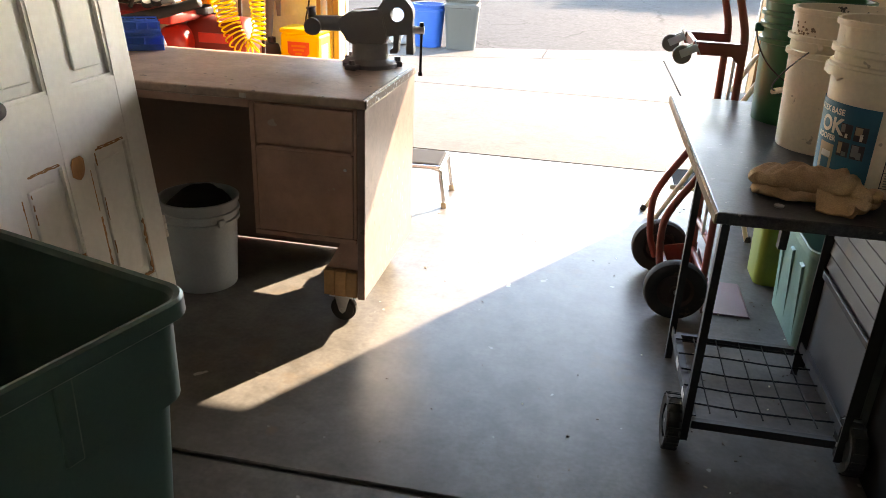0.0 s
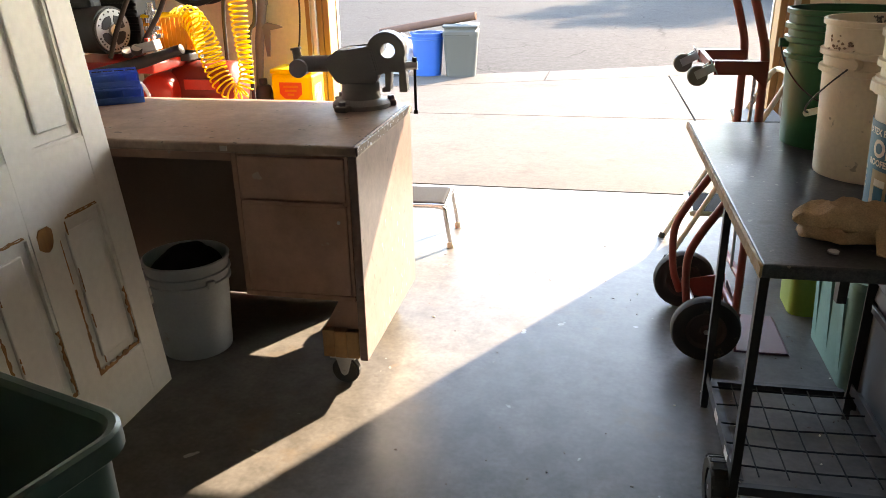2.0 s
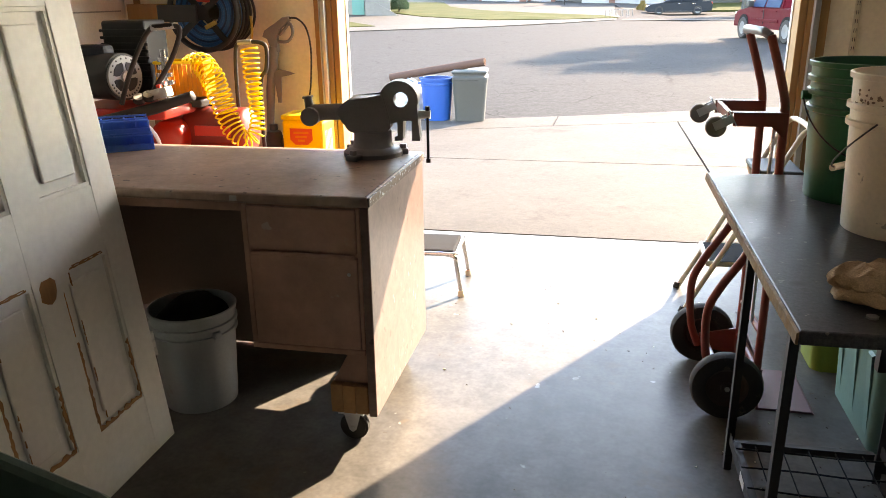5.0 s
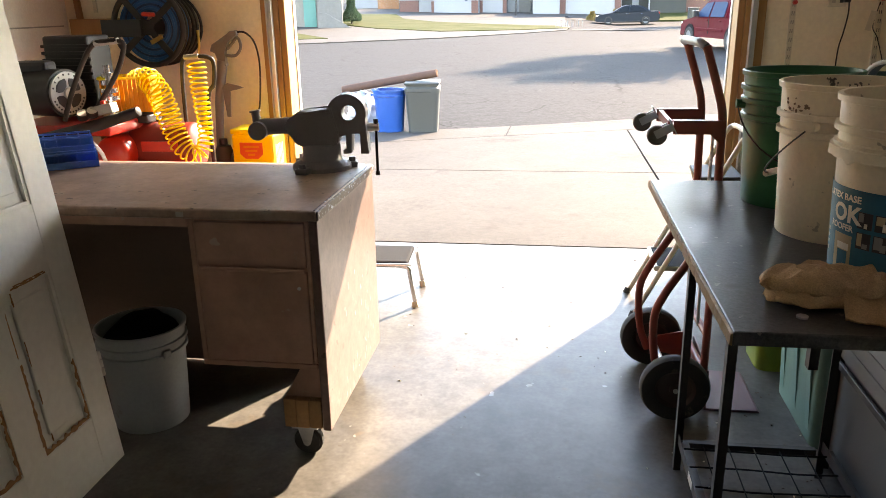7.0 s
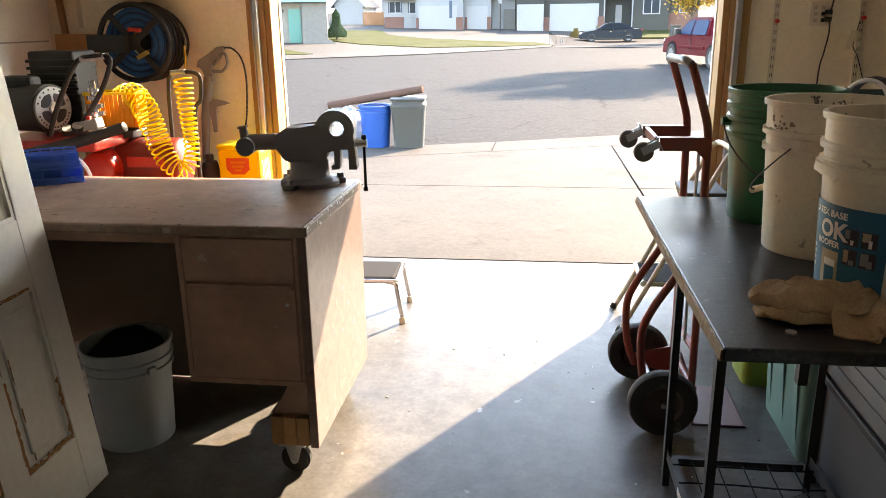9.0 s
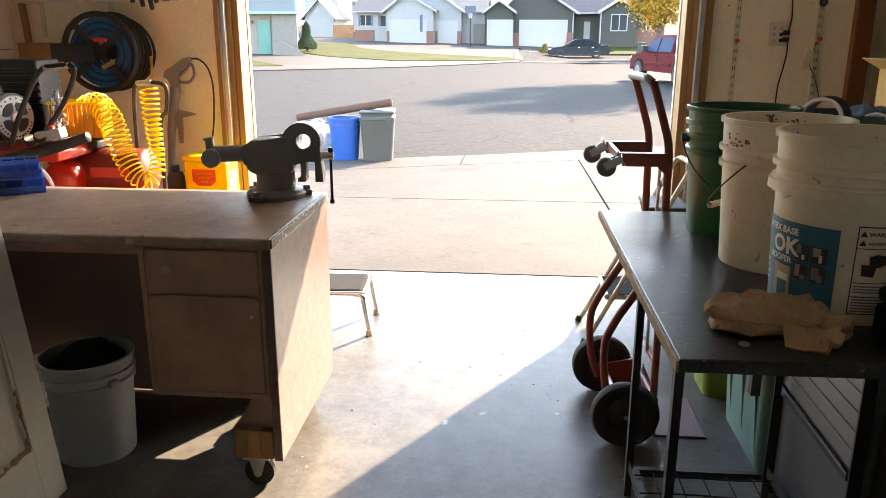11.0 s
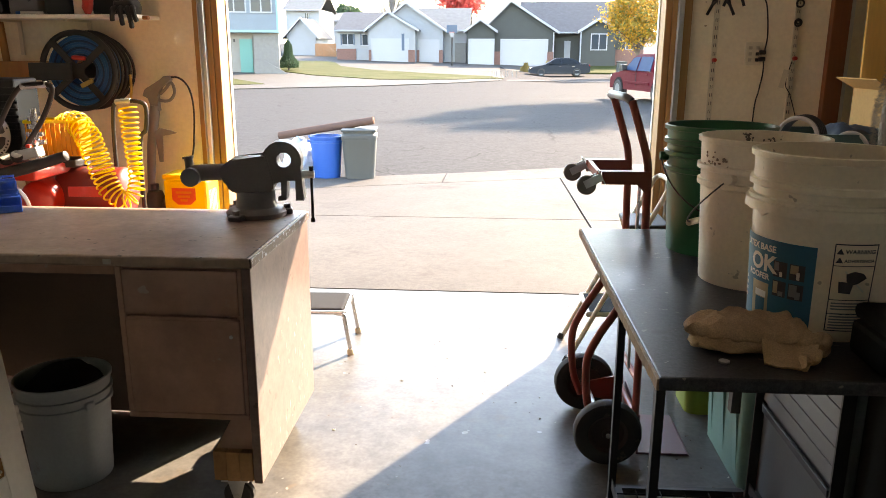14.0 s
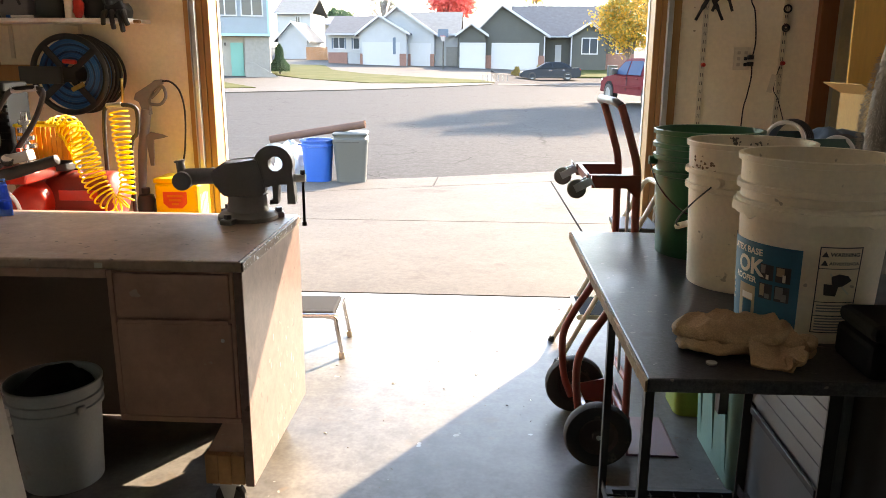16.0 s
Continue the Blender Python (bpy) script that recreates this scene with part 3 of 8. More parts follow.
    for k in range(34):
        y, z = rng.uniform(Y0 + 0.2, Y1 - 0.03), 0.13 + rng.random() ** 1.6 * 0.45
        w, h = rng.uniform(0.002, 0.007), rng.uniform(0.004, 0.022)
        ch = bm_new()
        pts = [(X1 - 0.0018, y + w * math.cos(a) * rng.uniform(0.5, 1), z + h * math.sin(a) * rng.uniform(0.5, 1)) for a in [2 * math.pi * q / 8 for q in range(8)]]
        fc = ch.faces.new([ch.verts.new(p) for p in pts])
        ex = bmesh.ops.extrude_face_region(ch, geom=[fc])
        for v in [e for e in ex["geom"] if isinstance(e, bmesh.types.BMVert)]:
            v.co.x += 0.0003
        part("bare_chip", ch, M["chip_pale"], t)
    wn = bm_new()
    box(wn, X1 - 0.011, X1 - 0.0045, Y0, Y1 - 0.006, Z - 0.006, Z + 0.0008, 0.001)
    part("worn_corner", wn, M["edge_worn"], t, "dark rubbed edge of the top")
    part("tape_scrap", bx(-1.142, -1.118, Y0 - 0.012, Y0 - 0.009, Z - 0.026, Z - 0.010), M["chip_pale"], t, "scrap of pale tape")
    return t


desk()


# ---- bench vise ----
def arc(cx, cz, r, a0, a1, n=10):
    return [(cx + r * math.cos(radians(a0 + (a1 - a0) * i / n)), cz + r * math.sin(radians(a0 + (a1 - a0) * i / n))) for i in range(n + 1)]


def vise():
    t = thing("bench_vise", "heavy dark grey cast iron bench vise bolted to the desk", "vise", (-0.875, 2.86, 0.873), 8)
    b = bm_new()
    lathe(b, [(0.0, 0.0), (0.112, 0.0), (0.112, 0.016), (0.102, 0.026), (0.078, 0.034), (0.073, 0.05), (0.071, 0.095), (0.0, 0.095)], 36, Matrix.Translation((0.012, 0, 0)))
    part("swivel_base", b, M["iron"], t, smooth=True)
    for a in (10, 130, 250):
        l = bm_new()
        c, s = math.cos(radians(a)), math.sin(radians(a))
        box(l, 0.08, 0.145, -0.025, 0.025, 0, 0.022, 0.006, m=pose(0, 0, 0, 0, 0, a))
        cyl(l, (0.125 * c, 0.125 * s, 0.022), (0.125 * c, 0.125 * s, 0.038), 0.014, seg=6)
        part("base_lug", l, M["iron"], t)
    bod = bm_new()
    prism(bod, [(-0.062, 0.092), (-0.085, 0.115), (-0.09, 0.14)] + arc(-0.072, 0.165, 0.038, 200, 120, 5) + [(-0.062, 0.218), (0.045, 0.222), (0.062, 0.238), (0.088, 0.135), (0.083, 0.10), (0.07, 0.092)], -0.058, 0.058)
    bmesh.ops.bevel(bod, geom=bod.edges[:], offset=0.006, segments=2, affect='EDGES')
    part("body", bod, M["iron"], t, smooth=True)
    # jaw ring with an open throat below it
    ring = bm_new()
    outer = arc(0.118, 0.208, 0.072, 200, -20, 18)
    prism(ring, [(0.045, 0.165)] + outer + [(0.195, 0.06), (0.165, 0.06), (0.165, 0.135), (0.135, 0.135), (0.13, 0.062), (0.1, 0.06), (0.1, 0.075), (0.112, 0.08), (0.112, 0.13), (0.05, 0.115)], -0.045, 0.045)
    jaw = part("jaw", ring, M["iron"], t)
    hole = bm_new()
    cyl(hole, (0.126, -0.2, 0.212), (0.126, 0.2, 0.212), 0.027, seg=24)
    hole_ob = part("cutter", hole, M["iron"])
    mod = jaw.modifiers.new("bore", 'BOOLEAN')
    mod.object, mod.operation, mod.solver = hole_ob, 'DIFFERENCE', 'EXACT'
    hole_ob.parent = t
    bpy.context.view_layer.update()
    me = bpy.data.meshes.new_from_object(jaw.evaluated_get(bpy.context.evaluated_depsgraph_get()))
    jaw.modifiers.clear()
    jaw.data = me
    bpy.data.objects.remove(hole_ob)
    s = bm_new()
    cyl(s, (-0.1, 0, 0.163), (-0.215, 0, 0.160), 0.031, seg=24)
    part("slide_bar", s, M["iron"], t, smooth=True)
    k = bm_new()
    cyl(k, (-0.215, -0.05, 0.150), (-0.215, 0.05, 0.150), 0.034, seg=28)
    part("end_cap", k, M["iron"], t, "round dull grey end cap", True)
    nb = bm_new()
    cyl(nb, (-0.222, 0, 0.17), (-0.228, 0, 0.215), 0.018, 0.015, seg=16)
    cyl(nb, (-0.228, 0, 0.215), (-0.229, 0, 0.222), 0.021, 0.021, seg=16)
    part("lock_knob", nb, M["iron"], t, smooth=True)
    sc = bm_new()
    cyl(sc, (0.18, 0, 0.152), (0.232, 0, 0.152), 0.016, seg=16)
    part("screw_end", sc, M["steel"], t)
    h = bm_new()
    cyl(h, (0.221, -0.004, 0.175), (0.221, -0.004, -0.02), 0.0055, seg=12)
    for z in (0.175, -0.022):
        cyl(h, (0.221, -0.004, z - 0.008), (0.221, -0.004, z + 0.008), 0.009, seg=12)
    part("handle_bar", h, M["black_steel"], t, smooth=True)
    part("size_plate", bx(0.01, 0.03, -0.0575, -0.0555, 0.1, 0.13), M["steel"], t)
    return t


vise()


# ---- leaning panel door ----
def leaning_door():
    H, W, T = 2.03, 0.76, 0.035
    tilt = math.degrees(math.atan(0.10))
    # local: x along the width away from the hinge edge, y out of the face, z up the door
    t = new("panel_door")
    tagged(t, "old white six panel door leaning on edge, paint chipped", "door")
    t.matrix_world = Matrix.Translation((-1.425, 2.192, 0)) @ Matrix.Rotation(radians(-90), 4, 'Z') @ Matrix.Rotation(radians(tilt), 4, 'X')
    # after the turn: local +x runs towards -y, local +y runs towards +x (the room)
    st = 0.11
    mid = 0.3875
    cols = [(st, mid - 0.0525), (mid + 0.0525, W - st)]
    rows_ = [(0.206, 0.717), (0.922, 1.44), (1.57, 1.88)]
    part("stile", bx(0, st, -T, 0, 0, H, 0.003), M["white_paint"], t)
    part("stile", bx(W - st, W, -T, 0, 0, H, 0.003), M["white_paint"], t)
    part("mullion", bx(mid - 0.0525, mid + 0.0525, -T, -0.0006, 0.002, H - 0.002), M["white_paint"], t)
    zs = [0, 0.206, 0.717, 0.922, 1.44, 1.57, 1.88, H]
    for i in range(0, 8, 2):
        part("rail", bx(st, W - st, -T, -0.0012, zs[i] + 0.001, zs[i + 1]), M["white_paint"], t)
    for c0, c1 in cols:
        for r0, r1 in rows_:
            pn = bm_new()
            box(pn, c0, c1, -T + 0.008, -0.016, r0, r1)
            prof = 0.045
            vs = box(pn, c0 + prof, c1 - prof, -0.017, -0.006, r0 + prof, r1 - prof, 0.004)
            part("door_panel", pn, M["white_paint"], t)
            tr = bm_new()
            w = 0.012
            for a0, a1, b0, b1 in ((c0, c1, r0, r0 + w), (c0, c1, r1 - w, r1), (c0, c0 + w, r0 + w, r1 - w), (c1 - w, c1, r0 + w, r1 - w)):
                box(tr, a0, a1, -0.016, -0.004, b0, b1)
            part("panel_moulding", tr, M["white_paint"], t)
    # chipped paint along the lower panels
    rng = random.Random(5)
    ch = bm_new()
    def flake(x0, x1, z0, z1, y):
        n = max(3, int(max(x1 - x0, z1 - z0) / 0.012))
        up = z1 - z0 > x1 - x0
        ring = []
        for k in range(n + 1):
            q = k / n
            j = rng.uniform(-0.3, 0.3)
            ring.append((x0 + j * (x1 - x0), z0 + q * (z1 - z0)) if up else (x0 + q * (x1 - x0), z0 + j * (z1 - z0)))
        for k in range(n, -1, -1):
            q = k / n
            j = 1 + rng.uniform(-0.5, 0.4)
            ring.append((x0 + j * (x1 - x0), z0 + q * (z1 - z0)) if up else (x0 + q * (x1 - x0), z0 + j * (z1 - z0)))
        prism(ch, ring, y - 0.003, y)
    for c0, c1 in cols:
        flake(c0 + 0.004, c1 - 0.004, 0.207, 0.221, -0.0032)
        flake(c0 + 0.02, c1 - 0.05, 0.711, 0.716, -0.0035)
        flake(c0 + 0.001, c0 + 0.012, 0.215, 0.42, -0.0032)
        flake(c1 - 0.012, c1 - 0.001, 0.215, 0.50, -0.0032)
        flake(c1 - 0.008, c1 - 0.004, 0.52, 0.66, -0.0035)
        flake(c0 + 0.03, c1 - 0.06, 0.7175, 0.7215, 0.0004)
        flake(c1 - 0.002, c1 + 0.004, 0.24, 0.36, 0.0004)
        for k in range(8):
            z = rng.uniform(0.23, 0.68)
            flake(c1 - 0.05, c1 - 0.047, z, z + rng.uniform(0.01, 0.05), -0.0052)
    part("bare_wood_chip", ch, M["raw_wood"], t, "bare wood where paint has chipped")
    kn = bm_new()
    vs = bmesh.ops.create_icosphere(kn, subdivisions=2, radius=0.5)["verts"]
    rk = random.Random(2)
    for v in vs:
        v.co *= rk.uniform(0.8, 1.1)
    bmesh.ops.transform(kn, matrix=Matrix.Translation((0.385, -0.0005, 0.685)) @ Matrix.Diagonal((0.075, 0.006, 0.075, 1)), verts=vs)
    part("bare_wood_patch", kn, M["raw_wood"], t, "orange bare wood patch")
    for z in (0.30, 1.75):
        hg = bm_new()
        for k in range(3):
            cyl(hg, (-0.008, -0.004, z + k * 0.03), (-0.008, -0.004, z + 0.024 + k * 0.03), 0.007, seg=10)
        box(hg, -0.012, 0.0, -0.03, -0.006, z, z + 0.085)
        part("hinge", hg, M["white_paint"], t, "painted hinge leaf")
    kb = bm_new()
    lathe(kb, [(0.0, 0.062), (0.02, 0.06), (0.027, 0.048), (0.02, 0.034), (0.011, 0.028), (0.011, 0.006), (0.028, 0.004), (0.028, 0.0)], 24, m=Matrix.Translation((W - 0.06, 0.0, 0.93)) @ Matrix.Rotation(radians(-90), 4, 'X'))
    part("door_knob", kb, M["black_steel"], t, "dark round knob", True)
    return t


leaning_door()


# ---- buckets ----
def bucket(name, label, at, body, h=0.375, rt=0.152, rb=0.131, rings=(0.07, 0.115), rz=0.0, bail=True, hang=-55, content=None):
    t = thing(name, label, "bucket", at, rz)
    prof = [(0.0, 0.004), (rb - 0.006, 0.004), (rb, 0.0), (rb + 0.001, 0.006)]

    def rad(z):
        return rb + (rt - rb) * z / h
    for d in sorted(rings, reverse=True):
        z = h - d
        prof += [(rad(z - 0.012), z - 0.012), (rad(z) + 0.009, z - 0.008), (rad(z) + 0.009, z + 0.004), (rad(z) + 0.001, z + 0.006)]
    prof += [(rt - 0.001, h - 0.016), (rt + 0.006, h - 0.014), (rt + 0.007, h - 0.002), (rt + 0.003, h), (rt - 0.003, h - 0.001), (rad(h - 0.03) - 0.004, h - 0.03), (rb - 0.003, 0.012), (0.0, 0.012)]
    bm = bm_new()
    lathe(bm, prof, 56)
    part("bucket_body", bm, body, t, smooth=True)
    if bail:
        for s in (-1, 1):
            e = bm_new()
            cyl(e, (s * (rt - 0.006), 0, h - 0.095), (s * (rt + 0.018), 0, h - 0.095), 0.013, seg=16)
            part("handle_ear", e, body, t, smooth=True)
        R = rt + 0.014
        pts = []
        for k in range(25):
            a = math.pi * k / 24
            px, d = R * math.cos(a), R * 1.38 * math.sin(a)
            pts.append((px, -d * math.cos(radians(hang)), h - 0.095 + d * math.sin(radians(hang))))
        w = bm_new()
        tube(w, pts, 0.0022, 8)
        part("bail_handle", w, M["black_steel"], t, "thin wire handle", True)
        gp = bm_new()
        a, b2 = Vector(pts[11]), Vector(pts[13])
        cyl(gp, a - (b2 - a) * 0.4, b2 + (b2 - a) * 0.4, 0.009, seg=12)
        part("grip", gp, M["white_plastic"], t, smooth=True)
    return t


bucket("bucket", "empty green plastic bucket standing on the table", (0.694, 2.395, 0.893), M["green_plastic"], rings=(0.045, 0.08, 0.125), rz=-2, hang=-42)
white_bucket = bucket("bucket", "empty white plastic bucket with paint drips, standing on the table", (0.712, 2.07, 0.893), M["white_plastic"], rings=(0.075, 0.115), rz=-134, hang=-42)
def paint_drips(parent_at, rt, h, turn):
    """Dried paint flakes on the inner wall below the rim, and a crust outside."""
    rng = random.Random(31)
    for k in range(44):
        inside = k < 24
        if inside:
            a = radians(rng.choice((92, 88, 84, 70, 62, 55)) + rng.gauss(0, 3.0) - turn)
            z = h - rng.uniform(0.008, 0.034)
            r = rt - 0.0048 - (h - z) * 0.056
            w, hh = rng.uniform(0.001, 0.006), rng.uniform(0.001, 0.006)
        else:
            a = radians(rng.uniform(186, 222) - turn)
            z = h - 0.070 + abs(rng.gauss(0, 0.014))
            r = rt + 0.001 - (h - z) * 0.056
            w, hh = rng.uniform(0.001, 0.006), rng.uniform(0.001, 0.004)
        ring = [(math.cos(q) * w * rng.uniform(0.4, 1.3), math.sin(q) * hh * rng.uniform(0.4, 1.3)) for q in [2 * math.pi * i / 9 for i in range(9)]]
        b = bm_new()
        prism(b, ring, -0.0008, 0.0008)
        bmesh.ops.transform(b, matrix=Matrix.Translation((r * math.cos(a), r * math.sin(a), z)) @ Matrix.Rotation(a + radians(90), 4, 'Z'), verts=b.verts[:])
        part("paint_flake", b, M["drip"] if inside else M["rust"], parent_at, "dried dark paint" if inside else "brown crust")


M["rust"] = mat("brown_crust", (0.24, 0.15, 0.09), 0.85, scale=40, mix=0.6)
M["drip"] = mat("dried_paint", (0.16, 0.13, 0.10), 0.7, scale=30, mix=0.6)
roofer = bucket("bucket", "white roof coating bucket with a blue label, on the table", (0.749, 1.743, 0.893), M["white_plastic"], h=0.38, rt=0.156, rb=0.137, rings=(0.065, 0.1), rz=0, bail=False)
paint_drips(white_bucket, 0.152, 0.375, -134)
grey_bucket = bucket("bucket", "light grey plastic bucket on the floor under the desk", (-1.458, 2.452, 0), M["grey_plastic"], h=0.378, rings=(0.05, 0.085), rz=150, bail=False)
rr_ = bm_new()
tube(rr_, [(0.155 * math.cos(a), 0.155 * math.sin(a), 0.376) for a in [2 * math.pi * q / 48 for q in range(48)]], 0.0052, 8, closed=True)
part("rolled_rim", rr_, M["grey_plastic"], grey_bucket, smooth=True)
for s_ in (-1, 1):
    part("handle_ear", bx(s_ * 0.150 - 0.012, s_ * 0.150 + 0.012, -0.016, 0.016, 0.285, 0.315, 0.006), M["grey_plastic"], grey_bucket)

# Matt black mound, added to keep the mouth of the grey bucket dark.
bag = thing("dark_bucket_fill", "lumpy matt black mound added inside the grey bucket", "bag", (-1.458, 2.452, 0.30))
bb = bm_new()
vs = bmesh.ops.create_icosphere(bb, subdivisions=4, radius=1.0)["verts"]
for v in vs:
    n_ = 1 + 0.10 * noise.noise(v.co * 2.6) + 0.05 * noise.noise(v.co * 8)
    v.co = Vector((v.co.x * 0.141 * min(n_, 1.02), v.co.y * 0.139 * min(n_, 1.02), (v.co.z * 0.105 * n_ if v.co.z > 0 else v.co.z * 0.06)))
    if v.co.z > 0.04:
        v.co.y += (v.co.z - 0.04) * 0.6
part("bag_skin", bb, M["case_black"], bag, smooth=True)


# ---- table on wheels ----
def cart_table():
    t = thing("work_table", "dark varnished table top on a black steel frame with wheels", "table", (0.029, 0.0, 0.0), 0.69)
    X0, X1, Y0, Y1, Z = 0.325, 0.955, 1.392, 2.645, 0.892
    part("table_top", bx(X0 + 0.006, X1, Y0 + 0.004, Y1, Z - 0.028, Z, 0.004), M["table_top"], t, "worn dark brown varnished top")
    we = bm_new()
    rng = random.Random(14)
    n = 300
    rows_ = []
    for i in range(n + 1):
        y = Y0 + 0.004 + (Y1 - Y0 - 0.004) * i / n
        d = max(0.0, noise.noise((y * 42, 0.3, 0))) * 0.004 + max(0.0, noise.noise((y * 9, 2.3, 0))) * 0.002
        rows_.append([we.verts.new(p) for p in ((X0 + 0.0057, y, Z - 0.027), (X0 + d * 0.6, y, Z - 0.026), (X0 + d, y, Z - 0.004 - d), (X0 + 0.0057, y, Z - 0.0015 - d * 0.4))])
    for a, b in zip(rows_, rows_[1:]):
        for k in range(4):
            we.faces.new((a[k], a[(k + 1) % 4], b[(k + 1) % 4], b[k]))
    we.faces.new(rows_[0])
    we.faces.new(rows_[-1][::-1])
    part("worn_edge", we, M["table_edge"], t, "chipped bare wood edge")
    LXs, LYs = (0.432, 0.868), (1.80, 2.335)
    for x in LXs:
        for y in LYs:
            lg = bm_new()
            box(lg, x - 0.011, x + 0.011, y - 0.014, y - 0.009, 0.03 if y == LYs[0] else 0.0, Z - 0.029)
            box(lg, x - 0.011 if x < 0.6 else x + 0.006, x - 0.006 if x < 0.6 else x + 0.011, y - 0.009, y + 0.011, 0.03 if y == LYs[0] else 0.0, Z - 0.029)
            part("leg", lg, M["black_steel"], t)
    for x in LXs:
        r = bm_new()
        box(r, x - 0.004, x, LYs[0] + 0.017, LYs[1] - 0.016, 0.10, 0.135)
        box(r, x - 0.0, x + 0.03, LYs[0] + 0.017, LYs[1] - 0.016, 0.10, 0.104)
        part("lower_rail", r, M["black_steel"], t)
        part("upper_rail", bx(x - 0.012, x + 0.012, LYs[0] + 0.017, LYs[1] - 0.016, Z - 0.06, Z - 0.03), M["black_steel"], t)
    for y in LYs:
        part("cross_bar", bx(LXs[0] + 0.015, LXs[1] - 0.015, y - 0.008, y + 0.012, 0.072, 0.098), M["black_steel"], t)
    part("label_plate", bx(0.4265, 0.4275, 2.06, 2.12, 0.104, 0.13), M["white_paint"], t)
    part("label_plate", bx(0.4265, 0.4275, 1.88, 1.93, 0.104, 0.13), M["white_paint"], t)
    for k in range(5):
        y = LYs[0] + 0.07 + k * 0.1
        w = bm_new()
        tube(w, smooth_path([(0.44, y, 0.112), (0.6, y + 0.004 * k, 0.106 - 0.004 * (k % 3)), (0.75, y, 0.108), (0.865, y, 0.112)], 5), 0.0028, 6)
        part("rack_wire", w, M["case_black"], t)
    for k in range(5):
        x = 0.50 + k * 0.076
        w = bm_new()
        tube(w, [(x, LYs[0] + 0.02, 0.115), (x, 2.0, 0.109), (x, LYs[1] - 0.05, 0.115)], 0.0022, 6)
        part("rack_wire", w, M["case_black"], t)
    for x, s in ((0.388, 1), (0.896, -1)):
        wh = bm_new()
        m = Matrix.Translation((x, 1.80, 0.083)) @ Matrix.Rotation(radians(90), 4, 'Y')
        lathe(wh, [(0.05, -0.018), (0.076, -0.022), (0.083, -0.014), (0.083, 0.014), (0.076, 0.022), (0.05, 0.018)], 40, m)
        tyre = part("wheel", wh, M["rubber"], t, "ribbed black plastic wheel", True)
        for k in range(20):
            a = 2 * math.pi * k / 20
            part("tread_rib", bx(-0.004, 0.004, -0.02, 0.02, 0.0825, 0.086, m=Matrix.Translation((x, 1.80, 0.083)) @ Matrix.Rotation(a, 4, 'X') @ Matrix.Rotation(radians(90), 4, 'Z')), M["rubber"], tyre)
        hb = bm_new()
        lathe(hb, [(0.0, -0.014), (0.02, -0.02), (0.05, -0.012), (0.05, 0.012), (0.02, 0.02), (0.0, 0.014)], 24, m)
        part("hub", hb, M["black_plastic"], tyre, smooth=True)
    ax = bm_new()
    cyl(ax, (0.37, 1.80, 0.083), (0.918, 1.80, 0.083), 0.006, seg=10)
    part("axle", ax, M["steel"], t)
    sp = bm_new()
    cyl(sp, (0.47, 1.475, Z), (0.47, 1.475, Z + 0.004), 0.011, seg=8)
    part("stuck_washer", sp, M["steel"], t)
    part("clip", bx(0.47, 0.487, 1.41, 1.43, Z - 0.075, Z - 0.029), M["black_steel"], t)
    return t


cart_table()


# ---- storage totes ----
def tote(name, label, corner, w, d, h, body, wall=0.006, taper=0.04, rz=0.0):
    """corner: the far right top corner's place on the plan; it reaches w to the left and d towards the back of the garage."""
    t = thing(name, label, "storage tote", corner, rz)

    def ring(bm, off, z, r):
        x0, x1, y0, y1 = -w - off, off, -d - off, off
        pts = []
        for cx, cy, a0 in ((x1 - r, y1 - r, 0), (x0 + r, y1 - r, 90), (x0 + r, y0 + r, 180), (x1 - r, y0 + r, 270)):
            for k in range(7):
                a = radians(a0 + 15 * k)
                pts.append(bm.verts.new((cx + r * math.cos(a), cy + r * math.sin(a), z)))
        return pts
    bm = bm_new()
    spec = [(-taper, 0.0, 0.04), (-taper * 0.35 - 0.012, h * 0.62, 0.045), (-taper * 0.3, h * 0.63, 0.05), (-0.012, h - 0.035, 0.05), (-0.012, h - 0.034, 0.05), (0.0, h - 0.034, 0.055), (0.004, h - 0.03, 0.055),
            (0.003, h - 0.004, 0.055), (-0.002, h, 0.05), (-0.010, h - 0.002, 0.045), (-0.014, h - 0.012, 0.045), (-0.012 - taper * 0.3 - wall, h * 0.63, 0.045), (-taper - wall, 0.008, 0.035)]
    def skin(bm, rings):
        for a, b in zip(rings, rings[1:]):
            n = len(a)
            for k in range(n):
                bm.faces.new((a[k], a[(k + 1) % n], b[(k + 1) % n], b[k]))
    outer = [ring(bm, *s) for s in spec[:5]]
    inner = [ring(bm, *s) for s in spec[10:]]
    skin(bm, outer)
    skin(bm, inner)
    skin(bm, [outer[-1], inner[0]])
    bm.faces.new(outer[0][::-1])
    bm.faces.new(inner[-1])
    part("tote_shell", bm, body, t, smooth=True)
    rim = bm_new()
    rs = [ring(rim, *s) for s in spec[4:11]]
    skin(rim, rs)
    part("rim", rim, body, t, "rolled rim of the tote", True)
    for y in (-d * 0.3, -d * 0.7):
        part("stiffening_rib", bx(-0.03, -0.008, y - 0.015, y + 0.015, h * 0.64, h - 0.036, 0.004), body, t)
    return t


tote("storage_tote", "large open dark green plastic storage tote stacked on another", (-0.505, 0.735, 0.43), 0.5, 0.78, 0.475, M["tote"], rz=-16)
tote("storage_tote", "slate blue plastic tote on the floor under a green one", (-0.53, 0.72, 0.0), 0.5, 0.78, 0.43, M["tote_blue"], taper=0.05, rz=-16)


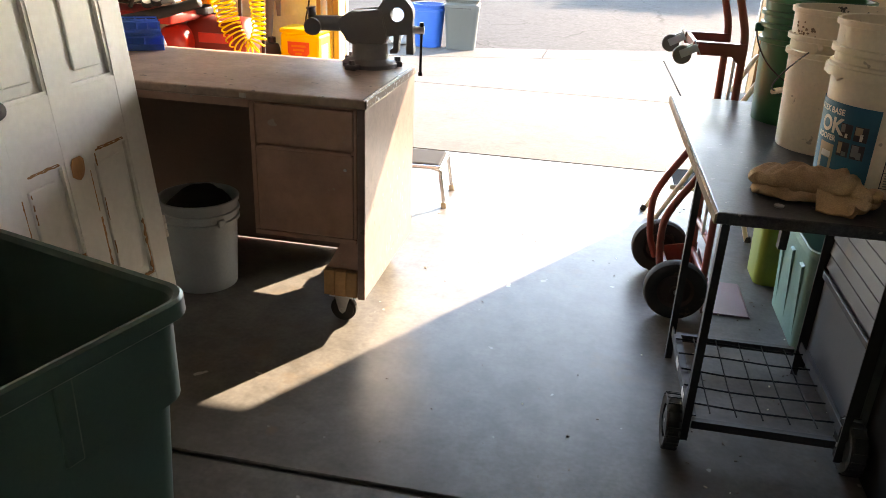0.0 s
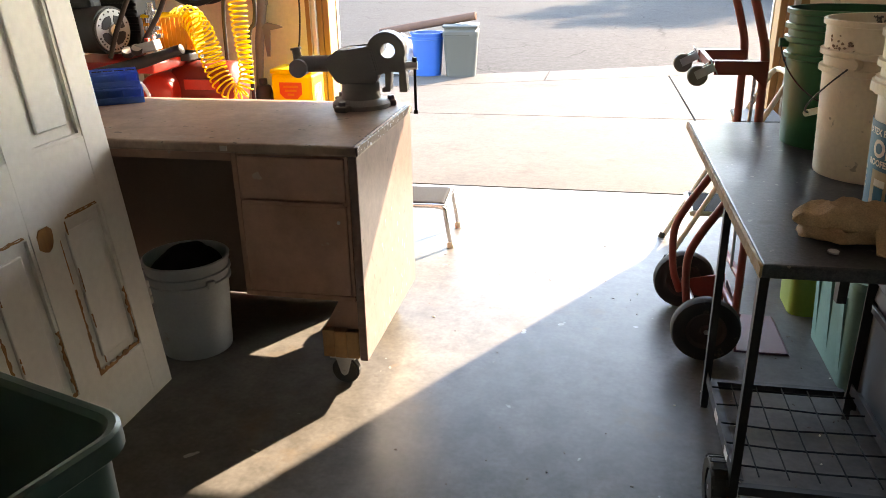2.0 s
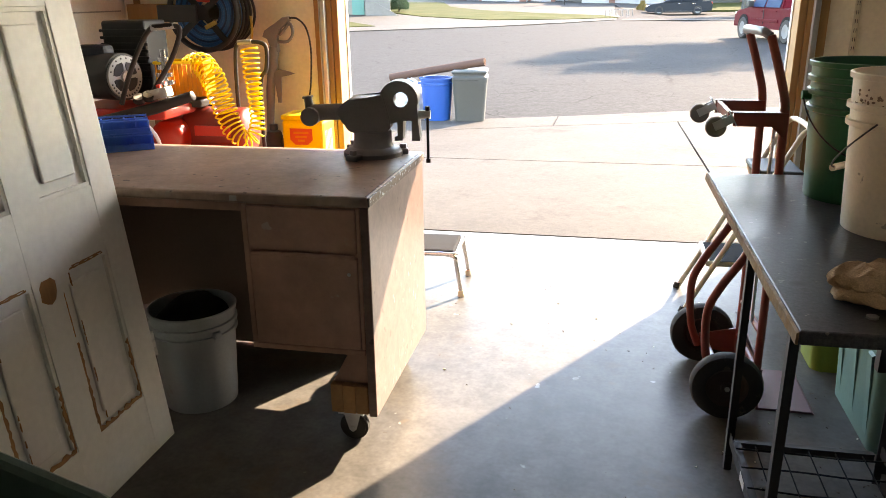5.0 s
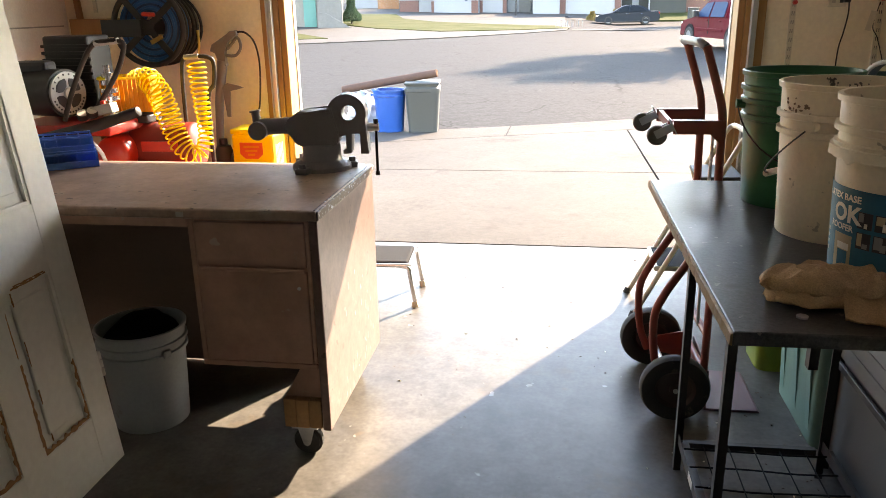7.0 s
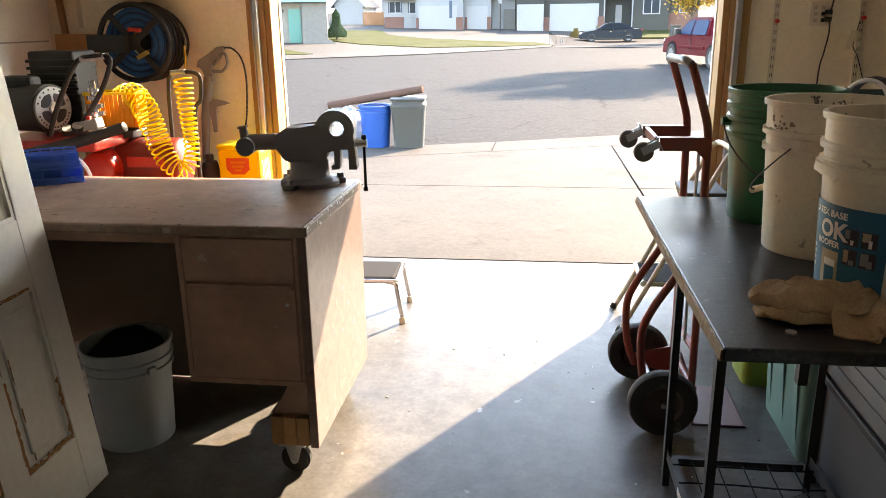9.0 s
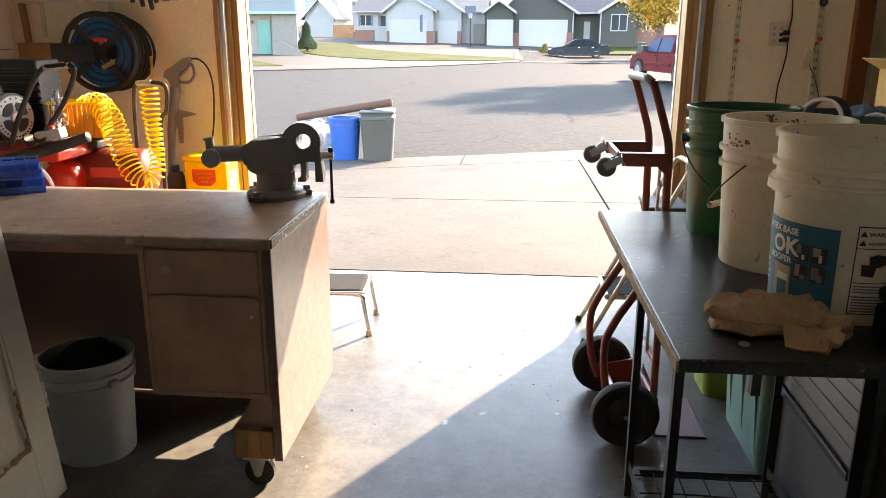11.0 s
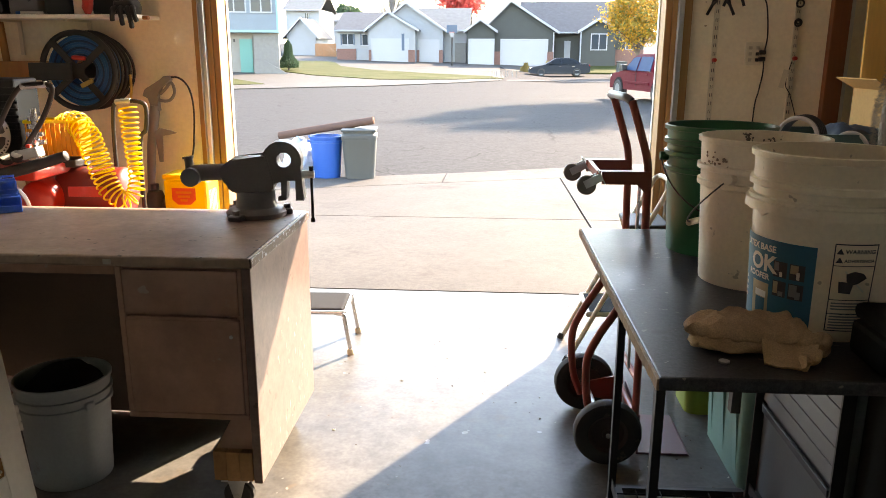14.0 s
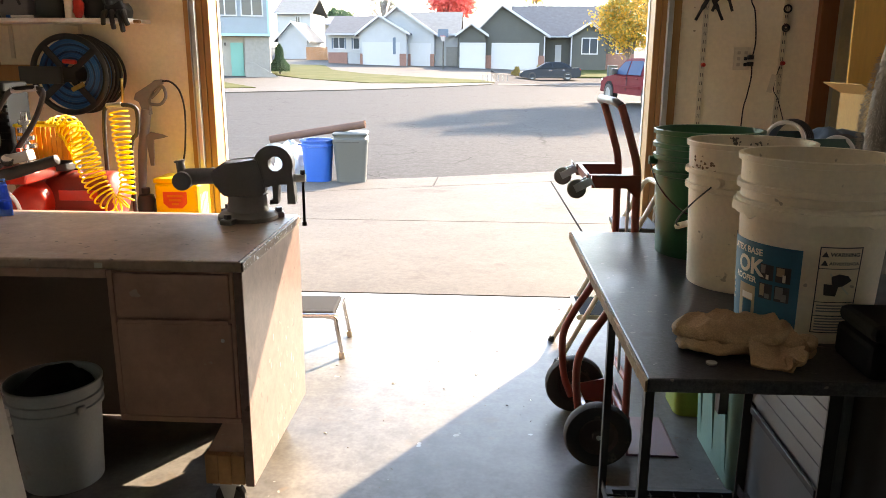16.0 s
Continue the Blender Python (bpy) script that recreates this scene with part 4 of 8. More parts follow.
# ---- folding step stool beside the desk, aluminium ----
def low_stool():
    t = thing("step_stool", "low chrome step stool with a grey ribbed top", "step stool", (-0.845, 3.78, 0), 3)
    part("seat", bx(-0.2, 0.13, -0.14, 0.14, 0.215, 0.235, 0.012), M["stool_top"], t, "dark grey rubber tread")
    rim = bm_new()
    pts = [(-0.19, -0.147, 0.218), (0.125, -0.147, 0.218), (0.137, -0.135, 0.218), (0.137, 0.135, 0.218), (0.125, 0.147, 0.218), (-0.19, 0.147, 0.218), (-0.207, 0.135, 0.218), (-0.207, -0.135, 0.218)]
    tube(rim, pts, 0.011, 10, closed=True)
    part("seat_rim", rim, M["chrome"], t, smooth=True)
    for sy in (-1, 1):
        for sx, x0, x1 in ((1, 0.12, 0.165), (-1, -0.19, -0.235)):
            lg = bm_new()
            tube(lg, smooth_path([(x0 - 0.03 * sx, sy * 0.145, 0.215), (x0 + 0.012 * sx, sy * 0.148, 0.205), (x0 + 0.02 * sx, sy * 0.15, 0.17), (x1, sy * 0.155, 0.02)], 6), 0.0115, 12)
            leg = part("leg", lg, M["chrome"], t, smooth=True)
            ft = bm_new()
            cyl(ft, (x1 - 0.004 * sx, sy * 0.1545, 0.03), (x1, sy * 0.155, 0.0), 0.016, 0.018, seg=16)
            part("rubber_foot", ft, M["ivory"], leg, "pale rubber foot", True)
    return t


M["stool_top"] = mat("stool_tread", (0.030, 0.030, 0.031), 0.85, scale=10, mix=0.5, bump=0.5, fine=150, spec=0.06)
low_stool()


# ---- hand truck ----
def hand_truck():
    t = thing("hand_truck", "red convertible steel hand truck with black wheels", "hand truck")
    ya, yb = 2.745, 3.045
    for y in (ya, yb):
        u = bm_new()
        dx = 0.0 if y == ya else -0.018
        tube(u, smooth_path([(0.575 + dx, y, 0.03), (0.572 + dx, y, 0.5), (0.562 + dx, y, 0.95), (0.558 + dx, y, 1.09), (0.535 + dx, y, 1.18), (0.49 + dx, y, 1.315)], 6), 0.0140, 12)
        part("upright", u, M["red_paint"], t, smooth=True)
        g = bm_new()
        gx = 0.0 if y == ya else -0.025
        tube(g, smooth_path([(0.43 + gx, y, 0.10), (0.395 + gx, y, 0.2), (0.385 + gx, y, 0.36), (0.42 + gx, y, 0.46), (0.49 + gx, y, 0.58), (0.556 + gx * 0.5, y, 0.72)], 6), 0.015, 12)
        part("stair_glide", g, M["red_paint"], t, smooth=True)
    top = bm_new()
    tube(top, [(0.488, ya, 1.312), (0.476, ya + 0.012, 1.322), (0.472, ya + 0.04, 1.325), (0.458, yb - 0.04, 1.325), (0.46, yb - 0.012, 1.32), (0.472, yb, 1.312)], 0.0142, 12)
    part("grip_bar", top, M["worn_grip"], t, "worn bare metal grip bar", True)
    for z in (0.16, 0.30, 0.72):
        b = bm_new()
        tube(b, [(0.572, ya, z), (0.556, yb, z)], 0.012, 10)
        part("cross_bar", b, M["red_paint"], t, smooth=True)
    for y, w0, w1 in ((2.665, -0.032, 0.032), (3.115, -0.032, 0.032)):
        cx = 0.462 if y < 2.9 else 0.425
        m = Matrix.Translation((cx, y, 0.124)) @ Matrix.Rotation(radians(90), 4, 'X')
        wh = bm_new()
        lathe(wh, [(0.072, -0.024), (0.1, -0.032), (0.118, -0.026), (0.124, -0.012), (0.124, 0.012), (0.118, 0.026), (0.1, 0.032), (0.072, 0.024)], 48, m)
        w_ = part("wheel", wh, M["rubber"], t, "dusty black rubber tyre", True)
        hb = bm_new()
        lathe(hb, [(0.0, -0.03), (0.02, -0.03), (0.022, -0.016), (0.06, -0.012), (0.074, -0.024), (0.074, 0.024), (0.06, 0.012), (0.022, 0.016), (0.02, 0.03), (0.0, 0.03)], 32, m)
        part("hub", hb, M["truck_hub"], w_, "dark red pressed hub", True)
    ax = bm_new()
    tube(ax, [(0.462, 2.63, 0.124), (0.425, 3.15, 0.124)], 0.009, 10)
    part("axle", ax, M["steel"], t)
    for y, x in ((ya, 0.455), (yb, 0.425)):
        br = bm_new()
        prism(br, [(x - 0.02, 0.10), (x - 0.02, 0.15), (0.575, 0.19), (0.58, 0.06)], y - 0.004, y + 0.004)
        part("axle_bracket", br, M["red_paint"], t)
    tp = bm_new()
    prism(tp, [(0.585, 0.0), (0.585, 0.16), (0.592, 0.16), (0.592, 0.008), (0.775, 0.008), (0.785, 0.0)], 2.735, 3.055)
    part("toe_plate", tp, M["toe"], t, "dull mauve-red steel toe plate")
    # caster arms
    for y, x0 in ((ya, 0.556), (yb, 0.535)):
        a = bm_new()
        box(a, x0 - 0.155, x0 + 0.012, y - 0.02, y - 0.016, 1.03, 1.075)
        box(a, x0 - 0.155, x0 + 0.012, y - 0.02, y + 0.018, 1.071, 1.075)
        part("caster_arm", a, M["red_paint"], t)
        gz = bm_new()
        prism(gz, [(x0 - 0.035, 1.03), (x0 + 0.012, 1.03), (x0 + 0.012, 0.985)], y - 0.020, y - 0.016)
        part("gusset", gz, M["red_paint"], t)
        c = bm_new()
        for s in (-1, 1):
            box(c, -0.014, 0.014, s * 0.02 - 0.0015, s * 0.02 + 0.0015, -0.062, 0.0)
        box(c, -0.03, 0.03, -0.0215, 0.0215, 0.0, 0.004)
        bmesh.ops.transform(c, matrix=Matrix.Translation((x0 - 0.158, y, 1.055)) @ Matrix.Rotation(radians(62), 4, 'Y'), verts=c.verts[:])
        part("caster_fork", c, M["steel"], t, "bright steel caster fork")
        w = bm_new()
        cx, cz = x0 - 0.158 - 0.066 * math.sin(radians(62)), 1.055 - 0.066 * math.cos(radians(62))
        m = Matrix.Translation((cx + 0.012, y, cz)) @ Matrix.Rotation(radians(90), 4, 'X')
        lathe(w, [(0.0, -0.013), (0.022, -0.013), (0.031, -0.011), (0.034, -0.006), (0.034, 0.006), (0.031, 0.011), (0.022, 0.013), (0.0, 0.013)], 28, m)
        part("caster_wheel", w, M["caster_grey"], t, "dark grey caster wheel", True)
    part("caster_bar", bx(0.385, 0.4, ya, yb, 1.045, 1.073), M["red_paint"], t)
    ch = bm_new()
    for k in range(9):
        a = k * 0.4
        cz = 1.02 - 0.013 * k
        tube(ch, [(0.545 + 0.005 * math.cos(j) * (k % 2), 2.80 + 0.006 * math.cos(j) * ((k + 1) % 2), cz + 0.009 * math.sin(j)) for j in [0, 1.05, 2.1, 3.14, 4.2, 5.24]], 0.0016, 5, closed=True)
    part("pin_chain", ch, M["steel"], t, "short steel retaining chain")
    ln = bm_new()
    tube(ln, [(0.55, 2.83, 1.02), (0.552, 2.84, 0.6), (0.556, 2.84, 0.3)], 0.006, 8)
    part("release_rod", ln, M["steel"], t)
    return t


M["worn_grip"] = mat("worn_grip_metal", (0.20, 0.22, 0.25), 0.5, 0.5, scale=20, mix=0.5, bump=0.05)
M["truck_hub"] = mat("hub_dark_red", (0.055, 0.030, 0.026), 0.6, scale=10, mix=0.6, bump=0.1)
M["toe"] = mat("toe_plate_paint", (0.16, 0.065, 0.075), 0.5, scale=8, mix=0.6, bump=0.05, dirt=(0.14, 0.11, 0.09), dirt_scale=6, dirt_amt=0.3)
M["caster_grey"] = mat("caster_grey", (0.17, 0.155, 0.145), 0.6, scale=10, mix=0.4, bump=0.05)
hand_truck()


# ---- cream folding step ladder by the jamb ----
def step_ladder():
    t = thing("step_ladder", "cream tubular folding step ladder with grey treads", "step ladder")
    cream = M["ivory"]
    ya, yb = 3.62, 3.95

    def rail(x0, z0, x1, z1, name="rail"):
        for y in (ya, yb):
            b = bm_new()
            tube(b, [(x0, y, z0), (x1, y, z1)], 0.0125, 10)
            part(name, b, cream, t, smooth=True)
    rail(0.40, 0.0, 0.80, 0.80, "front_rail")
    rail(0.90, 0.0, 0.68, 0.66, "rear_leg")
    for x, z in ((0.56, 0.235), (0.68, 0.475)):
        part("tread", bx(x - 0.06, x + 0.13, ya + 0.014, yb - 0.014, z, z + 0.022, 0.009), M["stool_top"], t, "dark grey ribbed tread")
        b = bm_new()
        tube(b, [(x - 0.064, ya + 0.012, z + 0.01), (x - 0.064, yb - 0.012, z + 0.01), (x + 0.132, yb - 0.012, z + 0.01), (x + 0.132, ya + 0.012, z + 0.01)], 0.014, 8, closed=True)
        part("tread_rim", b, cream, t, smooth=True)
    part("top_step", bx(0.66, 0.86, ya + 0.014, yb - 0.014, 0.665, 0.69, 0.01), M["bin_grey"], t, "grey moulded top step")
    h = bm_new()
    tube(h, smooth_path([(0.80, ya, 0.80), (0.83, ya, 0.86), (0.86, ya + 0.03, 0.88), (0.86, yb - 0.03, 0.88), (0.83, yb, 0.86), (0.80, yb, 0.80)], 5), 0.0125, 10)
    part("hand_rail", h, cream, t, smooth=True)
    for x in (0.395, 0.905):
        for y in (ya, yb):
            f = bm_new()
            cyl(f, (x, y, 0.0), (x + (0.008 if x < 0.6 else -0.006), y, 0.028), 0.018, 0.015, seg=14)
            part("rubber_foot", f, M["rubber"], t)
    return t


step_ladder()


# ---- bins behind the table ----
def tall_bin(name, label, at, w, d, h, body, rib=False, rz=0.0):
    t = thing(name, label, "bin", at, rz)
    bm = bm_new()
    spec = [(0.86, 0.0), (0.95, h * 0.8), (0.97, h * 0.82), (1.0, h - 0.03), (1.04, h - 0.028), (1.04, h - 0.002), (1.0, h), (0.96, h - 0.01), (0.92, h * 0.8), (0.82, 0.012)]
    rings = []
    for s, z in spec:
        r = 0.05 * s
        x, y = w / 2 * s, d / 2 * s
        ring = []
        for cx, cy, a0 in ((x - r, y - r, 0), (-x + r, y - r, 90), (-x + r, -y + r, 180), (x - r, -y + r, 270)):
            for k in range(6):
                a = radians(a0 + 18 * k)
                ring.append(bm.verts.new((cx + r * math.cos(a), cy + r * math.sin(a), z)))
        rings.append(ring)
    for a, b in zip(rings, rings[1:]):
        for k in range(len(a)):
            bm.faces.new((a[k], a[(k + 1) % len(a)], b[(k + 1) % len(a)], b[k]))
    bm.faces.new(rings[0][::-1])
    bm.faces.new(rings[-1])
    part("bin_shell", bm, body, t, smooth=True)
    if rib:
        for y in (-0.5, 0.0, 0.5):
            r = bm_new()
            prism(r, [(-w * 0.43, 0.02), (-w * 0.47 - 0.012, h * 0.78), (-w * 0.46, h * 0.8), (-w * 0.42, 0.02)], y * d * 0.6 - 0.02, y * d * 0.6 + 0.02)
            part("moulded_rib", r, body, t)
    return t


tall_bin("plastic_bin", "sage green plastic bin with moulded ribs behind the table", (1.03, 2.725, 0), 0.31, 0.52, 0.42, M["cart_green"], True)
tall_bin("plastic_bin", "small lime green plastic bin on the floor", (0.955, 3.2, 0), 0.24, 0.26, 0.42, M["lime"])


# ---- grey louvred panel behind the table ----
def louvre_cabinet():
    t = thing("louvred_cabinet", "dark grey steel cabinet with ribbed side panels", "cabinet")
    X, Y0, Y1, Z = 0.907, 1.84, 2.42, 0.80
    part("cabinet_body", bx(X + 0.012, X + 0.5, Y0, Y1, 0.03, Z, 0.006), M["grey_metal"], t)
    part("lower_panel", bx(X + 0.002, X + 0.0115, Y0 + 0.03, Y1 - 0.03, 0.05, 0.37, 0.002), M["grey_metal"], t, "plain dented lower panel")
    for k in range(7):
        z = 0.398 + k * 0.053
        sl = bm_new()
        prism(sl, [(X + 0.0115, z), (X - 0.004, z + 0.004), (X + 0.002, z + 0.047), (X + 0.0115, z + 0.049)], Y0 + 0.03, Y1 - 0.03)
        part("slat", sl, M["grey_metal"], t)
    for y in (Y0, Y1 - 0.028):
        part("corner_post", bx(X - 0.012, X + 0.011, y, y + 0.028, 0.0, Z), M["black_steel"], t)
    part("mid_bar", bx(X - 0.016, X - 0.005, Y0 + 0.03, Y1 - 0.03, 0.372, 0.394, 0.002), M["black_steel"], t)
    part("lid", bx(X - 0.01, X + 0.51, Y0 - 0.01, Y1 + 0.005, Z + 0.001, Z + 0.025, 0.006), M["black_steel"], t)
    return t


louvre_cabinet()
bp = thing("black_panel", "black plastic panel standing on edge beside the table", "panel", (0.942, 1.74, 0.0))
part("panel_sheet", bx(-0.006, 0.009, -0.38, 0.09, 0.0, 0.80, 0.004), M["case_black"], bp)
part("top_bead", bx(-0.0075, 0.0105, -0.38, 0.09, 0.801, 0.815, 0.004), M["case_black"], bp)
tall_bin("plastic_tub", "black plastic tub in the dark beside the table", (1.18, 1.02, 0), 0.46, 0.6, 0.5, M["black_plastic"])


# ---- black tool case on the table ----
def tool_case():
    t = thing("tool_case", "black plastic tool case lying on the table edge", "tool case", (0.80, 1.49, 0.893))
    part("case_body", bx(-0.055, 0.15, -0.08, 0.075, 0.0, 0.07, 0.012), M["case_black"], t)
    part("case_lid", bx(-0.055, 0.15, -0.08, 0.075, 0.072, 0.105, 0.014), M["case_black"], t)
    part("upper_box", bx(0.055, 0.15, -0.07, 0.07, 0.106, 0.205, 0.02), M["case_black"], t)
    for x in (-0.03, 0.09):
        part("latch", bx(x, x + 0.025, -0.087, -0.079, 0.05, 0.095, 0.003), M["case_black"], t)
    return t


tool_case()


# ---- rag on the table ----
def cloth_layer(name, fn, n, m_, thick, parent=None):
    """A sheet of cloth from fn(u, v) with u, v in 0..1, given a thickness."""
    bm = bm_new()
    g_ = [[bm.verts.new(fn(i / n, j / m_)) for j in range(m_ + 1)] for i in range(n + 1)]
    for a, b in zip(g_, g_[1:]):
        for j in range(m_):
            bm.faces.new((a[j], b[j], b[j + 1], a[j + 1]))
    bmesh.ops.recalc_face_normals(bm, faces=bm.faces[:])
    ext = bmesh.ops.extrude_face_region(bm, geom=bm.faces[:])
    for v in [e for e in ext["geom"] if isinstance(e, bmesh.types.BMVert)]:
        v.co.z = max(0.0005, v.co.z - thick)
    return part(name, bm, M["cloth"], parent, smooth=True)


def pillow(name, parent, cx, cy, rx, ry, z0, t, rot, seed):
    """A soft flattened fold of cloth with rounded edges and creases along its length."""
    bm = bm_new()
    turn = Matrix.Rotation(radians(rot), 3, 'Z')
    rows_ = []
    nr, na = 22, 72
    for i in range(nr + 1):
        f = math.pi * (0.02 + 0.96 * i / nr)
        row = []
        for k in range(na):
            a = 2 * math.pi * k / na
            ca, sa = math.cos(a), math.sin(a)
            r = math.sin(f) ** 0.6
            x = rx * r * math.copysign(abs(ca) ** 0.75, ca)
            y = ry * r * math.copysign(abs(sa) ** 0.8, sa)
            up = math.cos(f)
            z = z0 + t * (0.38 + (0.62 * up ** 0.8 if up > 0 else 0.38 * up))
            w = (0.45 - abs(noise.noise((x * 15 + y * 9, y * 30 - x * 6, seed))) * 2.2) * 0.017 + noise.noise((x * 34, y * 46, seed + 3.0)) * 0.009 + noise.noise((x * 130, y * 130, z * 130 + seed)) * 0.0011
            lift = max(0.0, up + 0.35)
            p = turn @ Vector((x + w * 0.5, y + w * 0.8, 0))
            row.append(bm.verts.new((cx + p.x, cy + p.y, max(0.0012, z + w * lift * min(1.0, t / 0.03)))))
        rows_.append(row)
    for p, q in zip(rows_, rows_[1:]):
        for k in range(na):
            bm.faces.new((p[k], p[(k + 1) % na], q[(k + 1) % na], q[k]))
    bm.faces.new(rows_[0])
    bm.faces.new(rows_[-1][::-1])
    part(name, bm, M["cloth"], parent, smooth=True)


def rag():
    t = thing("rag", "crumpled tan terry cotton rag lying on the table", "rag", (0.570, 1.572, 0.893), -3)
    pillow("lower_fold", t, -0.040, -0.014, 0.098, 0.052, 0.001, 0.024, 3, 2.0)
    pillow("upper_fold", t, -0.024, 0.002, 0.120, 0.056, 0.015, 0.044, -3, 5.0)
    pillow("end_fold", t, 0.082, -0.008, 0.055, 0.040, 0.004, 0.040, -22, 7.0)
    pillow("rolled_edge", t, 0.094, -0.060, 0.082, 0.014, 0.003, 0.016, 55, 9.0)

    def flap(u, v):
        top = Vector((-0.005, -0.050)).lerp(Vector((0.120, -0.020)), u)
        low = Vector((-0.012, -0.104)).lerp(Vector((0.058, -0.130)), u)
        p = top.lerp(low, v)
        c = noise.noise((p.x * 40, p.y * 40, 9.0)) * 0.004 + noise.noise((p.x * 14, p.y * 30, 4.0)) * 0.005
        return (p.x + c * 0.4, p.y + c * 0.6, max(0.004, 0.026 * (1 - v) ** 1.4 + 0.005 + 0.007 * math.sin(7 * u + 1) * (1 - v) + c * 0.5))
    cloth_layer("loose_flap", flap, 44, 30, 0.004, t)


rag()


# ---- label of the roof coating bucket ----
def wrap(bm, r0, r1, h, a_mid, lift):
    """Bends a flat (x along the label, z up) mesh round the bucket."""
    for v in bm.verts:
        r = r0 + (r1 - r0) * v.co.z / h + lift + v.co.y
        a = a_mid + v.co.x / r0
        v.co = Vector((r * math.cos(a), r * math.sin(a), v.co.z))


def flat(x0, x1, z0, z1, n=12):
    bm = bm_new()
    rows_ = []
    for i in range(n + 1):
        x = x0 + (x1 - x0) * i / n
        rows_.append((bm.verts.new((x, 0, z0)), bm.verts.new((x, 0, z1))))
    for a, b in zip(rows_, rows_[1:]):
        bm.faces.new((a[0], b[0], b[1], a[1]))
    ext = bmesh.ops.extrude_face_region(bm, geom=bm.faces[:])
    for v in [e for e in ext["geom"] if isinstance(e, bmesh.types.BMVert)]:
        v.co.y -= 0.0004
    return bm


def letters(text, size, x, z):
    cu = bpy.data.curves.new("letters", 'FONT')
    cu.body, cu.size, cu.extrude, cu.resolution_u, cu.offset = text, size, 0.0, 3, size * 0.035
    ob = new("letters", cu)
    bpy.context.view_layer.update()
    me = bpy.data.meshes.new_from_object(ob.evaluated_get(bpy.context.evaluated_depsgraph_get()))
    bm = bm_new()
    bm.from_mesh(me)
    bpy.data.objects.remove(ob)
    bmesh.ops.subdivide_edges(bm, edges=[e for e in bm.edges if e.calc_length() > 0.012], cuts=1)
    for v in bm.verts:
        v.co = Vector((v.co.x + x, 0, v.co.y + z))
    return bm


def bucket_label():
    R0, R1, HB = 0.139, 0.158, 0.38
    inks = {k: mat("ink_" + k, c, 0.5, mix=0.15, bump=0.0) for k, c in dict(blue=(0.004, 0.105, 0.175), white=(0.72, 0.68, 0.6), dark=(0.03, 0.02, 0.025), tan=(0.42, 0.32, 0.2), grey=(0.2, 0.2, 0.2)).items()}
    am = radians(-112)

    def put(name, bm, ink, lift, label=""):
        wrap(bm, R0, R1, HB, am, lift)
        part(name, bm, inks[ink], roofer, label)
    put("paper_label", flat(-0.225, -0.010, 0.012, 0.198, 22), "blue", 0.0012, "blue printed label with white lettering")
    put("lettering", letters("LATEX BASE", 0.019, -0.190, 0.172), "white", 0.002)
    put("lettering", letters("OK", 0.050, -0.158, 0.128), "white", 0.002)
    put("lettering", letters("ROOFER", 0.018, -0.168, 0.109), "white", 0.002)
    put("print_panel", flat(-0.150, -0.100, 0.024, 0.100, 5), "tan", 0.0018)
    put("print_panel", flat(-0.136, -0.108, 0.028, 0.066, 4), "blue", 0.0024)
    put("print_panel", flat(-0.138, -0.106, 0.068, 0.082, 4), "white", 0.0024)
    for i, x in enumerate((-0.090, -0.056)):
        for j, z in enumerate((0.080, 0.122)):
            put("print_panel", flat(x, x + 0.029, z, z + 0.034, 4), "dark", 0.0018)
            put("print_panel", flat(x + 0.002, x + 0.012 + 0.005 * i, z + 0.006 + 0.008 * j, z + 0.032, 3), "tan" if i == j else "grey", 0.0024)
            put("print_panel", flat(x + 0.014, x + 0.024 - 0.004 * j, z + 0.002, z + 0.012 + 0.006 * i, 3), "white" if j else "grey", 0.0024)
    for k in range(4):
        put("print_bar", flat(-0.196, -0.182, 0.05 + k * 0.014, 0.057 + k * 0.014, 2), "white", 0.0018)
    # warning box
    for x0, x1, z0, z1 in ((0.018, 0.098, 0.208, 0.2105), (0.018, 0.098, 0.164, 0.1655), (0.018, 0.098, 0.092, 0.0935), (0.018, 0.098, 0.062, 0.0632), (0.018, 0.098, 0.025, 0.027), (0.018, 0.020, 0.025, 0.2105), (0.096, 0.098, 0.025, 0.2105)):
        put("border", flat(x0, x1, z0, z1, 6), "dark", 0.0015)
    put("lettering", letters("WARNING", 0.0115, 0.037, 0.191), "dark", 0.0015)
    put("lettering", letters("ADVERTENCIA", 0.0085, 0.037, 0.173), "dark", 0.0015)
    for z in (0.189, 0.171):
        tri = bm_new()
        tri.faces.new([tri.verts.new((x, 0, zz)) for x, zz in ((0.022, z), (0.035, z), (0.0285, z + 0.012))])
        put("warning_triangle", tri, "dark", 0.0015)
    # tipped bucket and a bar struck through it
    pic = bm_new()
    pic.faces.new([pic.verts.new((x, 0, z)) for x, z in ((0.034, 0.108), (0.056, 0.106), (0.060, 0.130), (0.032, 0.132))])
    put("warning_picture", pic, "dark", 0.0015)
    pic = bm_new()
    pic.faces.new([pic.verts.new((x, 0, z)) for x, z in ((0.046, 0.134), (0.052, 0.124), (0.068, 0.128), (0.084, 0.140), (0.076, 0.150), (0.058, 0.154), (0.044, 0.148))])
    put("warning_picture", pic, "dark", 0.0018)
    pic = bm_new()
    pic.faces.new([pic.verts.new((x, 0, z)) for x, z in ((0.040, 0.153), (0.042, 0.156), (0.082, 0.112), (0.080, 0.109))])
    put("warning_picture", pic, "white", 0.0022)
    for k in range(9):
        z = 0.084 - k * 0.0062 - (0.004 if k > 2 else 0)
        put("print_bar", flat(0.024, 0.092 - 0.008 * (k % 3), z, z + 0.0028, 5), "grey", 0.0015)
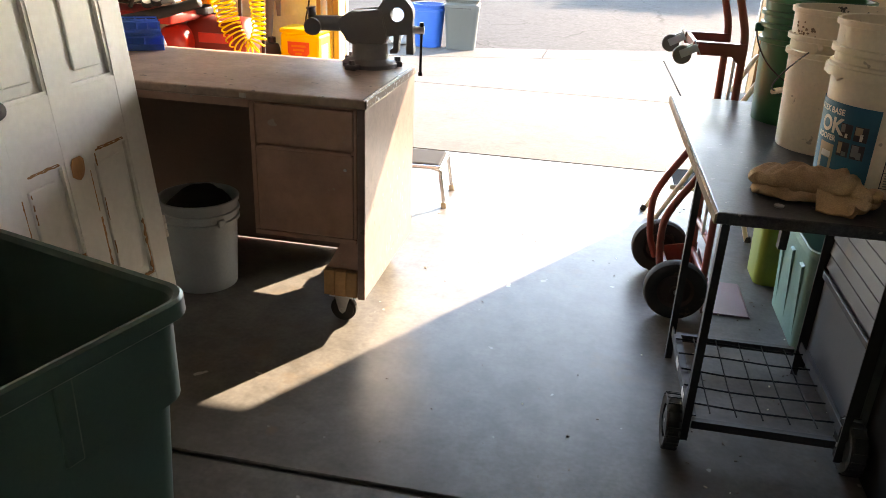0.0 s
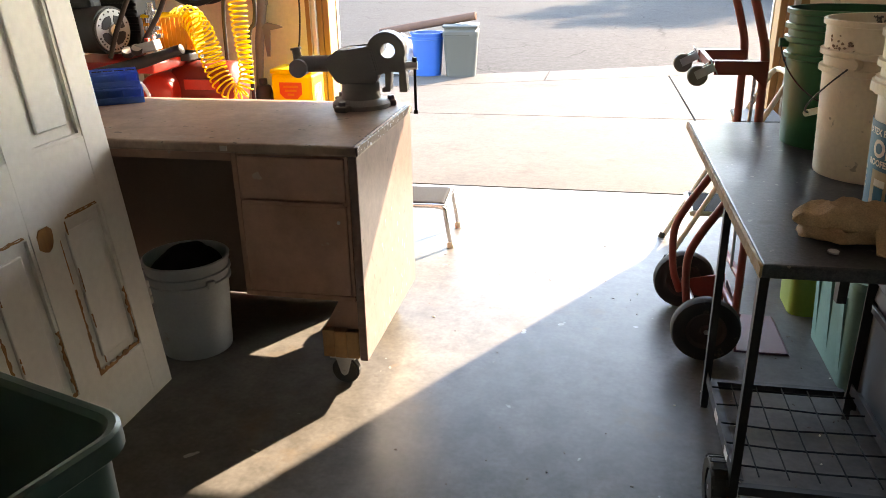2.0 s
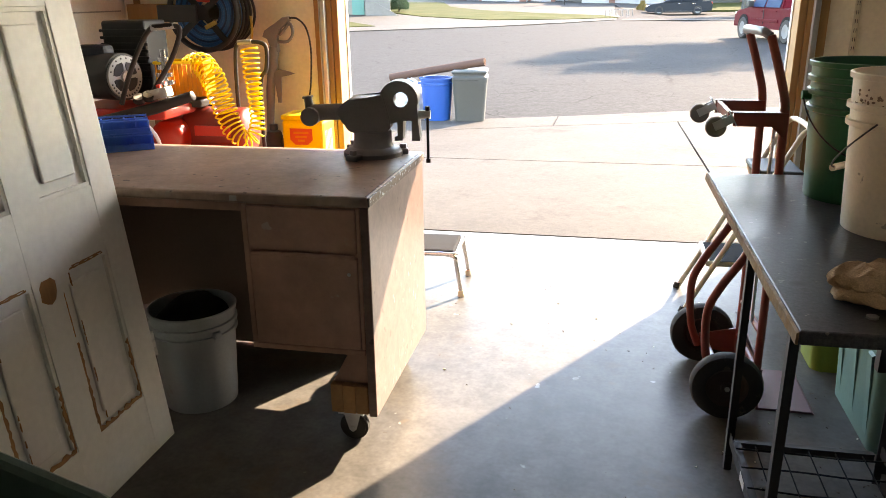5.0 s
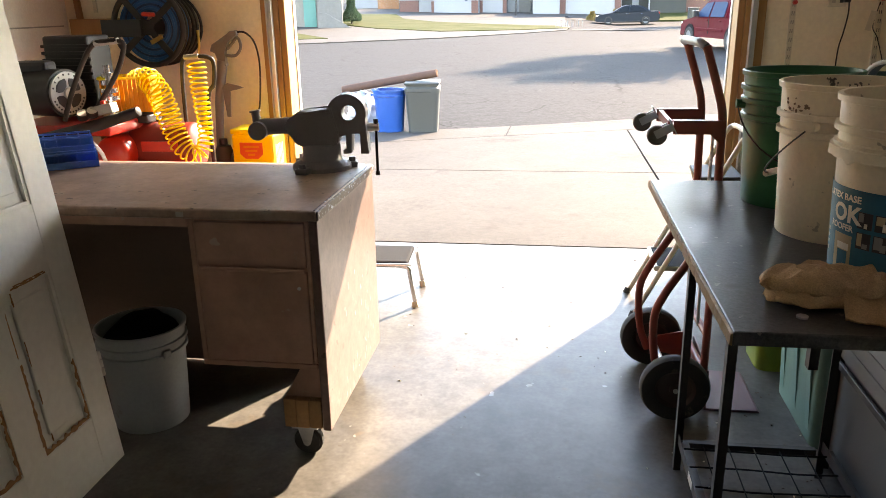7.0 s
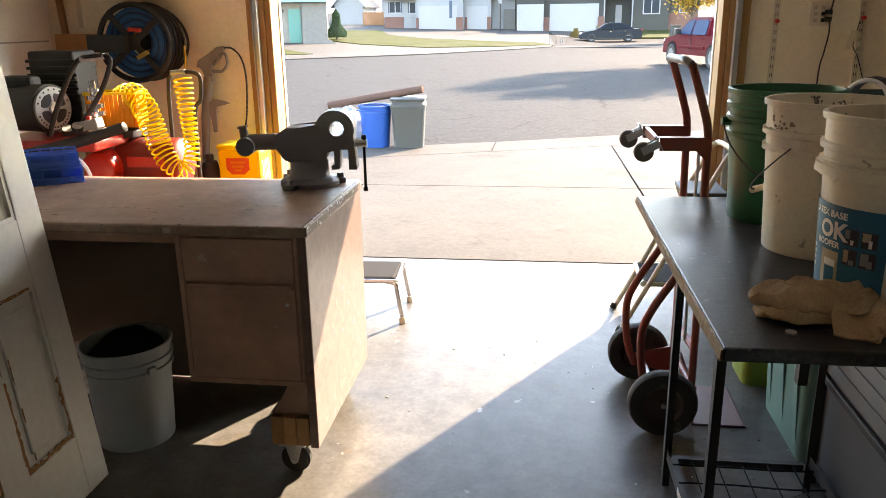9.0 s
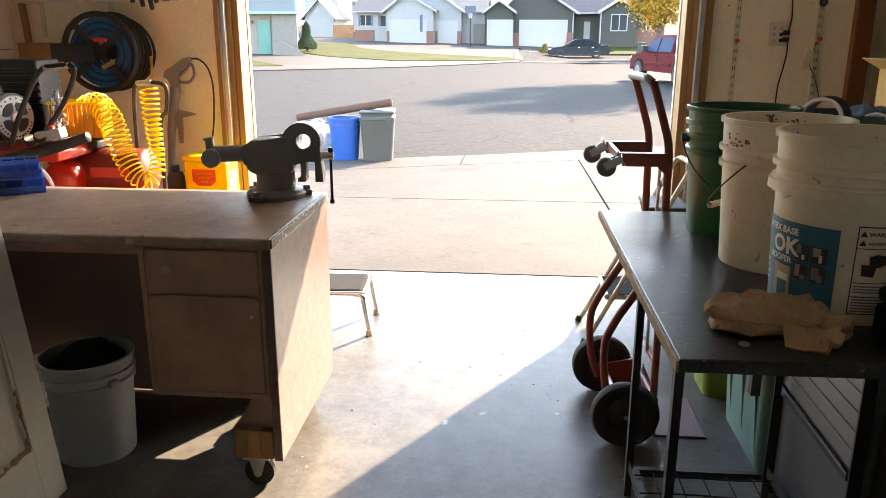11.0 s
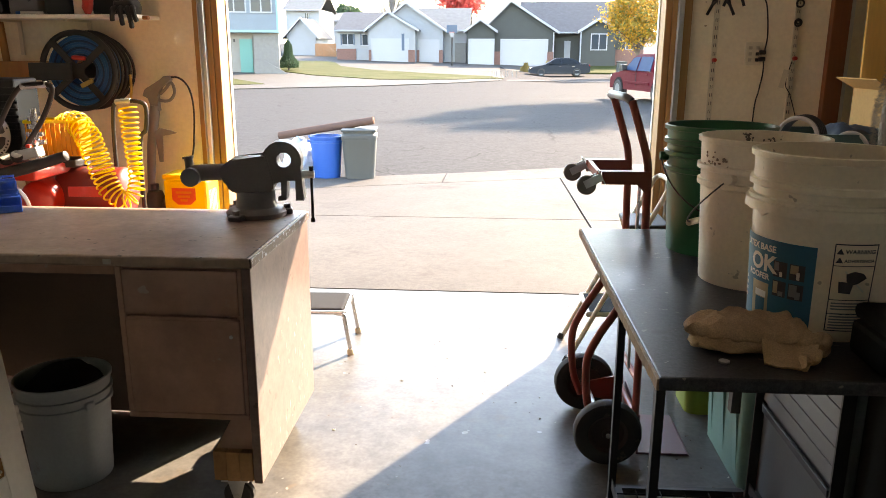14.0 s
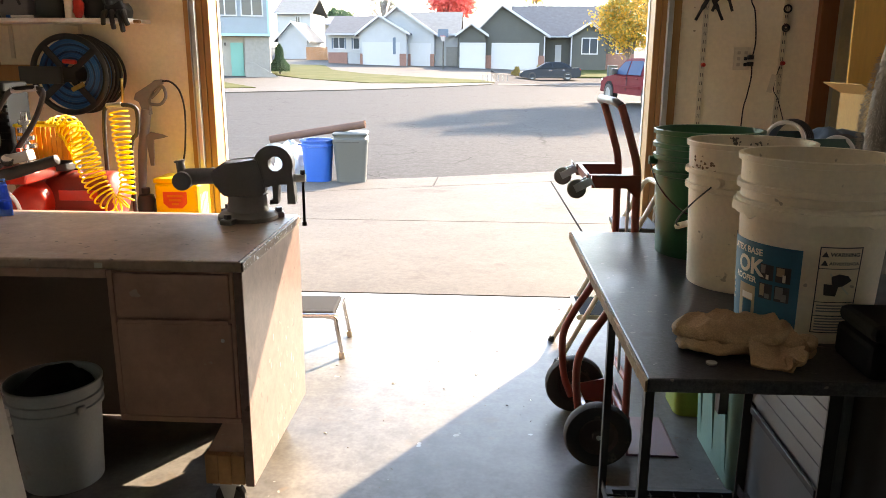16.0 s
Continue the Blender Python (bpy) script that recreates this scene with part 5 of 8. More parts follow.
    # pour collar with notched tabs
    col = bm_new()
    rng = random.Random(9)
    rings = []
    for k in range(72):
        a = 2 * math.pi * k / 72
        low = 0.256 - (0.008 if k % 9 == 4 else 0.0) + rng.uniform(-0.0015, 0.0015)
        rings.append([col.verts.new((r * math.cos(a), r * math.sin(a), z)) for r, z in ((0.1575, 0.278), (0.166, 0.276), (0.167, low), (0.1575, low))])
    for a, b in zip(rings, rings[1:] + rings[:1]):
        for k in range(4):
            col.faces.new((a[k], a[(k + 1) % 4], b[(k + 1) % 4], b[k]))
    part("collar", col, M["white_plastic"], roofer, "torn tamper ring", True)


bucket_label()


# ---- behind the desk: compressor, hoses, washer ----
def air_compressor():
    t = thing("air_compressor", "red portable air compressor with a black motor and pump", "air compressor")
    Y = 3.5
    def tank(name, c, r, half, label):
        tk = bm_new()
        m = Matrix.Translation(c) @ Matrix.Rotation(radians(90), 4, 'X')
        cap = r * 0.45
        prof = [(0.0, -half - cap)] + [(r * math.sin(radians(a)), -half - cap * math.cos(radians(a))) for a in range(15, 91, 15)] + [(r * math.cos(radians(a)), half + cap * math.sin(radians(a))) for a in range(0, 90, 15)] + [(0.0, half + cap)]
        lathe(tk, prof, 40, m)
        part(name, tk, M["bright_red"], t, label, True)
    tank("tank", (-2.105, Y + 0.1, 0.795), 0.088, 0.12, "glossy red steel tank")
    tk = bm_new()
    lathe(tk, [(0.0, -0.21)] + [(0.125 * math.sin(radians(a)), -0.16 - 0.05 * math.cos(radians(a))) for a in range(15, 91, 15)] + [(0.125 * math.cos(radians(a)), 0.12 + 0.05 * math.sin(radians(a))) for a in range(0, 90, 15)] + [(0.0, 0.17)], 40, Matrix.Translation((-1.90, Y + 0.17, 0.80)) @ Matrix.Rotation(radians(90), 4, 'Y'))
    part("tank", tk, M["tank_red"], t, "dull dark red tank", True)
    part("tank_plate", bx(-1.99, -1.80, Y + 0.035, Y + 0.0435, 0.80, 0.85, 0.002), M["bright_red"], t)
    part("saddle", bx(-2.25, -1.7, Y - 0.1, Y + 0.2, 0.62, 0.70, 0.01), M["bright_red"], t)
    for x in (-2.3, -1.75):
        for y in (Y - 0.12, Y + 0.12):
            part("foot", bx(x - 0.02, x + 0.02, y - 0.02, y + 0.02, 0.0, 0.619), M["bright_red"], t)
    part("deck", bx(-2.56, -2.02, Y - 0.16, Y + 0.16, 0.905, 0.955, 0.008), M["bright_red"], t, "red steel motor deck")
    mo = bm_new()
    d = Vector((0.97, -0.26, 0)).normalized()
    c = Vector((-2.28, Y - 0.05, 1.092))
    cyl(mo, c - d * 0.23, c, 0.112, seg=36)
    part("motor", mo, M["black_plastic"], t, "black electric motor housing", True)
    fc = bm_new()
    cyl(fc, c, c + d * 0.012, 0.1, seg=36)
    face = part("fan_cover", fc, M["fan_grey"], t, "pale slotted fan cover", True)
    for k in range(4):
        a = radians(45 + 90 * k)
        side = Vector((d.y, -d.x, 0))
        sl = bm_new()
        p = c + d * 0.012
        pts = []
        for rr, aa in ((0.034, -0.55), (0.034, 0.55), (0.055, 0.66), (0.070, 0.60), (0.074, 0.2), (0.074, -0.2), (0.070, -0.60), (0.055, -0.66)):
            pts.append(p + (side * math.cos(a + aa) + Vector((0, 0, 1)) * math.sin(a + aa)) * rr)
        f = sl.faces.new([sl.verts.new(q) for q in pts])
        ext = bmesh.ops.extrude_face_region(sl, geom=[f])
        for v in [e for e in ext["geom"] if isinstance(e, bmesh.types.BMVert)]:
            v.co += d * 0.003
        part("slot", sl, M["dark_slot"], face)
    for k in range(22):
        a = radians(200 + 140 * k / 13) if k < 14 else radians(20 + 20 * (k - 14))
        side = Vector((d.y, -d.x, 0))
        p = c + d * 0.0125 + (side * math.cos(a) + Vector((0, 0, 1)) * math.sin(a)) * 0.088
        vt = bm_new()
        cyl(vt, p, p + d * 0.002, 0.0045, seg=8)
        part("vent_hole", vt, M["dark_slot"], face)
    hb = bm_new()
    cyl(hb, c + d * 0.012, c + d * 0.022, 0.028, 0.024, seg=20)
    part("fan_hub", hb, M["steel"], face, smooth=True)
    part("capacitor_box", bx(-2.53, -2.36, Y - 0.06, Y + 0.03, 1.175, 1.24, 0.02), M["black_plastic"], t)
    pu = bm_new()
    box(pu, -2.50, -2.26, Y + 0.14, Y + 0.34, 0.96, 1.345, 0.012)
    part("pump", pu, M["black_plastic"], t, "finned black pump body")
    for k in range(8):
        part("fin", bx(-2.505, -2.245, Y + 0.128, Y + 0.1395, 1.06 + 0.033 * k, 1.074 + 0.033 * k, 0.002), M["black_plastic"], t)
    # round air filter in bright metal
    fl = bm_new()
    for k in range(4):
        cyl(fl, (-2.06, Y - 0.05, 1.06 + 0.035 * k), (-2.06, Y - 0.05, 1.08 + 0.035 * k), 0.045 - 0.006 * k, seg=20)
    cyl(fl, (-2.06, Y - 0.05, 0.95), (-2.06, Y - 0.05, 1.22), 0.014, seg=12)
    part("regulator", fl, M["chrome"], t, "bright metal regulator stack", True)
    h = bm_new()
    tube(h, smooth_path([(-2.23, Y - 0.17, 0.98), (-2.17, Y - 0.18, 1.10), (-2.09, Y - 0.18, 1.24), (-2.03, Y - 0.18, 1.315), (-1.97, Y - 0.18, 1.33), (-1.905, Y - 0.17, 1.33), (-1.895, Y - 0.16, 1.30), (-1.96, Y - 0.15, 1.18), (-2.10, Y - 0.15, 1.0)], 6), 0.0115, 10)
    part("roll_bar", h, M["black_steel"], t, "black tubular handle", True)
    gp = bm_new()
    tube(gp, [(-2.02, Y - 0.18, 1.322), (-1.91, Y - 0.17, 1.332)], 0.0135, 12)
    part("grip", gp, M["steel"], t, smooth=True)
    for x, z in ((-2.115, 1.0), (-2.065, 1.012)):
        g = bm_new()
        q = Vector((0.25, -0.5, 0.83)).normalized()
        cyl(g, Vector((x, Y - 0.2, z)), Vector((x, Y - 0.2, z)) + q * 0.025, 0.028, seg=24)
        ga = part("pressure_gauge", g, M["black_plastic"], t, "round pressure gauge", True)
        g = bm_new()
        cyl(g, Vector((x, Y - 0.2, z)) + q * 0.025, Vector((x, Y - 0.2, z)) + q * 0.027, 0.023, seg=24)
        part("dial", g, M["white_paint"], ga)
    sw = bx(-0.055, 0.055, -0.03, 0.03, -0.02, 0.025, 0.006, m=Matrix.Translation((-2.02, Y - 0.18, 1.03)) @ Matrix.Rotation(radians(-12), 4, 'Y'))
    part("pressure_switch", sw, M["fan_grey"], t, "grey switch box")
    part("switch_knob", bx(-2.03, -2.01, Y - 0.19, Y - 0.17, 1.056, 1.072, 0.003), M["bright_red"], t)
    b = bm_new()
    tube(b, [(-2.62, Y - 0.24, 0.83), (-2.02, Y - 0.22, 0.972), (-1.83, Y - 0.22, 1.03), (-1.825, Y - 0.22, 1.032)], [0.028, 0.026, 0.022, 0.012], 14)
    part("tow_bar", b, M["black_steel"], t, "thick black tow handle", True)
    ln = bm_new()
    tube(ln, smooth_path([(-2.12, Y - 0.2, 0.9), (-2.07, Y - 0.22, 0.88), (-2.04, Y - 0.2, 0.80), (-2.04, Y - 0.19, 0.62)], 6), 0.009, 8)
    part("air_line", ln, M["steel"], t, smooth=True)
    return t


M["tank_red"] = mat("dull_dark_red_enamel", (0.22, 0.02, 0.012), 0.45, color2=(0.14, 0.014, 0.01), scale=6, mix=0.6, bump=0.03)
M["fan_grey"] = mat("pale_grey_metal", (0.42, 0.43, 0.42), 0.45, 0.3, scale=12, mix=0.4, bump=0.05)
air_compressor()


def coil_hose():
    t = thing("coil_air_hose", "bright yellow coiled air hose draped over a stand", "air hose")
    axis = smooth_path([(-2.05, 3.66, 1.115), (-1.985, 3.64, 1.140), (-1.925, 3.61, 1.112), (-1.875, 3.58, 1.045), (-1.838, 3.56, 0.960), (-1.805, 3.545, 0.880), (-1.765, 3.535, 0.815), (-1.715, 3.535, 0.785), (-1.675, 3.56, 0.815), (-1.680, 3.60, 0.900), (-1.702, 3.64, 1.000), (-1.722, 3.67, 1.100), (-1.735, 3.69, 1.215)], 14)
    n = len(axis)
    along = [0.0]
    for p, q in zip(axis, axis[1:]):
        along.append(along[-1] + (q - p).length)
    pts = []
    turns, steps = 42, 16
    total = turns * steps
    side = Vector((0, 1, 0))
    for k in range(total + 1):
        far = k / total * along[-1]
        i = max(j for j in range(n - 1) if along[j] <= far + 1e-9)
        p = axis[i].lerp(axis[i + 1], (far - along[i]) / max(1e-6, along[i + 1] - along[i]))
        d = (axis[min(i + 2, n - 1)] - axis[max(i - 1, 0)]).normalized()
        s = (side - d * side.dot(d)).normalized()
        up = d.cross(s)
        a = 2 * math.pi * k / steps
        r = 0.052 - 0.014 * min(1, max(0, (k / total - 0.45) / 0.2)) + 0.005 * math.sin(k * 0.011) + 0.002 * math.sin(k * 0.11)
        pts.append(p + (s * math.cos(a) + up * math.sin(a)) * r)
    b = bm_new()
    tube(b, pts, 0.0045, 7)
    part("coil", b, M["yellow"], t, smooth=True)
    e = bm_new()
    tube(e, smooth_path([pts[0], (-2.06, 3.76, 1.1), (-2.12, 3.78, 1.0), (-2.16, 3.76, 0.9)], 6), 0.0062, 8)
    part("hose_tail", e, M["yellow"], t, smooth=True)
    return t


coil_hose()


def wash_stand():
    t = thing("pressure_washer", "grey pressure washer with a tubular handle", "pressure washer")
    h = bm_new()
    tube(h, smooth_path([(-1.87, 3.78, 0.3), (-1.865, 3.78, 0.95), (-1.855, 3.78, 1.17), (-1.835, 3.78, 1.225), (-1.78, 3.78, 1.235), (-1.71, 3.78, 1.23), (-1.685, 3.78, 1.20), (-1.695, 3.78, 1.1), (-1.735, 3.78, 0.98), (-1.74, 3.78, 0.3)], 6), 0.0105, 10)
    part("handle", h, M["black_steel"], t, "dark tubular handle", True)
    g = bm_new()
    tube(g, [(-1.835, 3.778, 1.230), (-1.76, 3.778, 1.236)], 0.0135, 12)
    part("grip", g, M["fan_grey"], t, smooth=True)
    part("pump_housing", bx(-1.92, -1.68, 3.66, 3.92, 0.05, 0.68, 0.04), M["bright_red"], t, "red motor cover")
    for x in (-1.95, -1.65):
        w = bm_new()
        lathe(w, [(0.0, -0.02), (0.1, -0.02), (0.12, -0.01), (0.12, 0.01), (0.1, 0.02), (0.0, 0.02)], 28, Matrix.Translation((x, 3.86, 0.12)) @ Matrix.Rotation(radians(90), 4, 'Y'))
        part("wheel", w, M["rubber"], t, smooth=True)
    return t


wash_stand()


M["wand_grey"] = mat("worn_grey_plastic", (0.21, 0.20, 0.19), 0.5, scale=8, mix=0.5, bump=0.05)


def spray_wand():
    t = thing("spray_gun", "dark grey trigger spray gun hanging on the wall", "spray gun")
    Y = 4.42
    X = 0.0
    b = bm_new()
    prism(b, [(-1.99, 1.225), (-1.975, 1.262), (-1.90, 1.30), (-1.86, 1.335), (-1.82, 1.34), (-1.815, 1.315), (-1.88, 1.275), (-1.905, 1.22), (-1.895, 1.14), (-1.94, 1.15), (-1.955, 1.215)], Y - 0.018, Y + 0.018)
    bmesh.ops.bevel(b, geom=b.edges[:], offset=0.004, segments=1, affect='EDGES')
    part("gun_body", b, M["wand_grey"], t, smooth=True)
    tr = bm_new()
    tube(tr, smooth_path([(-1.90, Y, 1.20), (-1.84, Y, 1.20), (-1.805, Y, 1.245), (-1.82, Y, 1.30), (-1.86, Y, 1.262), (-1.89, Y, 1.235)], 5), 0.009, 8)
    part("trigger_guard", tr, M["wand_grey"], t, smooth=True)
    ln = bm_new()
    tube(ln, [(-1.925, Y, 1.17), (-1.965, Y - 0.01, 0.93), (-1.985, Y - 0.03, 0.62), (-1.99, Y - 0.05, 0.1)], [0.03, 0.026, 0.02, 0.012], 12)
    part("lance", ln, M["wand_grey"], t, smooth=True)
    ar = bm_new()
    prism(ar, [(-1.93, 1.02), (-1.90, 1.045), (-1.83, 1.03), (-1.80, 1.018), (-1.84, 1.008), (-1.885, 1.0), (-1.895, 0.85), (-1.915, 0.85)], Y - 0.03, Y - 0.018)
    part("hook_arm", ar, M["wand_grey"], t)
    ca = bm_new()
    tube(ca, smooth_path([(-1.825, Y, 1.33), (-1.77, Y, 1.325), (-1.72, Y, 1.27), (-1.70, Y, 1.15), (-1.715, Y, 0.95), (-1.745, Y, 0.78), (-1.75, Y, 0.4)], 8), 0.0055, 8)
    part("hose", ca, M["rubber"], t, "thin black hose", True)
    return t


spray_wand()


def grey_pedestal():
    for i, (x, z) in enumerate(((-1.93, 0.70), (-1.84, 0.66))):
        t = thing("spray_bottle", "grey plastic cylinder standing against the wall", "container", (x, 4.33, 0))
        b = bm_new()
        lathe(b, [(0.0, 0.0), (0.05, 0.0), (0.052, 0.02), (0.05, z - 0.04), (0.04, z - 0.01), (0.0, z)], 24)
        part("shell", b, M["bin_grey"], t, smooth=True)
        c = bm_new()
        cyl(c, (0, 0, z - 0.002), (0, 0, z + 0.03), 0.024, seg=20)
        part("cap", c, M["black_plastic"], t)


grey_pedestal()


def yellow_box():
    t = thing("detergent_box", "bright yellow plastic tub with an orange label", "tub", (-1.69, 4.28, 0.42))
    part("box_body", bx(-0.125, 0.125, -0.1, 0.1, 0, 0.36, 0.018), M["yellow_box"], t)
    part("box_lid", bx(-0.128, 0.128, -0.103, 0.103, 0.361, 0.39, 0.01), M["yellow_box"], t)
    lb = bm_new()
    prism(lb, [(-0.075, 0.315), (0.06, 0.315), (0.06, 0.25), (0.03, 0.222), (-0.045, 0.222), (-0.075, 0.25)], -0.1022, -0.1006)
    part("front_label", lb, M["label_orange"], t, "orange-red label with pale bars")
    for z, w in ((0.285, 0.045), (0.262, 0.035), (0.24, 0.02)):
        part("print_bar", bx(-0.008 - w, -0.008 + w, -0.1036, -0.1024, z, z + 0.012), M["orange"], t)
    for k in range(6):
        part("print_bar", bx(0.1256, 0.1268, -0.07 + 0.02 * k, -0.06 + 0.02 * k, 0.1 + 0.03 * (k % 2), 0.30), M["fan_grey"], t)
    s = thing("cardboard_box", "plain cardboard box under the yellow tub", "box", (-1.69, 4.3, 0))
    part("carton", bx(-0.16, 0.16, -0.15, 0.15, 0, 0.419, 0.004), M["card"], s)


M["label_orange"] = mat("label_orange", (0.72, 0.13, 0.02), 0.5, mix=0.2, bump=0.0)
yellow_box()


def orange_basket():
    t = thing("slotted_basket", "orange-yellow slotted plastic basket", "basket", (-2.075, 3.66, 0.985), 8)
    for k in range(11):
        x = -0.11 + k * 0.022
        part("slat", bx(x, x + 0.017, -0.082, -0.076, 0.0, 0.16), M["orange"], t)
    part("floor_plate", bx(-0.118, 0.118, -0.08, 0.08, 0.0, 0.006), M["orange"], t)
    part("back_wall", bx(-0.118, 0.118, 0.076, 0.082, 0.0, 0.16), M["orange"], t)
    for x in (-0.12, 0.116):
        part("side_wall", bx(x, x + 0.004, -0.076, 0.076, 0.0, 0.16), M["orange"], t)
    rim = bm_new()
    tube(rim, [(-0.12, -0.082, 0.163), (0.12, -0.082, 0.163), (0.12, 0.082, 0.163), (-0.12, 0.082, 0.163)], 0.008, 8, closed=True)
    part("rim", rim, M["yellow_box"], t, smooth=True)
    s = thing("shop_stool", "plain stand carrying the basket behind the compressor", "stand", (-2.07, 3.64, 0))
    part("seat", bx(-0.1, 0.1, -0.05, 0.1, 0.93, 0.969, 0.008), M["black_steel"], s)
    for x in (-0.09, 0.09):
        part("leg", bx(x - 0.012, x + 0.012, 0.06, 0.085, 0, 0.929), M["black_steel"], s)


orange_basket()


def compartment_tray(label, at, rz, L, W, H, cells):
    """A tray of open-fronted cells: floor, low lip, top rail and dividers with a shaped edge."""
    t = thing("parts_tray", label, "tray", at, rz)
    part("tray_floor", bx(-L / 2, L / 2, -W / 2, W / 2, 0, 0.006, 0.0015), M["blue_tray"], t)
    part("spine", bx(-L / 2, L / 2, -0.0025, 0.0025, 0.0065, H - 0.002), M["blue_tray"], t)
    for s_ in (-1, 1):
        y = s_ * (W / 2 - 0.003)
        part("lip", bx(-L / 2, L / 2, y - 0.003, y + 0.003, 0.0065, H * 0.42, 0.0015), M["blue_tray"], t)
        part("top_rail", bx(-L / 2, L / 2, y - 0.004, y + 0.004, H - 0.008, H, 0.002), M["blue_tray"], t)
        for k in range(cells + 1):
            x = -L / 2 + 0.003 + k * (L - 0.006) / cells
            d = bm_new()
            prism(d, [(0.0035 * s_, 0.0065), (s_ * (W / 2 - 0.007), 0.0065), (s_ * (W / 2 - 0.007), H * 0.42), (s_ * (W / 2 - 0.001), H - 0.0085), (0.0035 * s_, H - 0.0085)], -0.003, 0.003, Matrix.Translation((x, 0, 0)) @ Matrix.Rotation(radians(90), 4, 'Z'))
            part("divider", d, M["blue_tray"], t)
            part("end_post", bx(x - 0.003, x + 0.003, y - 0.003, y + 0.003, H * 0.42 + 0.0005, H - 0.0085), M["blue_tray"], t)
    return t


def parts_tray():
    compartment_tray("blue plastic parts tray with small compartments on the desk", (-1.965, 2.80, 0.874), 35, 0.36, 0.17, 0.062, 5)
    compartment_tray("blue plastic parts tray stacked on another", (-1.975, 2.808, 0.937), 35, 0.35, 0.17, 0.056, 8)


parts_tray()


# ---- on the left front wall ----
def hose_reel():
    t = thing("hose_reel", "black wall hose reel wound with blue hose", "hose reel", (-2.30, 4.40, 1.365))
    R = Matrix.Rotation(radians(90), 4, 'X')
    rng = random.Random(3)
    for k in range(9):
        for j in range(3):
            h = bm_new()
            r = 0.088 + k * 0.0125
            y = -0.045 + j * 0.035
            tube(h, [(r * math.cos(a), y + 0.004 * math.sin(3 * a + k), r * math.sin(a)) for a in [2 * math.pi * q / 40 for q in range(40)]], 0.0075, 7, closed=True)
            part("hose_loop", h, M["hose_blue"] if (k + j) % 3 else M["hose_dark"], t, smooth=True)
    rim = bm_new()
    for y in (-0.085, 0.06):
        tube(rim, [(0.208 * math.cos(a), y, 0.208 * math.sin(a)) for a in [2 * math.pi * q / 48 for q in range(48)]], 0.016, 10, closed=True)
    part("reel_rim", rim, M["black_plastic"], t, smooth=True)
    for k in range(5):
        h = bm_new()
        tube(h, [((0.212 + 0.005 * k) * math.cos(a) + 0.008 * k, 0.0 + 0.02 * k - 0.05, (0.212 - 0.003 * k) * math.sin(a)) for a in [-1.2 + 2.6 * q / 30 for q in range(31)]], 0.008, 7)
        part("outer_hose", h, M["rubber"], t, smooth=True)
    hub = bm_new()
    cyl(hub, (0, -0.10, 0), (0, 0.08, 0), 0.042, seg=24)
    part("hub", hub, M["black_plastic"], t, smooth=True)
    for k in range(4):
        a = 40 + 90 * k
        part("spoke", bx(0.035, 0.212, -0.1, -0.088, -0.019, 0.019, 0.005, m=Matrix.Rotation(radians(-a), 4, 'Y')), M["black_plastic"], t)
    part("crank_handle", bx(-0.02, 0.06, -0.13, -0.102, 0.06, 0.085, 0.01, m=Matrix.Rotation(radians(4), 4, 'Y')), M["bright_red"], t, "red crank knob")
    part("brass_clip", bx(-0.02, 0.06, -0.112, -0.102, -0.095, -0.07, 0.003, m=Matrix.Rotation(radians(-25), 4, 'Y')), M["brass"], t, "brass lever")
    part("wall_bracket", bx(-0.262, -0.02, -0.135, -0.112, -0.050, 0.045, 0.004), M["black_plastic"], t)
    cp = bm_new()
    tube(cp, smooth_path([(0.262, -0.02, -0.02), (0.262, -0.02, -0.1), (0.25, -0.02, -0.17)], 5), 0.008, 8)
    part("hose_end", cp, M["brass"], t, "brass hose coupling", True)
    return t


M["hose_dark"] = mat("dark_blue_hose", (0.006, 0.04, 0.14), 0.4, scale=9, mix=0.3, bump=0.02)
M["hose_blue"] = mat("blue_hose", (0.015, 0.13, 0.40), 0.4, scale=9, mix=0.3, bump=0.02)
M["brass"] = mat("brass", (0.6, 0.4, 0.12), 0.35, 0.9, scale=12, mix=0.3, bump=0.03)
hose_reel()
wb = thing("wood_block", "short varnished board fixed to the wall", "board", (-2.66, 4.515, 1.31))
part("board", bx(-0.235, 0.09, -0.033, 0.033, 0.0, 0.105, 0.003), M["pine"], wb)
st = thing("corner_strip", "narrow pine strip in the corner of the walls", "trim", (-2.775, 4.53, 0), kind="structure")
part("strip", bx(-0.017, 0.017, -0.008, 0.018, 0.0, 2.44, 0.003, m=Matrix.Rotation(radians(-3.2), 4, 'Y') @ Matrix.Translation((0.0, 0, 0))), M["pine"], st)


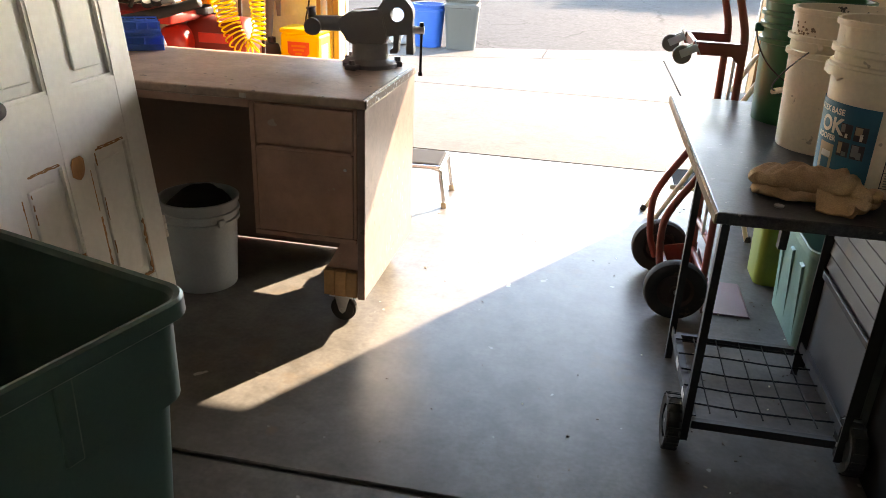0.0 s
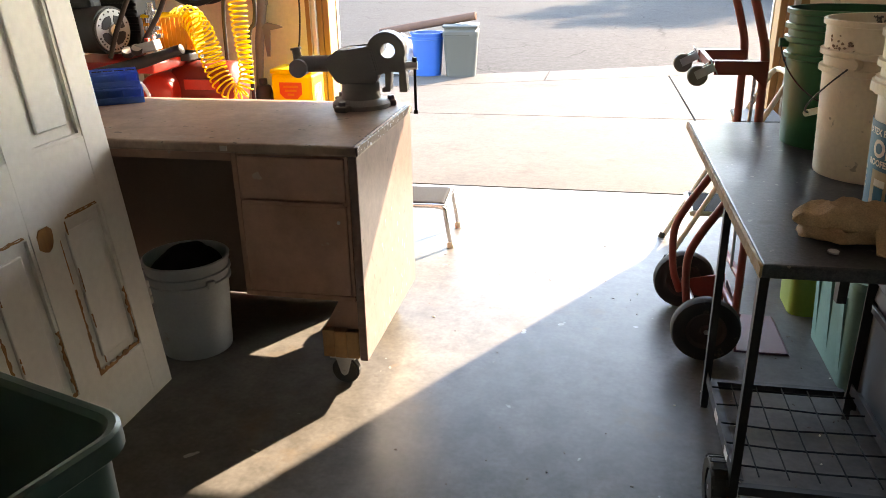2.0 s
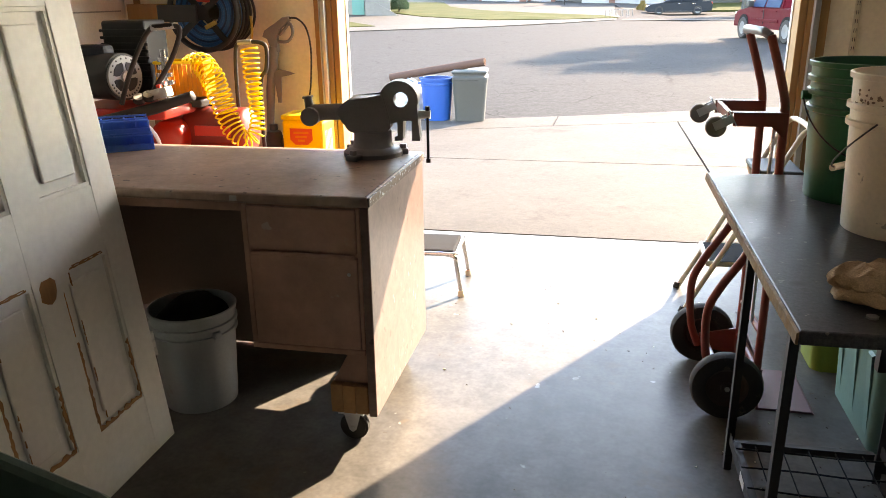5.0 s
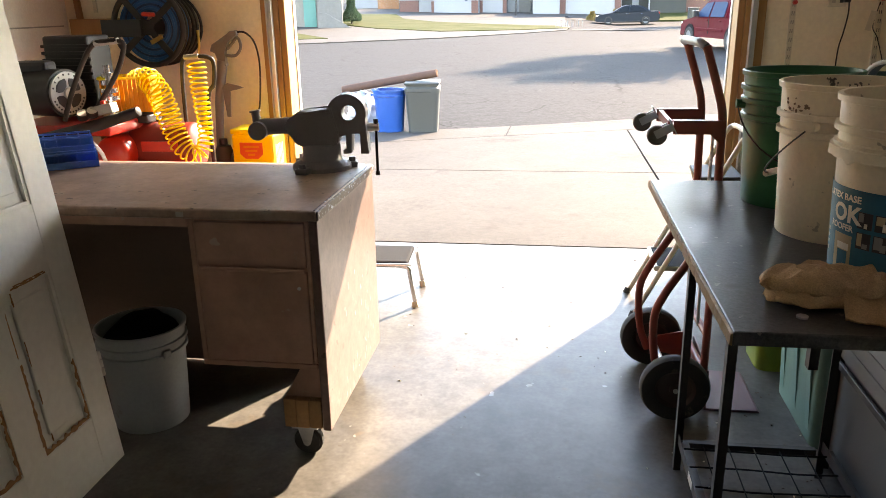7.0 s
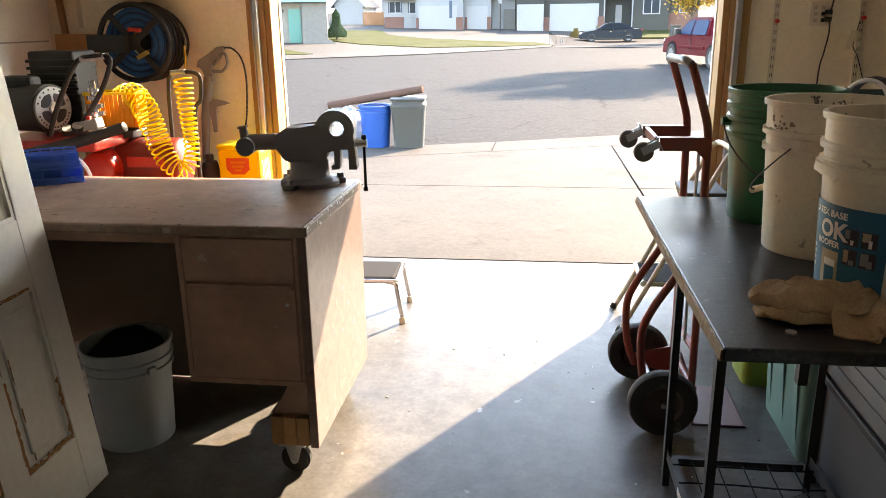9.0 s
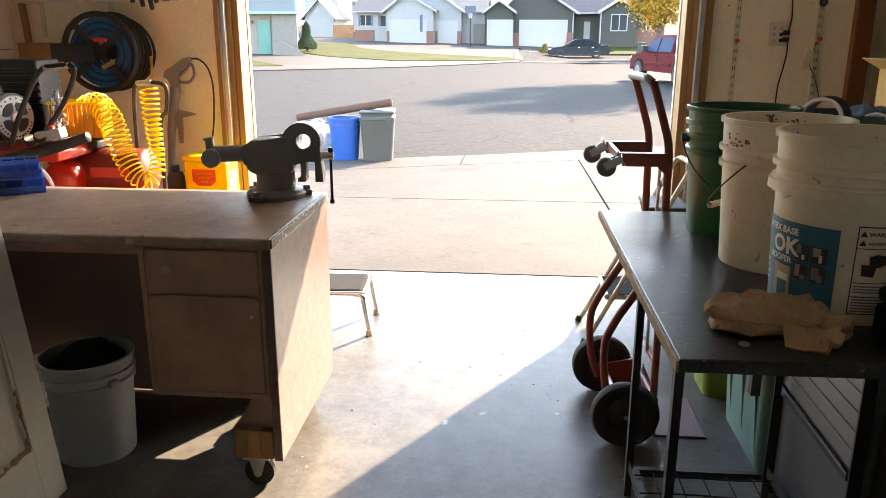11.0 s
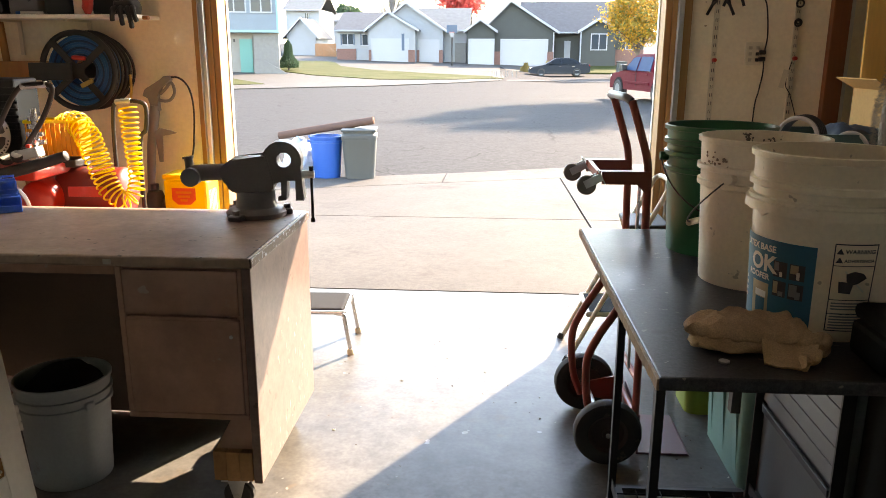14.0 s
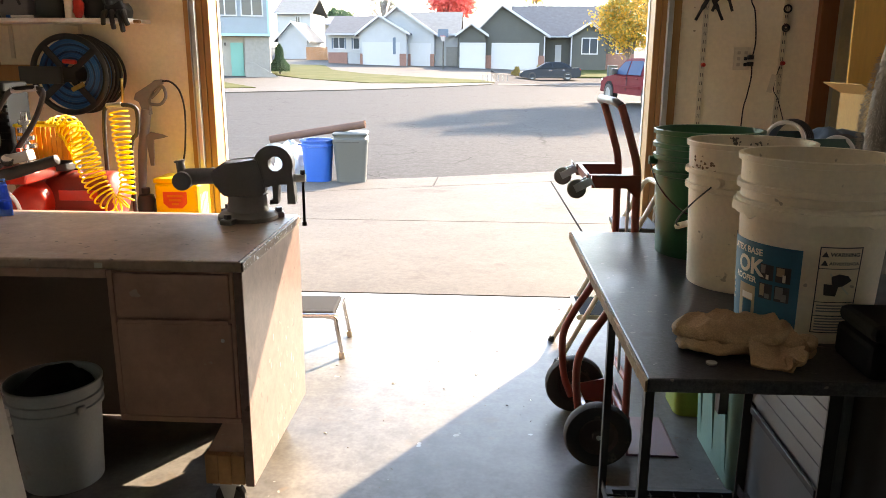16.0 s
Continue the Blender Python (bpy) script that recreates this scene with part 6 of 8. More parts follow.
def wall_shelf():
    t = thing("wall_shelf", "pale laminated shelf board on metal brackets", "shelf", (0, 0, 0))
    part("shelf_board", bx(-2.94, -1.905, 4.24, 4.535, 1.645, 1.665, 0.003), M["shelf"], t)
    for x in (-2.75, -2.33):
        b = bm_new()
        box(b, x - 0.01, x + 0.01, 4.28, 4.54, 1.632, 1.644)
        box(b, x - 0.01, x + 0.01, 4.535, 4.549, 1.45, 1.644)
        part("bracket", b, M["ivory"], t)
    part("peg", bx(-1.904, -1.87, 4.30, 4.33, 1.64, 1.66, 0.006), M["raw_wood"], t)
    # lumpy dark gear along the shelf
    rng = random.Random(17)
    for x, w, h, c, label in ((-2.80, 0.22, 0.17, "black_plastic", "black padded tool bag on the wall shelf"), (-2.575, 0.17, 0.14, "iron", "dark grey folded case on the wall shelf"), (-2.375, 0.15, 0.19, "black_plastic", "black upright case on the wall shelf"), (-2.10, 0.17, 0.15, "black_plastic", "black power tool lying on the wall shelf")):
        k = thing("tool_bag", label, "bag", (x, 4.38, 1.6655))
        b = bm_new()
        box(b, -w / 2, w / 2, -0.08, 0.08, 0.0, h, 0.02, seg=3)
        bmesh.ops.subdivide_edges(b, edges=b.edges[:], cuts=2, use_grid_fill=True)
        sd = rng.uniform(0, 9)
        for v in b.verts:
            if v.co.z > 0.01:
                v.co += Vector((noise.noise((v.co.x * 14, v.co.z * 14, sd)), noise.noise((v.co.y * 14, v.co.z * 14, sd + 2)), noise.noise((v.co.x * 11, v.co.y * 11, sd + 5)))) * 0.018
        part("bag_body", b, M[c], k, smooth=True)
        st_ = bm_new()
        tube(st_, smooth_path([(-w * 0.3, -0.085, h * 0.55), (-w * 0.15, -0.1, h * 0.95), (w * 0.15, -0.1, h * 0.95), (w * 0.3, -0.085, h * 0.5)], 5), 0.007, 8)
        part("carry_strap", st_, M["band_strap"], k, smooth=True)
    k = thing("spray_can", "small white can with a grey cap on the wall shelf", "can", (-2.245, 4.30, 1.6655))
    b = bm_new()
    lathe(b, [(0.0, 0.0), (0.03, 0.0), (0.031, 0.006), (0.031, 0.10), (0.02, 0.115), (0.0, 0.116)], 24)
    part("can_body", b, M["white_plastic"], k, smooth=True)
    b = bm_new()
    cyl(b, (0, 0, 0.1165), (0, 0, 0.14), 0.015, 0.013, seg=14)
    part("cap", b, M["fan_grey"], k, smooth=True)
    k = thing("red_pouch", "small red cloth pouch on the wall shelf", "pouch", (-2.185, 4.27, 1.6655))
    b = bm_new()
    vs = bmesh.ops.create_icosphere(b, subdivisions=3, radius=1.0)["verts"]
    for v in vs:
        q = 1 + 0.25 * noise.noise(v.co * 2.3)
        v.co = Vector((v.co.x * 0.03 * q, v.co.y * 0.022 * q, max(-0.055, v.co.z * 0.065 * q) + 0.0552))
    part("pouch_body", b, M["bright_red"], k, smooth=True)
    k = thing("marker_pen", "thin blue-white pen lying on the shelf edge", "pen", (-2.5, 4.26, 1.674))
    b = bm_new()
    cyl(b, (-0.06, 0, 0), (0.06, 0.01, 0), 0.007, seg=12)
    part("barrel", b, M["white_paint"], k, smooth=True)
    b = bm_new()
    cyl(b, (-0.085, -0.002, 0), (-0.0605, 0, 0), 0.008, seg=12)
    part("cap", b, M["blue_bin"], k, smooth=True)
    k = thing("work_glove", "black work glove drooping over the shelf end", "glove", (-1.975, 4.33, 1.6655))
    palm = bm_new()
    box(palm, -0.06, 0.05, -0.09, 0.05, 0.001, 0.055, 0.022, seg=3)
    bmesh.ops.subdivide_edges(palm, edges=palm.edges[:], cuts=1, use_grid_fill=True)
    for v in palm.verts:
        if v.co.z > 0.01:
            v.co.z += 0.04 * max(0.0, noise.noise((v.co.x * 16, v.co.y * 16, 3.0)) + 0.3)
    part("palm", palm, M["black_plastic"], k, smooth=True)
    for x0, x1, d in ((-0.045, -0.05, -0.035), (-0.015, 0.005, -0.06), (0.02, 0.055, -0.075), (0.045, 0.085, -0.04)):
        g = bm_new()
        tube(g, smooth_path([(x0, -0.07, 0.035), (x0 * 0.6 + x1 * 0.4, -0.112, 0.02), (x1 * 0.8 + x0 * 0.2, -0.122, -0.02), (x1, -0.118, d)], 5), [0.016] * 8 + [0.013] * 7 + [0.008], 8)
        part("finger", g, M["black_plastic"], k, smooth=True)


M["band_strap"] = mat("dark_web_strap", (0.05, 0.05, 0.052), 0.8, scale=30, mix=0.5)
M["shelf"] = mat("shelf_laminate", (0.8, 0.78, 0.74), 0.5, scale=5, mix=0.3, bump=0.03)
wall_shelf()

wt = thing("wall_board_seam", "thin seam line and hook in the white side wall", "trim", (LX, 0, 0), kind="structure")
part("seam", bx(0.0005, 0.004, 2.2, 4.5, 1.372, 1.380), M["fan_grey"], wt)
part("seam", bx(0.0005, 0.004, 3.9, 3.907, 1.381, 2.44), M["fan_grey"], wt)


# ---- on the right front wall ----
def shelf_standard(x, top):
    t = thing("shelf_standard", "slotted cream steel shelf standard on the wall", "shelf standard", (x, FY, 0), group="shelf standards")
    b = bm_new()
    box(b, -0.014, 0.014, -0.012, -0.001, 0.95, top)
    part("channel", b, M["ivory"], t)
    for k in range(int((top - 0.97) / 0.045)):
        for s in (-0.0065, 0.0035):
            part("slot", bx(s, s + 0.003, -0.0128, -0.0121, 0.965 + k * 0.045, 0.985 + k * 0.045), M["dark_slot"], t)
    return t


shelf_standard(1.225, 2.2)
shelf_standard(1.655, 2.2)


def outlet():
    t = thing("wall_outlet", "ivory power outlet with two plugs in it", "outlet", (1.438, FY, 1.47))
    part("plate", bx(-0.045, 0.045, -0.02, -0.001, -0.062, 0.062, 0.005), M["ivory"], t)
    for x in (-0.02, 0.018):
        for z in (-0.032, 0.0, 0.032):
            part("socket", bx(x - 0.009, x + 0.009, -0.0222, -0.0202, z - 0.009, z + 0.009, 0.002), M["dark_slot"] if (x > 0 and z < 0.02) else M["outlet_face"], t)
    for z in (-0.028, 0.008):
        part("plug", bx(0.024, 0.056, -0.05, -0.0205, z - 0.012, z + 0.012, 0.005), M["black_plastic"], t)
    c = bm_new()
    tube(c, smooth_path([(0.05, -0.035, 0.012), (0.06, -0.03, 0.10), (0.045, -0.02, 0.25), (0.015, -0.015, 0.34), (0.01, -0.012, 0.6)], 6), 0.004, 8)
    part("cord", c, M["rubber"], t, "brown-black cord", True)
    c = bm_new()
    tube(c, smooth_path([(0.05, -0.035, -0.03), (0.055, -0.03, -0.1), (0.045, -0.02, -0.2), (0.03, -0.02, -0.3), (0.03, -0.02, -0.6)], 6), 0.004, 8)
    part("cord", c, M["rubber"], t, smooth=True)


M["outlet_face"] = mat("outlet_face", (0.5, 0.45, 0.35), 0.5, mix=0.2, bump=0.0)
outlet()

for x, z in ((1.228, 1.436), (1.66, 1.447)):
    k = thing("red_clip", "small red plastic clip on a shelf standard", "clip", (x, FY - 0.0145, z))
    c = bm_new()
    cyl(c, (0, 0, 0), (0, -0.02, 0), 0.013, 0.01, seg=14)
    part("clip_body", c, M["bright_red"], k, smooth=True)

for px_, pz_, sp_ in ((1.238, 1.70, 1.0), (1.30, 1.745, 0.75)):
    gl = thing("hanging_pliers", "dark pliers hanging from a shelf standard", "pliers", (px_, FY - 0.022 - 0.02 * (px_ > 1.27), pz_))
    for s_ in (-1, 1):
        b = bm_new()
        tube(b, smooth_path([(0.0, 0, 0.14), (s_ * 0.018 * sp_, 0, 0.08), (s_ * 0.045 * sp_, 0, 0.03), (s_ * 0.072 * sp_, 0, -0.025)], 5), [0.012] * 5 + [0.0125] * 5 + [0.008] * 6, 8)
        part("handle", b, M["rubber"], gl, smooth=True)
    b = bm_new()
    cyl(b, (0, -0.008, 0.14), (0, 0.008, 0.14), 0.02, seg=14)
    part("joint", b, M["iron"], gl)

hk = thing("hanging_wire", "loops of black wire and clips hung on a standard", "wire", (1.655, FY - 0.02, 1.45))
for z, r in ((0.285, 0.019), (0.185, 0.018), (0.188, 0.010)):
    b = bm_new()
    tube(b, [(r * math.cos(a), -0.004, z + r * math.sin(a)) for a in [2 * math.pi * q / 18 for q in range(18)]], 0.005, 7, closed=True)
    part("loop", b, M["rubber"], hk, smooth=True)
b = bm_new()
tube(b, smooth_path([(-0.01, 0, -0.02), (-0.03, 0, -0.14), (0.0, 0, -0.2), (0.05, 0, -0.34)], 6), 0.0025, 6)
part("string", b, M["rubber"], hk)
part("paper_tag", bx(-0.035, -0.005, -0.006, -0.003, -0.17, -0.07, m=Matrix.Rotation(radians(12), 4, 'Y')), M["ivory"], hk, "pale paper tag")

po = thing("corner_post", "dark stained wooden post with a white strip", "post", (1.868, FY - 0.03, 0), kind="structure")
part("post", bx(-0.045, 0.045, -0.03, 0.028, 0, 2.44, 0.004), M["dark_wood"], po)
part("white_strip", bx(0.047, 0.068, -0.02, 0.028, 0, 2.44, 0.002), M["white_paint"], po)
dk = thing("tall_cabinet", "tall dark cabinet standing in the corner", "cabinet", (2.14, 4.25, 0))
part("carcass", bx(-0.13, 0.2, -0.2, 0.25, 0, 2.2, 0.006), M["black_plastic"], dk)
part("cabinet_door", bx(-0.125, 0.195, -0.222, -0.202, 0.05, 2.18, 0.005), M["black_plastic"], dk)


# ---- shelving with boxes behind the table ----
def side_bench():
    t = thing("side_bench", "plain wooden bench against the side wall", "bench")
    part("bench_top", bx(1.14, 2.3, 3.22, 4.0, 1.015, 1.055, 0.004), M["pine"], t)
    for x in (1.2, 2.22):
        for y in (3.3, 3.92):
            part("leg", bx(x - 0.04, x + 0.04, y - 0.04, y + 0.04, 0, 1.014), M["pine"], t)
    return t


side_bench()


def open_carton():
    t = thing("cardboard_box", "open cardboard carton with a raised flap on the bench", "box", (1.975, 3.72, 1.056), 4)
    w, d, h = 0.52, 0.34, 0.26
    for x0, x1, y0, y1 in ((-w / 2, w / 2, -d / 2, -d / 2 + 0.006), (-w / 2, w / 2, d / 2 - 0.006, d / 2), (-w / 2, -w / 2 + 0.006, -d / 2 + 0.0065, d / 2 - 0.0065), (w / 2 - 0.006, w / 2, -d / 2 + 0.0065, d / 2 - 0.0065)):
        part("box_side", bx(x0, x1, y0, y1, 0.007, h), M["card"], t)
    part("box_bottom", bx(-w / 2, w / 2, -d / 2, d / 2, 0, 0.006), M["card"], t)
    part("flap", bx(-w / 2, w / 2, -0.14, 0, 0, 0.005, m=Matrix.Translation((0, -d / 2, h)) @ Matrix.Rotation(radians(-12), 4, 'X')), M["card"], t)
    part("flap", bx(-0.1, 0, -d / 2, d / 2, 0, 0.005, m=Matrix.Translation((-w / 2, 0, h)) @ Matrix.Rotation(radians(28), 4, 'Y')), M["card"], t)
    return t


open_carton()
M["ply"] = mat("yellow_plywood", (0.80, 0.50, 0.14), 0.6, color2=(0.68, 0.39, 0.10), scale=7, mix=0.9, stretch=(1, 1, 0.08), bump=0.06)
pl = thing("plywood_sheet", "yellow-brown plywood sheet leaning on the wall", "plywood", (1.86, 3.93, 1.056))
part("sheet", bx(-0.10, 0.42, -0.009, 0.009, 0.0, 1.1, 0.002, m=Matrix.Rotation(radians(-3), 4, 'X')), M["ply"], pl)


def tub_of_gear():
    t = thing("plastic_tub", "dark teal tub heaped with straps and dark gear", "tub", (1.42, 3.45, 1.056))
    for x0, x1, y0, y1, z0, z1 in ((-0.28, 0.28, -0.18, 0.18, 0, 0.008), (-0.28, 0.28, -0.18, -0.172, 0.0085, 0.1), (-0.28, 0.28, 0.172, 0.18, 0.0085, 0.1), (-0.28, -0.272, -0.1715, 0.1715, 0.0085, 0.1), (0.272, 0.28, -0.1715, 0.1715, 0.0085, 0.1)):
        part("tub_wall", bx(x0, x1, y0, y1, z0, z1), M["tote"], t)
    rng = random.Random(8)
    for x, y, z, r, wide, tilt in ((-0.16, -0.14, 0.085, 0.082, 0.11, -38), (0.05, -0.15, 0.04, 0.07, 0.08, -42)):
        k = thing("headband", "wide dark ribbed band with a pale rim, lying in the tub", "headband", (1.42 + x, 3.45 + y, 1.056 + z), tilt)
        arc_ = [-0.35 + (math.pi + 0.5) * q / 26 for q in range(27)]
        b = bm_new()
        prism(b, [(r * math.cos(a), r * math.sin(a)) for a in arc_] + [((r - 0.012) * math.cos(a), (r - 0.012) * math.sin(a)) for a in arc_[::-1]], 0.0, wide)
        part("band", b, M["band_dark"], k, smooth=False)
        b = bm_new()
        tube(b, [((r - 0.005) * math.cos(a), -0.003, (r - 0.005) * math.sin(a)) for a in arc_], 0.0085, 8)
        part("rim", b, M["strap_white"], k, "pale rim", True)
        for q in range(4):
            b = bm_new()
            tube(b, [((r + 0.001) * math.cos(a), wide * (0.25 + 0.2 * q), (r + 0.001) * math.sin(a)) for a in arc_], 0.004, 6)
            part("rib", b, M["band_dark"], k, smooth=True)
    k = thing("folded_tarp", "folded dark blue tarp lying in the tub", "tarp", (1.55, 3.42, 1.07))
    bm = bm_new()
    n = 24
    g_ = []
    for i in range(n + 1):
        row = []
        for j in range(n + 1):
            u, v = i / n * 2 - 1, j / n * 2 - 1
            e = max(0.0, 1 - u * u) ** 0.5 * max(0.0, 1 - v * v) ** 0.5
            row.append(bm.verts.new((u * 0.19, v * 0.13, e * (0.10 - 0.035 * u + 0.02 * math.sin(9 * u + 4 * v) + 0.02 * noise.noise((u * 3, v * 3, 1))))))
        g_.append(row)
    for a, b2 in zip(g_, g_[1:]):
        for j in range(n):
            bm.faces.new((a[j], b2[j], b2[j + 1], a[j + 1]))
    part("tarp", bm, M["tarp"], k, smooth=True)
    f = thing("fur_trim", "tuft of grey-brown fur trim hanging by the boxes", "fur trim", (1.255, 2.72, 1.05))
    return f


M["band_dark"] = mat("dark_band", (0.05, 0.045, 0.045), 0.4, scale=10, mix=0.4, bump=0.05)
M["strap_white"] = mat("pale_strap", (0.78, 0.76, 0.74), 0.4, scale=10, mix=0.3, bump=0.05)
M["tarp"] = mat("dark_blue_tarp", (0.04, 0.07, 0.11), 0.5, scale=9, mix=0.5, bump=0.3)


def fur_hood(f):
    rng = random.Random(4)
    core = bm_new()
    tube(core, smooth_path([(0.14, 0, -0.55), (0.13, 0, -0.1), (0.10, 0, 0.1), (0.10, 0, 0.28), (0.13, 0, 0.5)], 8), 0.05, 12)
    part("hood_edge", core, M["fur"], f, "matted inner fur", True)
    h = bm_new()
    path = smooth_path([(0.10, 0, 0.05), (0.075, 0, 0.16), (0.08, 0, 0.28), (0.11, 0, 0.42)], 10)
    for k in range(4200):
        p = path[rng.randrange(len(path))]
        a = rng.uniform(0, 2 * math.pi)
        d = Vector((math.cos(a), math.sin(a), rng.uniform(-0.6, 0.4))).normalized()
        q = p + d * 0.048
        e = q + d * rng.uniform(0.006, 0.018) + Vector((0, 0, rng.uniform(-0.014, 0.008)))
        s = d.orthogonal().normalized() * 0.0012
        h.faces.new([h.verts.new(q - s), h.verts.new(q + s), h.verts.new(e)])
    tagged(part("fur", h, M["fur"], f, "grey-brown fur"), kind="stuff")


M["fur"] = mat("grey_brown_fur", (0.30, 0.25, 0.21), 0.8, scale=30, mix=0.8, bump=0.0)
fur_hood(tub_of_gear())


# ---- outdoors: bins by the kerb ----
def round_bin(name, label, x, y, rb, rt, h, body, lid=False):
    z0 = ground_z(x, y)
    t = thing(name, label, "waste bin", (x, y, z0))
    b = bm_new()
    lathe(b, [(0.0, 0.0), (rb, 0.0), (rb + 0.004, 0.02), (rt - 0.012, h - 0.09), (rt, h - 0.085), (rt, h - 0.06), (rt - 0.008, h - 0.055), (rt - 0.004, h - 0.02), (rt + 0.014, h - 0.018), (rt + 0.014, h), (rt - 0.008, h), (rt - 0.016, h - 0.04), (rb - 0.008, 0.02), (0.0, 0.02)], 40)
    part("bin_body", b, body, t, smooth=True)
    for s in (-1, 1):
        part("side_handle", bx(s * (rt + 0.012) - 0.02, s * (rt + 0.012) + 0.02, -0.05, 0.05, h - 0.085, h - 0.06, 0.008), body, t)
    if lid:
        l = bm_new()
        lathe(l, [(rt + 0.02, h + 0.001), (rt + 0.02, h + 0.025), (rt - 0.03, h + 0.045), (0.0, h + 0.05)], 40)
        part("bin_lid", l, body, t, smooth=True)
    return t


def square_bin():
    x, y = -1.80, 10.34
    t = thing("trash_bin", "grey-green square plastic rubbish bin with a lid", "waste bin", (x, y, ground_z(x, y)), 6)
    bm = bm_new()
    rings = []
    for s, z in ((0.19, 0.0), (0.222, 0.5), (0.232, 0.53), (0.232, 0.58), (0.212, 0.6), (0.215, 0.625)):
        r = 0.05
        ring = []
        for cx, cy, a0 in ((1, 1, 0), (-1, 1, 90), (-1, -1, 180), (1, -1, 270)):
            for k in range(6):
                a = radians(a0 + 18 * k)
                ring.append(bm.verts.new((cx * (s - r) + r * math.cos(a), cy * (s - r) + r * math.sin(a), z)))
        rings.append(ring)
    for a, b in zip(rings, rings[1:]):
        for k in range(len(a)):
            bm.faces.new((a[k], a[(k + 1) % len(a)], b[(k + 1) % len(a)], b[k]))
    bm.faces.new(rings[0][::-1])
    bm.faces.new(rings[-1])
    part("bin_body", bm, M["bin_grey"], t, smooth=True)
    part("bin_lid", bx(-0.235, 0.235, -0.235, 0.235, 0.626, 0.665, 0.02), M["bin_grey"], t)
    part("rim_groove", bx(-0.21, 0.12, -0.2335, -0.2285, 0.535, 0.545), M["dark_slot"], t)


square_bin()
round_bin("recycling_bin", "round bright blue open plastic bin by the street", -2.25, 10.3, 0.175, 0.222, 0.56, M["blue_bin"])
clear = thing("clear_bag", "half-clear plastic bag of recycling beside the bin", "bag", (-2.66, 10.42, ground_z(-2.66, 10.42)))
cb = bm_new()
vs = bmesh.ops.create_icosphere(cb, subdivisions=4, radius=1.0)["verts"]
for v in vs:
    n_ = noise.noise(v.co * 2.2) * 0.18 + noise.noise(v.co * 6) * 0.07
    v.co = Vector((v.co.x * 0.21 * (1 + n_), v.co.y * 0.2 * (1 + n_), max(-0.235, v.co.z * 0.27 * (1 + n_)) + 0.236))
M["bag"] = mat("milky_bag", (0.36, 0.42, 0.50), 0.25, scale=8, mix=0.6, bump=0.2, fine=20)
part("bag_skin", cb, M["bag"], clear, smooth=True)
tie = bm_new()
cyl(tie, (0, 0, 0.46), (0.03, 0, 0.53), 0.03, 0.06, seg=12)
part("bag_neck", tie, M["bag"], clear, smooth=True)
rl = thing("carpet_roll", "rolled brown carpet laid across the bins", "carpet roll")
b = bm_new()
tube(b, smooth_path([(-2.93, 10.44, 0.37), (-2.45, 10.40, 0.455), (-2.0, 10.36, 0.53), (-1.60, 10.30, 0.60)], 6), 0.052, 16)
part("roll", b, M["carpet"], rl, smooth=True)
b = bm_new()
sp = []
for k in range(40):
    a = k * 0.45
    r = 0.006 + 0.0011 * k
    sp.append((-1.596, 10.2985 + r * math.cos(a), 0.6 + r * math.sin(a)))
tube(b, sp, 0.0025, 5)
part("spiral_end", b, M["dark_wood"], rl)


# ---- houses across the street ----
M["siding_white"] = mat("white_siding", (0.255, 0.262, 0.272), 0.7, scale=1.5, mix=0.25, bump=0.05, spec=0.1)
M["siding_grey"] = mat("grey_green_siding", (0.060, 0.062, 0.057), 0.75, scale=1.5, mix=0.3, bump=0.05, spec=0.1)
M["siding_blue"] = mat("pale_blue_siding", (0.165, 0.195, 0.222), 0.7, scale=1.5, mix=0.3, bump=0.05, spec=0.1)
M["roof"] = mat("grey_shingle", (0.062, 0.067, 0.073), 0.9, color2=(0.044, 0.048, 0.052), scale=3, mix=0.9, bump=0.6, fine=9, spec=0.1)
M["roof_light"] = mat("pale_grey_shingle", (0.125, 0.125, 0.12), 0.9, color2=(0.09, 0.09, 0.086), scale=3, mix=0.9, bump=0.6, fine=9, spec=0.1)
M["garage_white"] = mat("white_garage_door", (0.275, 0.28, 0.295), 0.5, scale=1, mix=0.15, bump=0.0)
M["brick"] = mat("red_brown_brick", (0.19, 0.105, 0.085), 0.9, color2=(0.13, 0.07, 0.06), scale=9, mix=0.9, bump=0.3, spec=0.1)
M["stone_wall"] = mat("pale_block", (0.17, 0.163, 0.152), 0.9, color2=(0.14, 0.133, 0.126), scale=5, mix=0.9, bump=0.3, fine=12, spec=0.1)
M["stucco"] = mat("tan_stucco", (0.20, 0.186, 0.165), 0.9, scale=3, mix=0.4, bump=0.2, spec=0.1)
M["teal"] = mat("teal_door_paint", (0.04, 0.17, 0.15), 0.5, mix=0.15, bump=0.0)
M["glass"] = mat("window_glass", (0.035, 0.045, 0.055), 0.15, scale=1, mix=0.5, bump=0.0, spec=0.2)
M["fence"] = mat("cedar_fence", (0.28, 0.13, 0.06), 0.8, color2=(0.2, 0.09, 0.04), scale=6, mix=0.9, stretch=(1, 1, 0.1))


def wall_block(parent, x0, x1, y0, y1, z0, z1, material, lap=0.0, label=""):
    bm = bm_new()
    box(bm, x0, x1, y0, y1, z0, z1)
    w = part("wall", bm, material, parent, label)
    return w


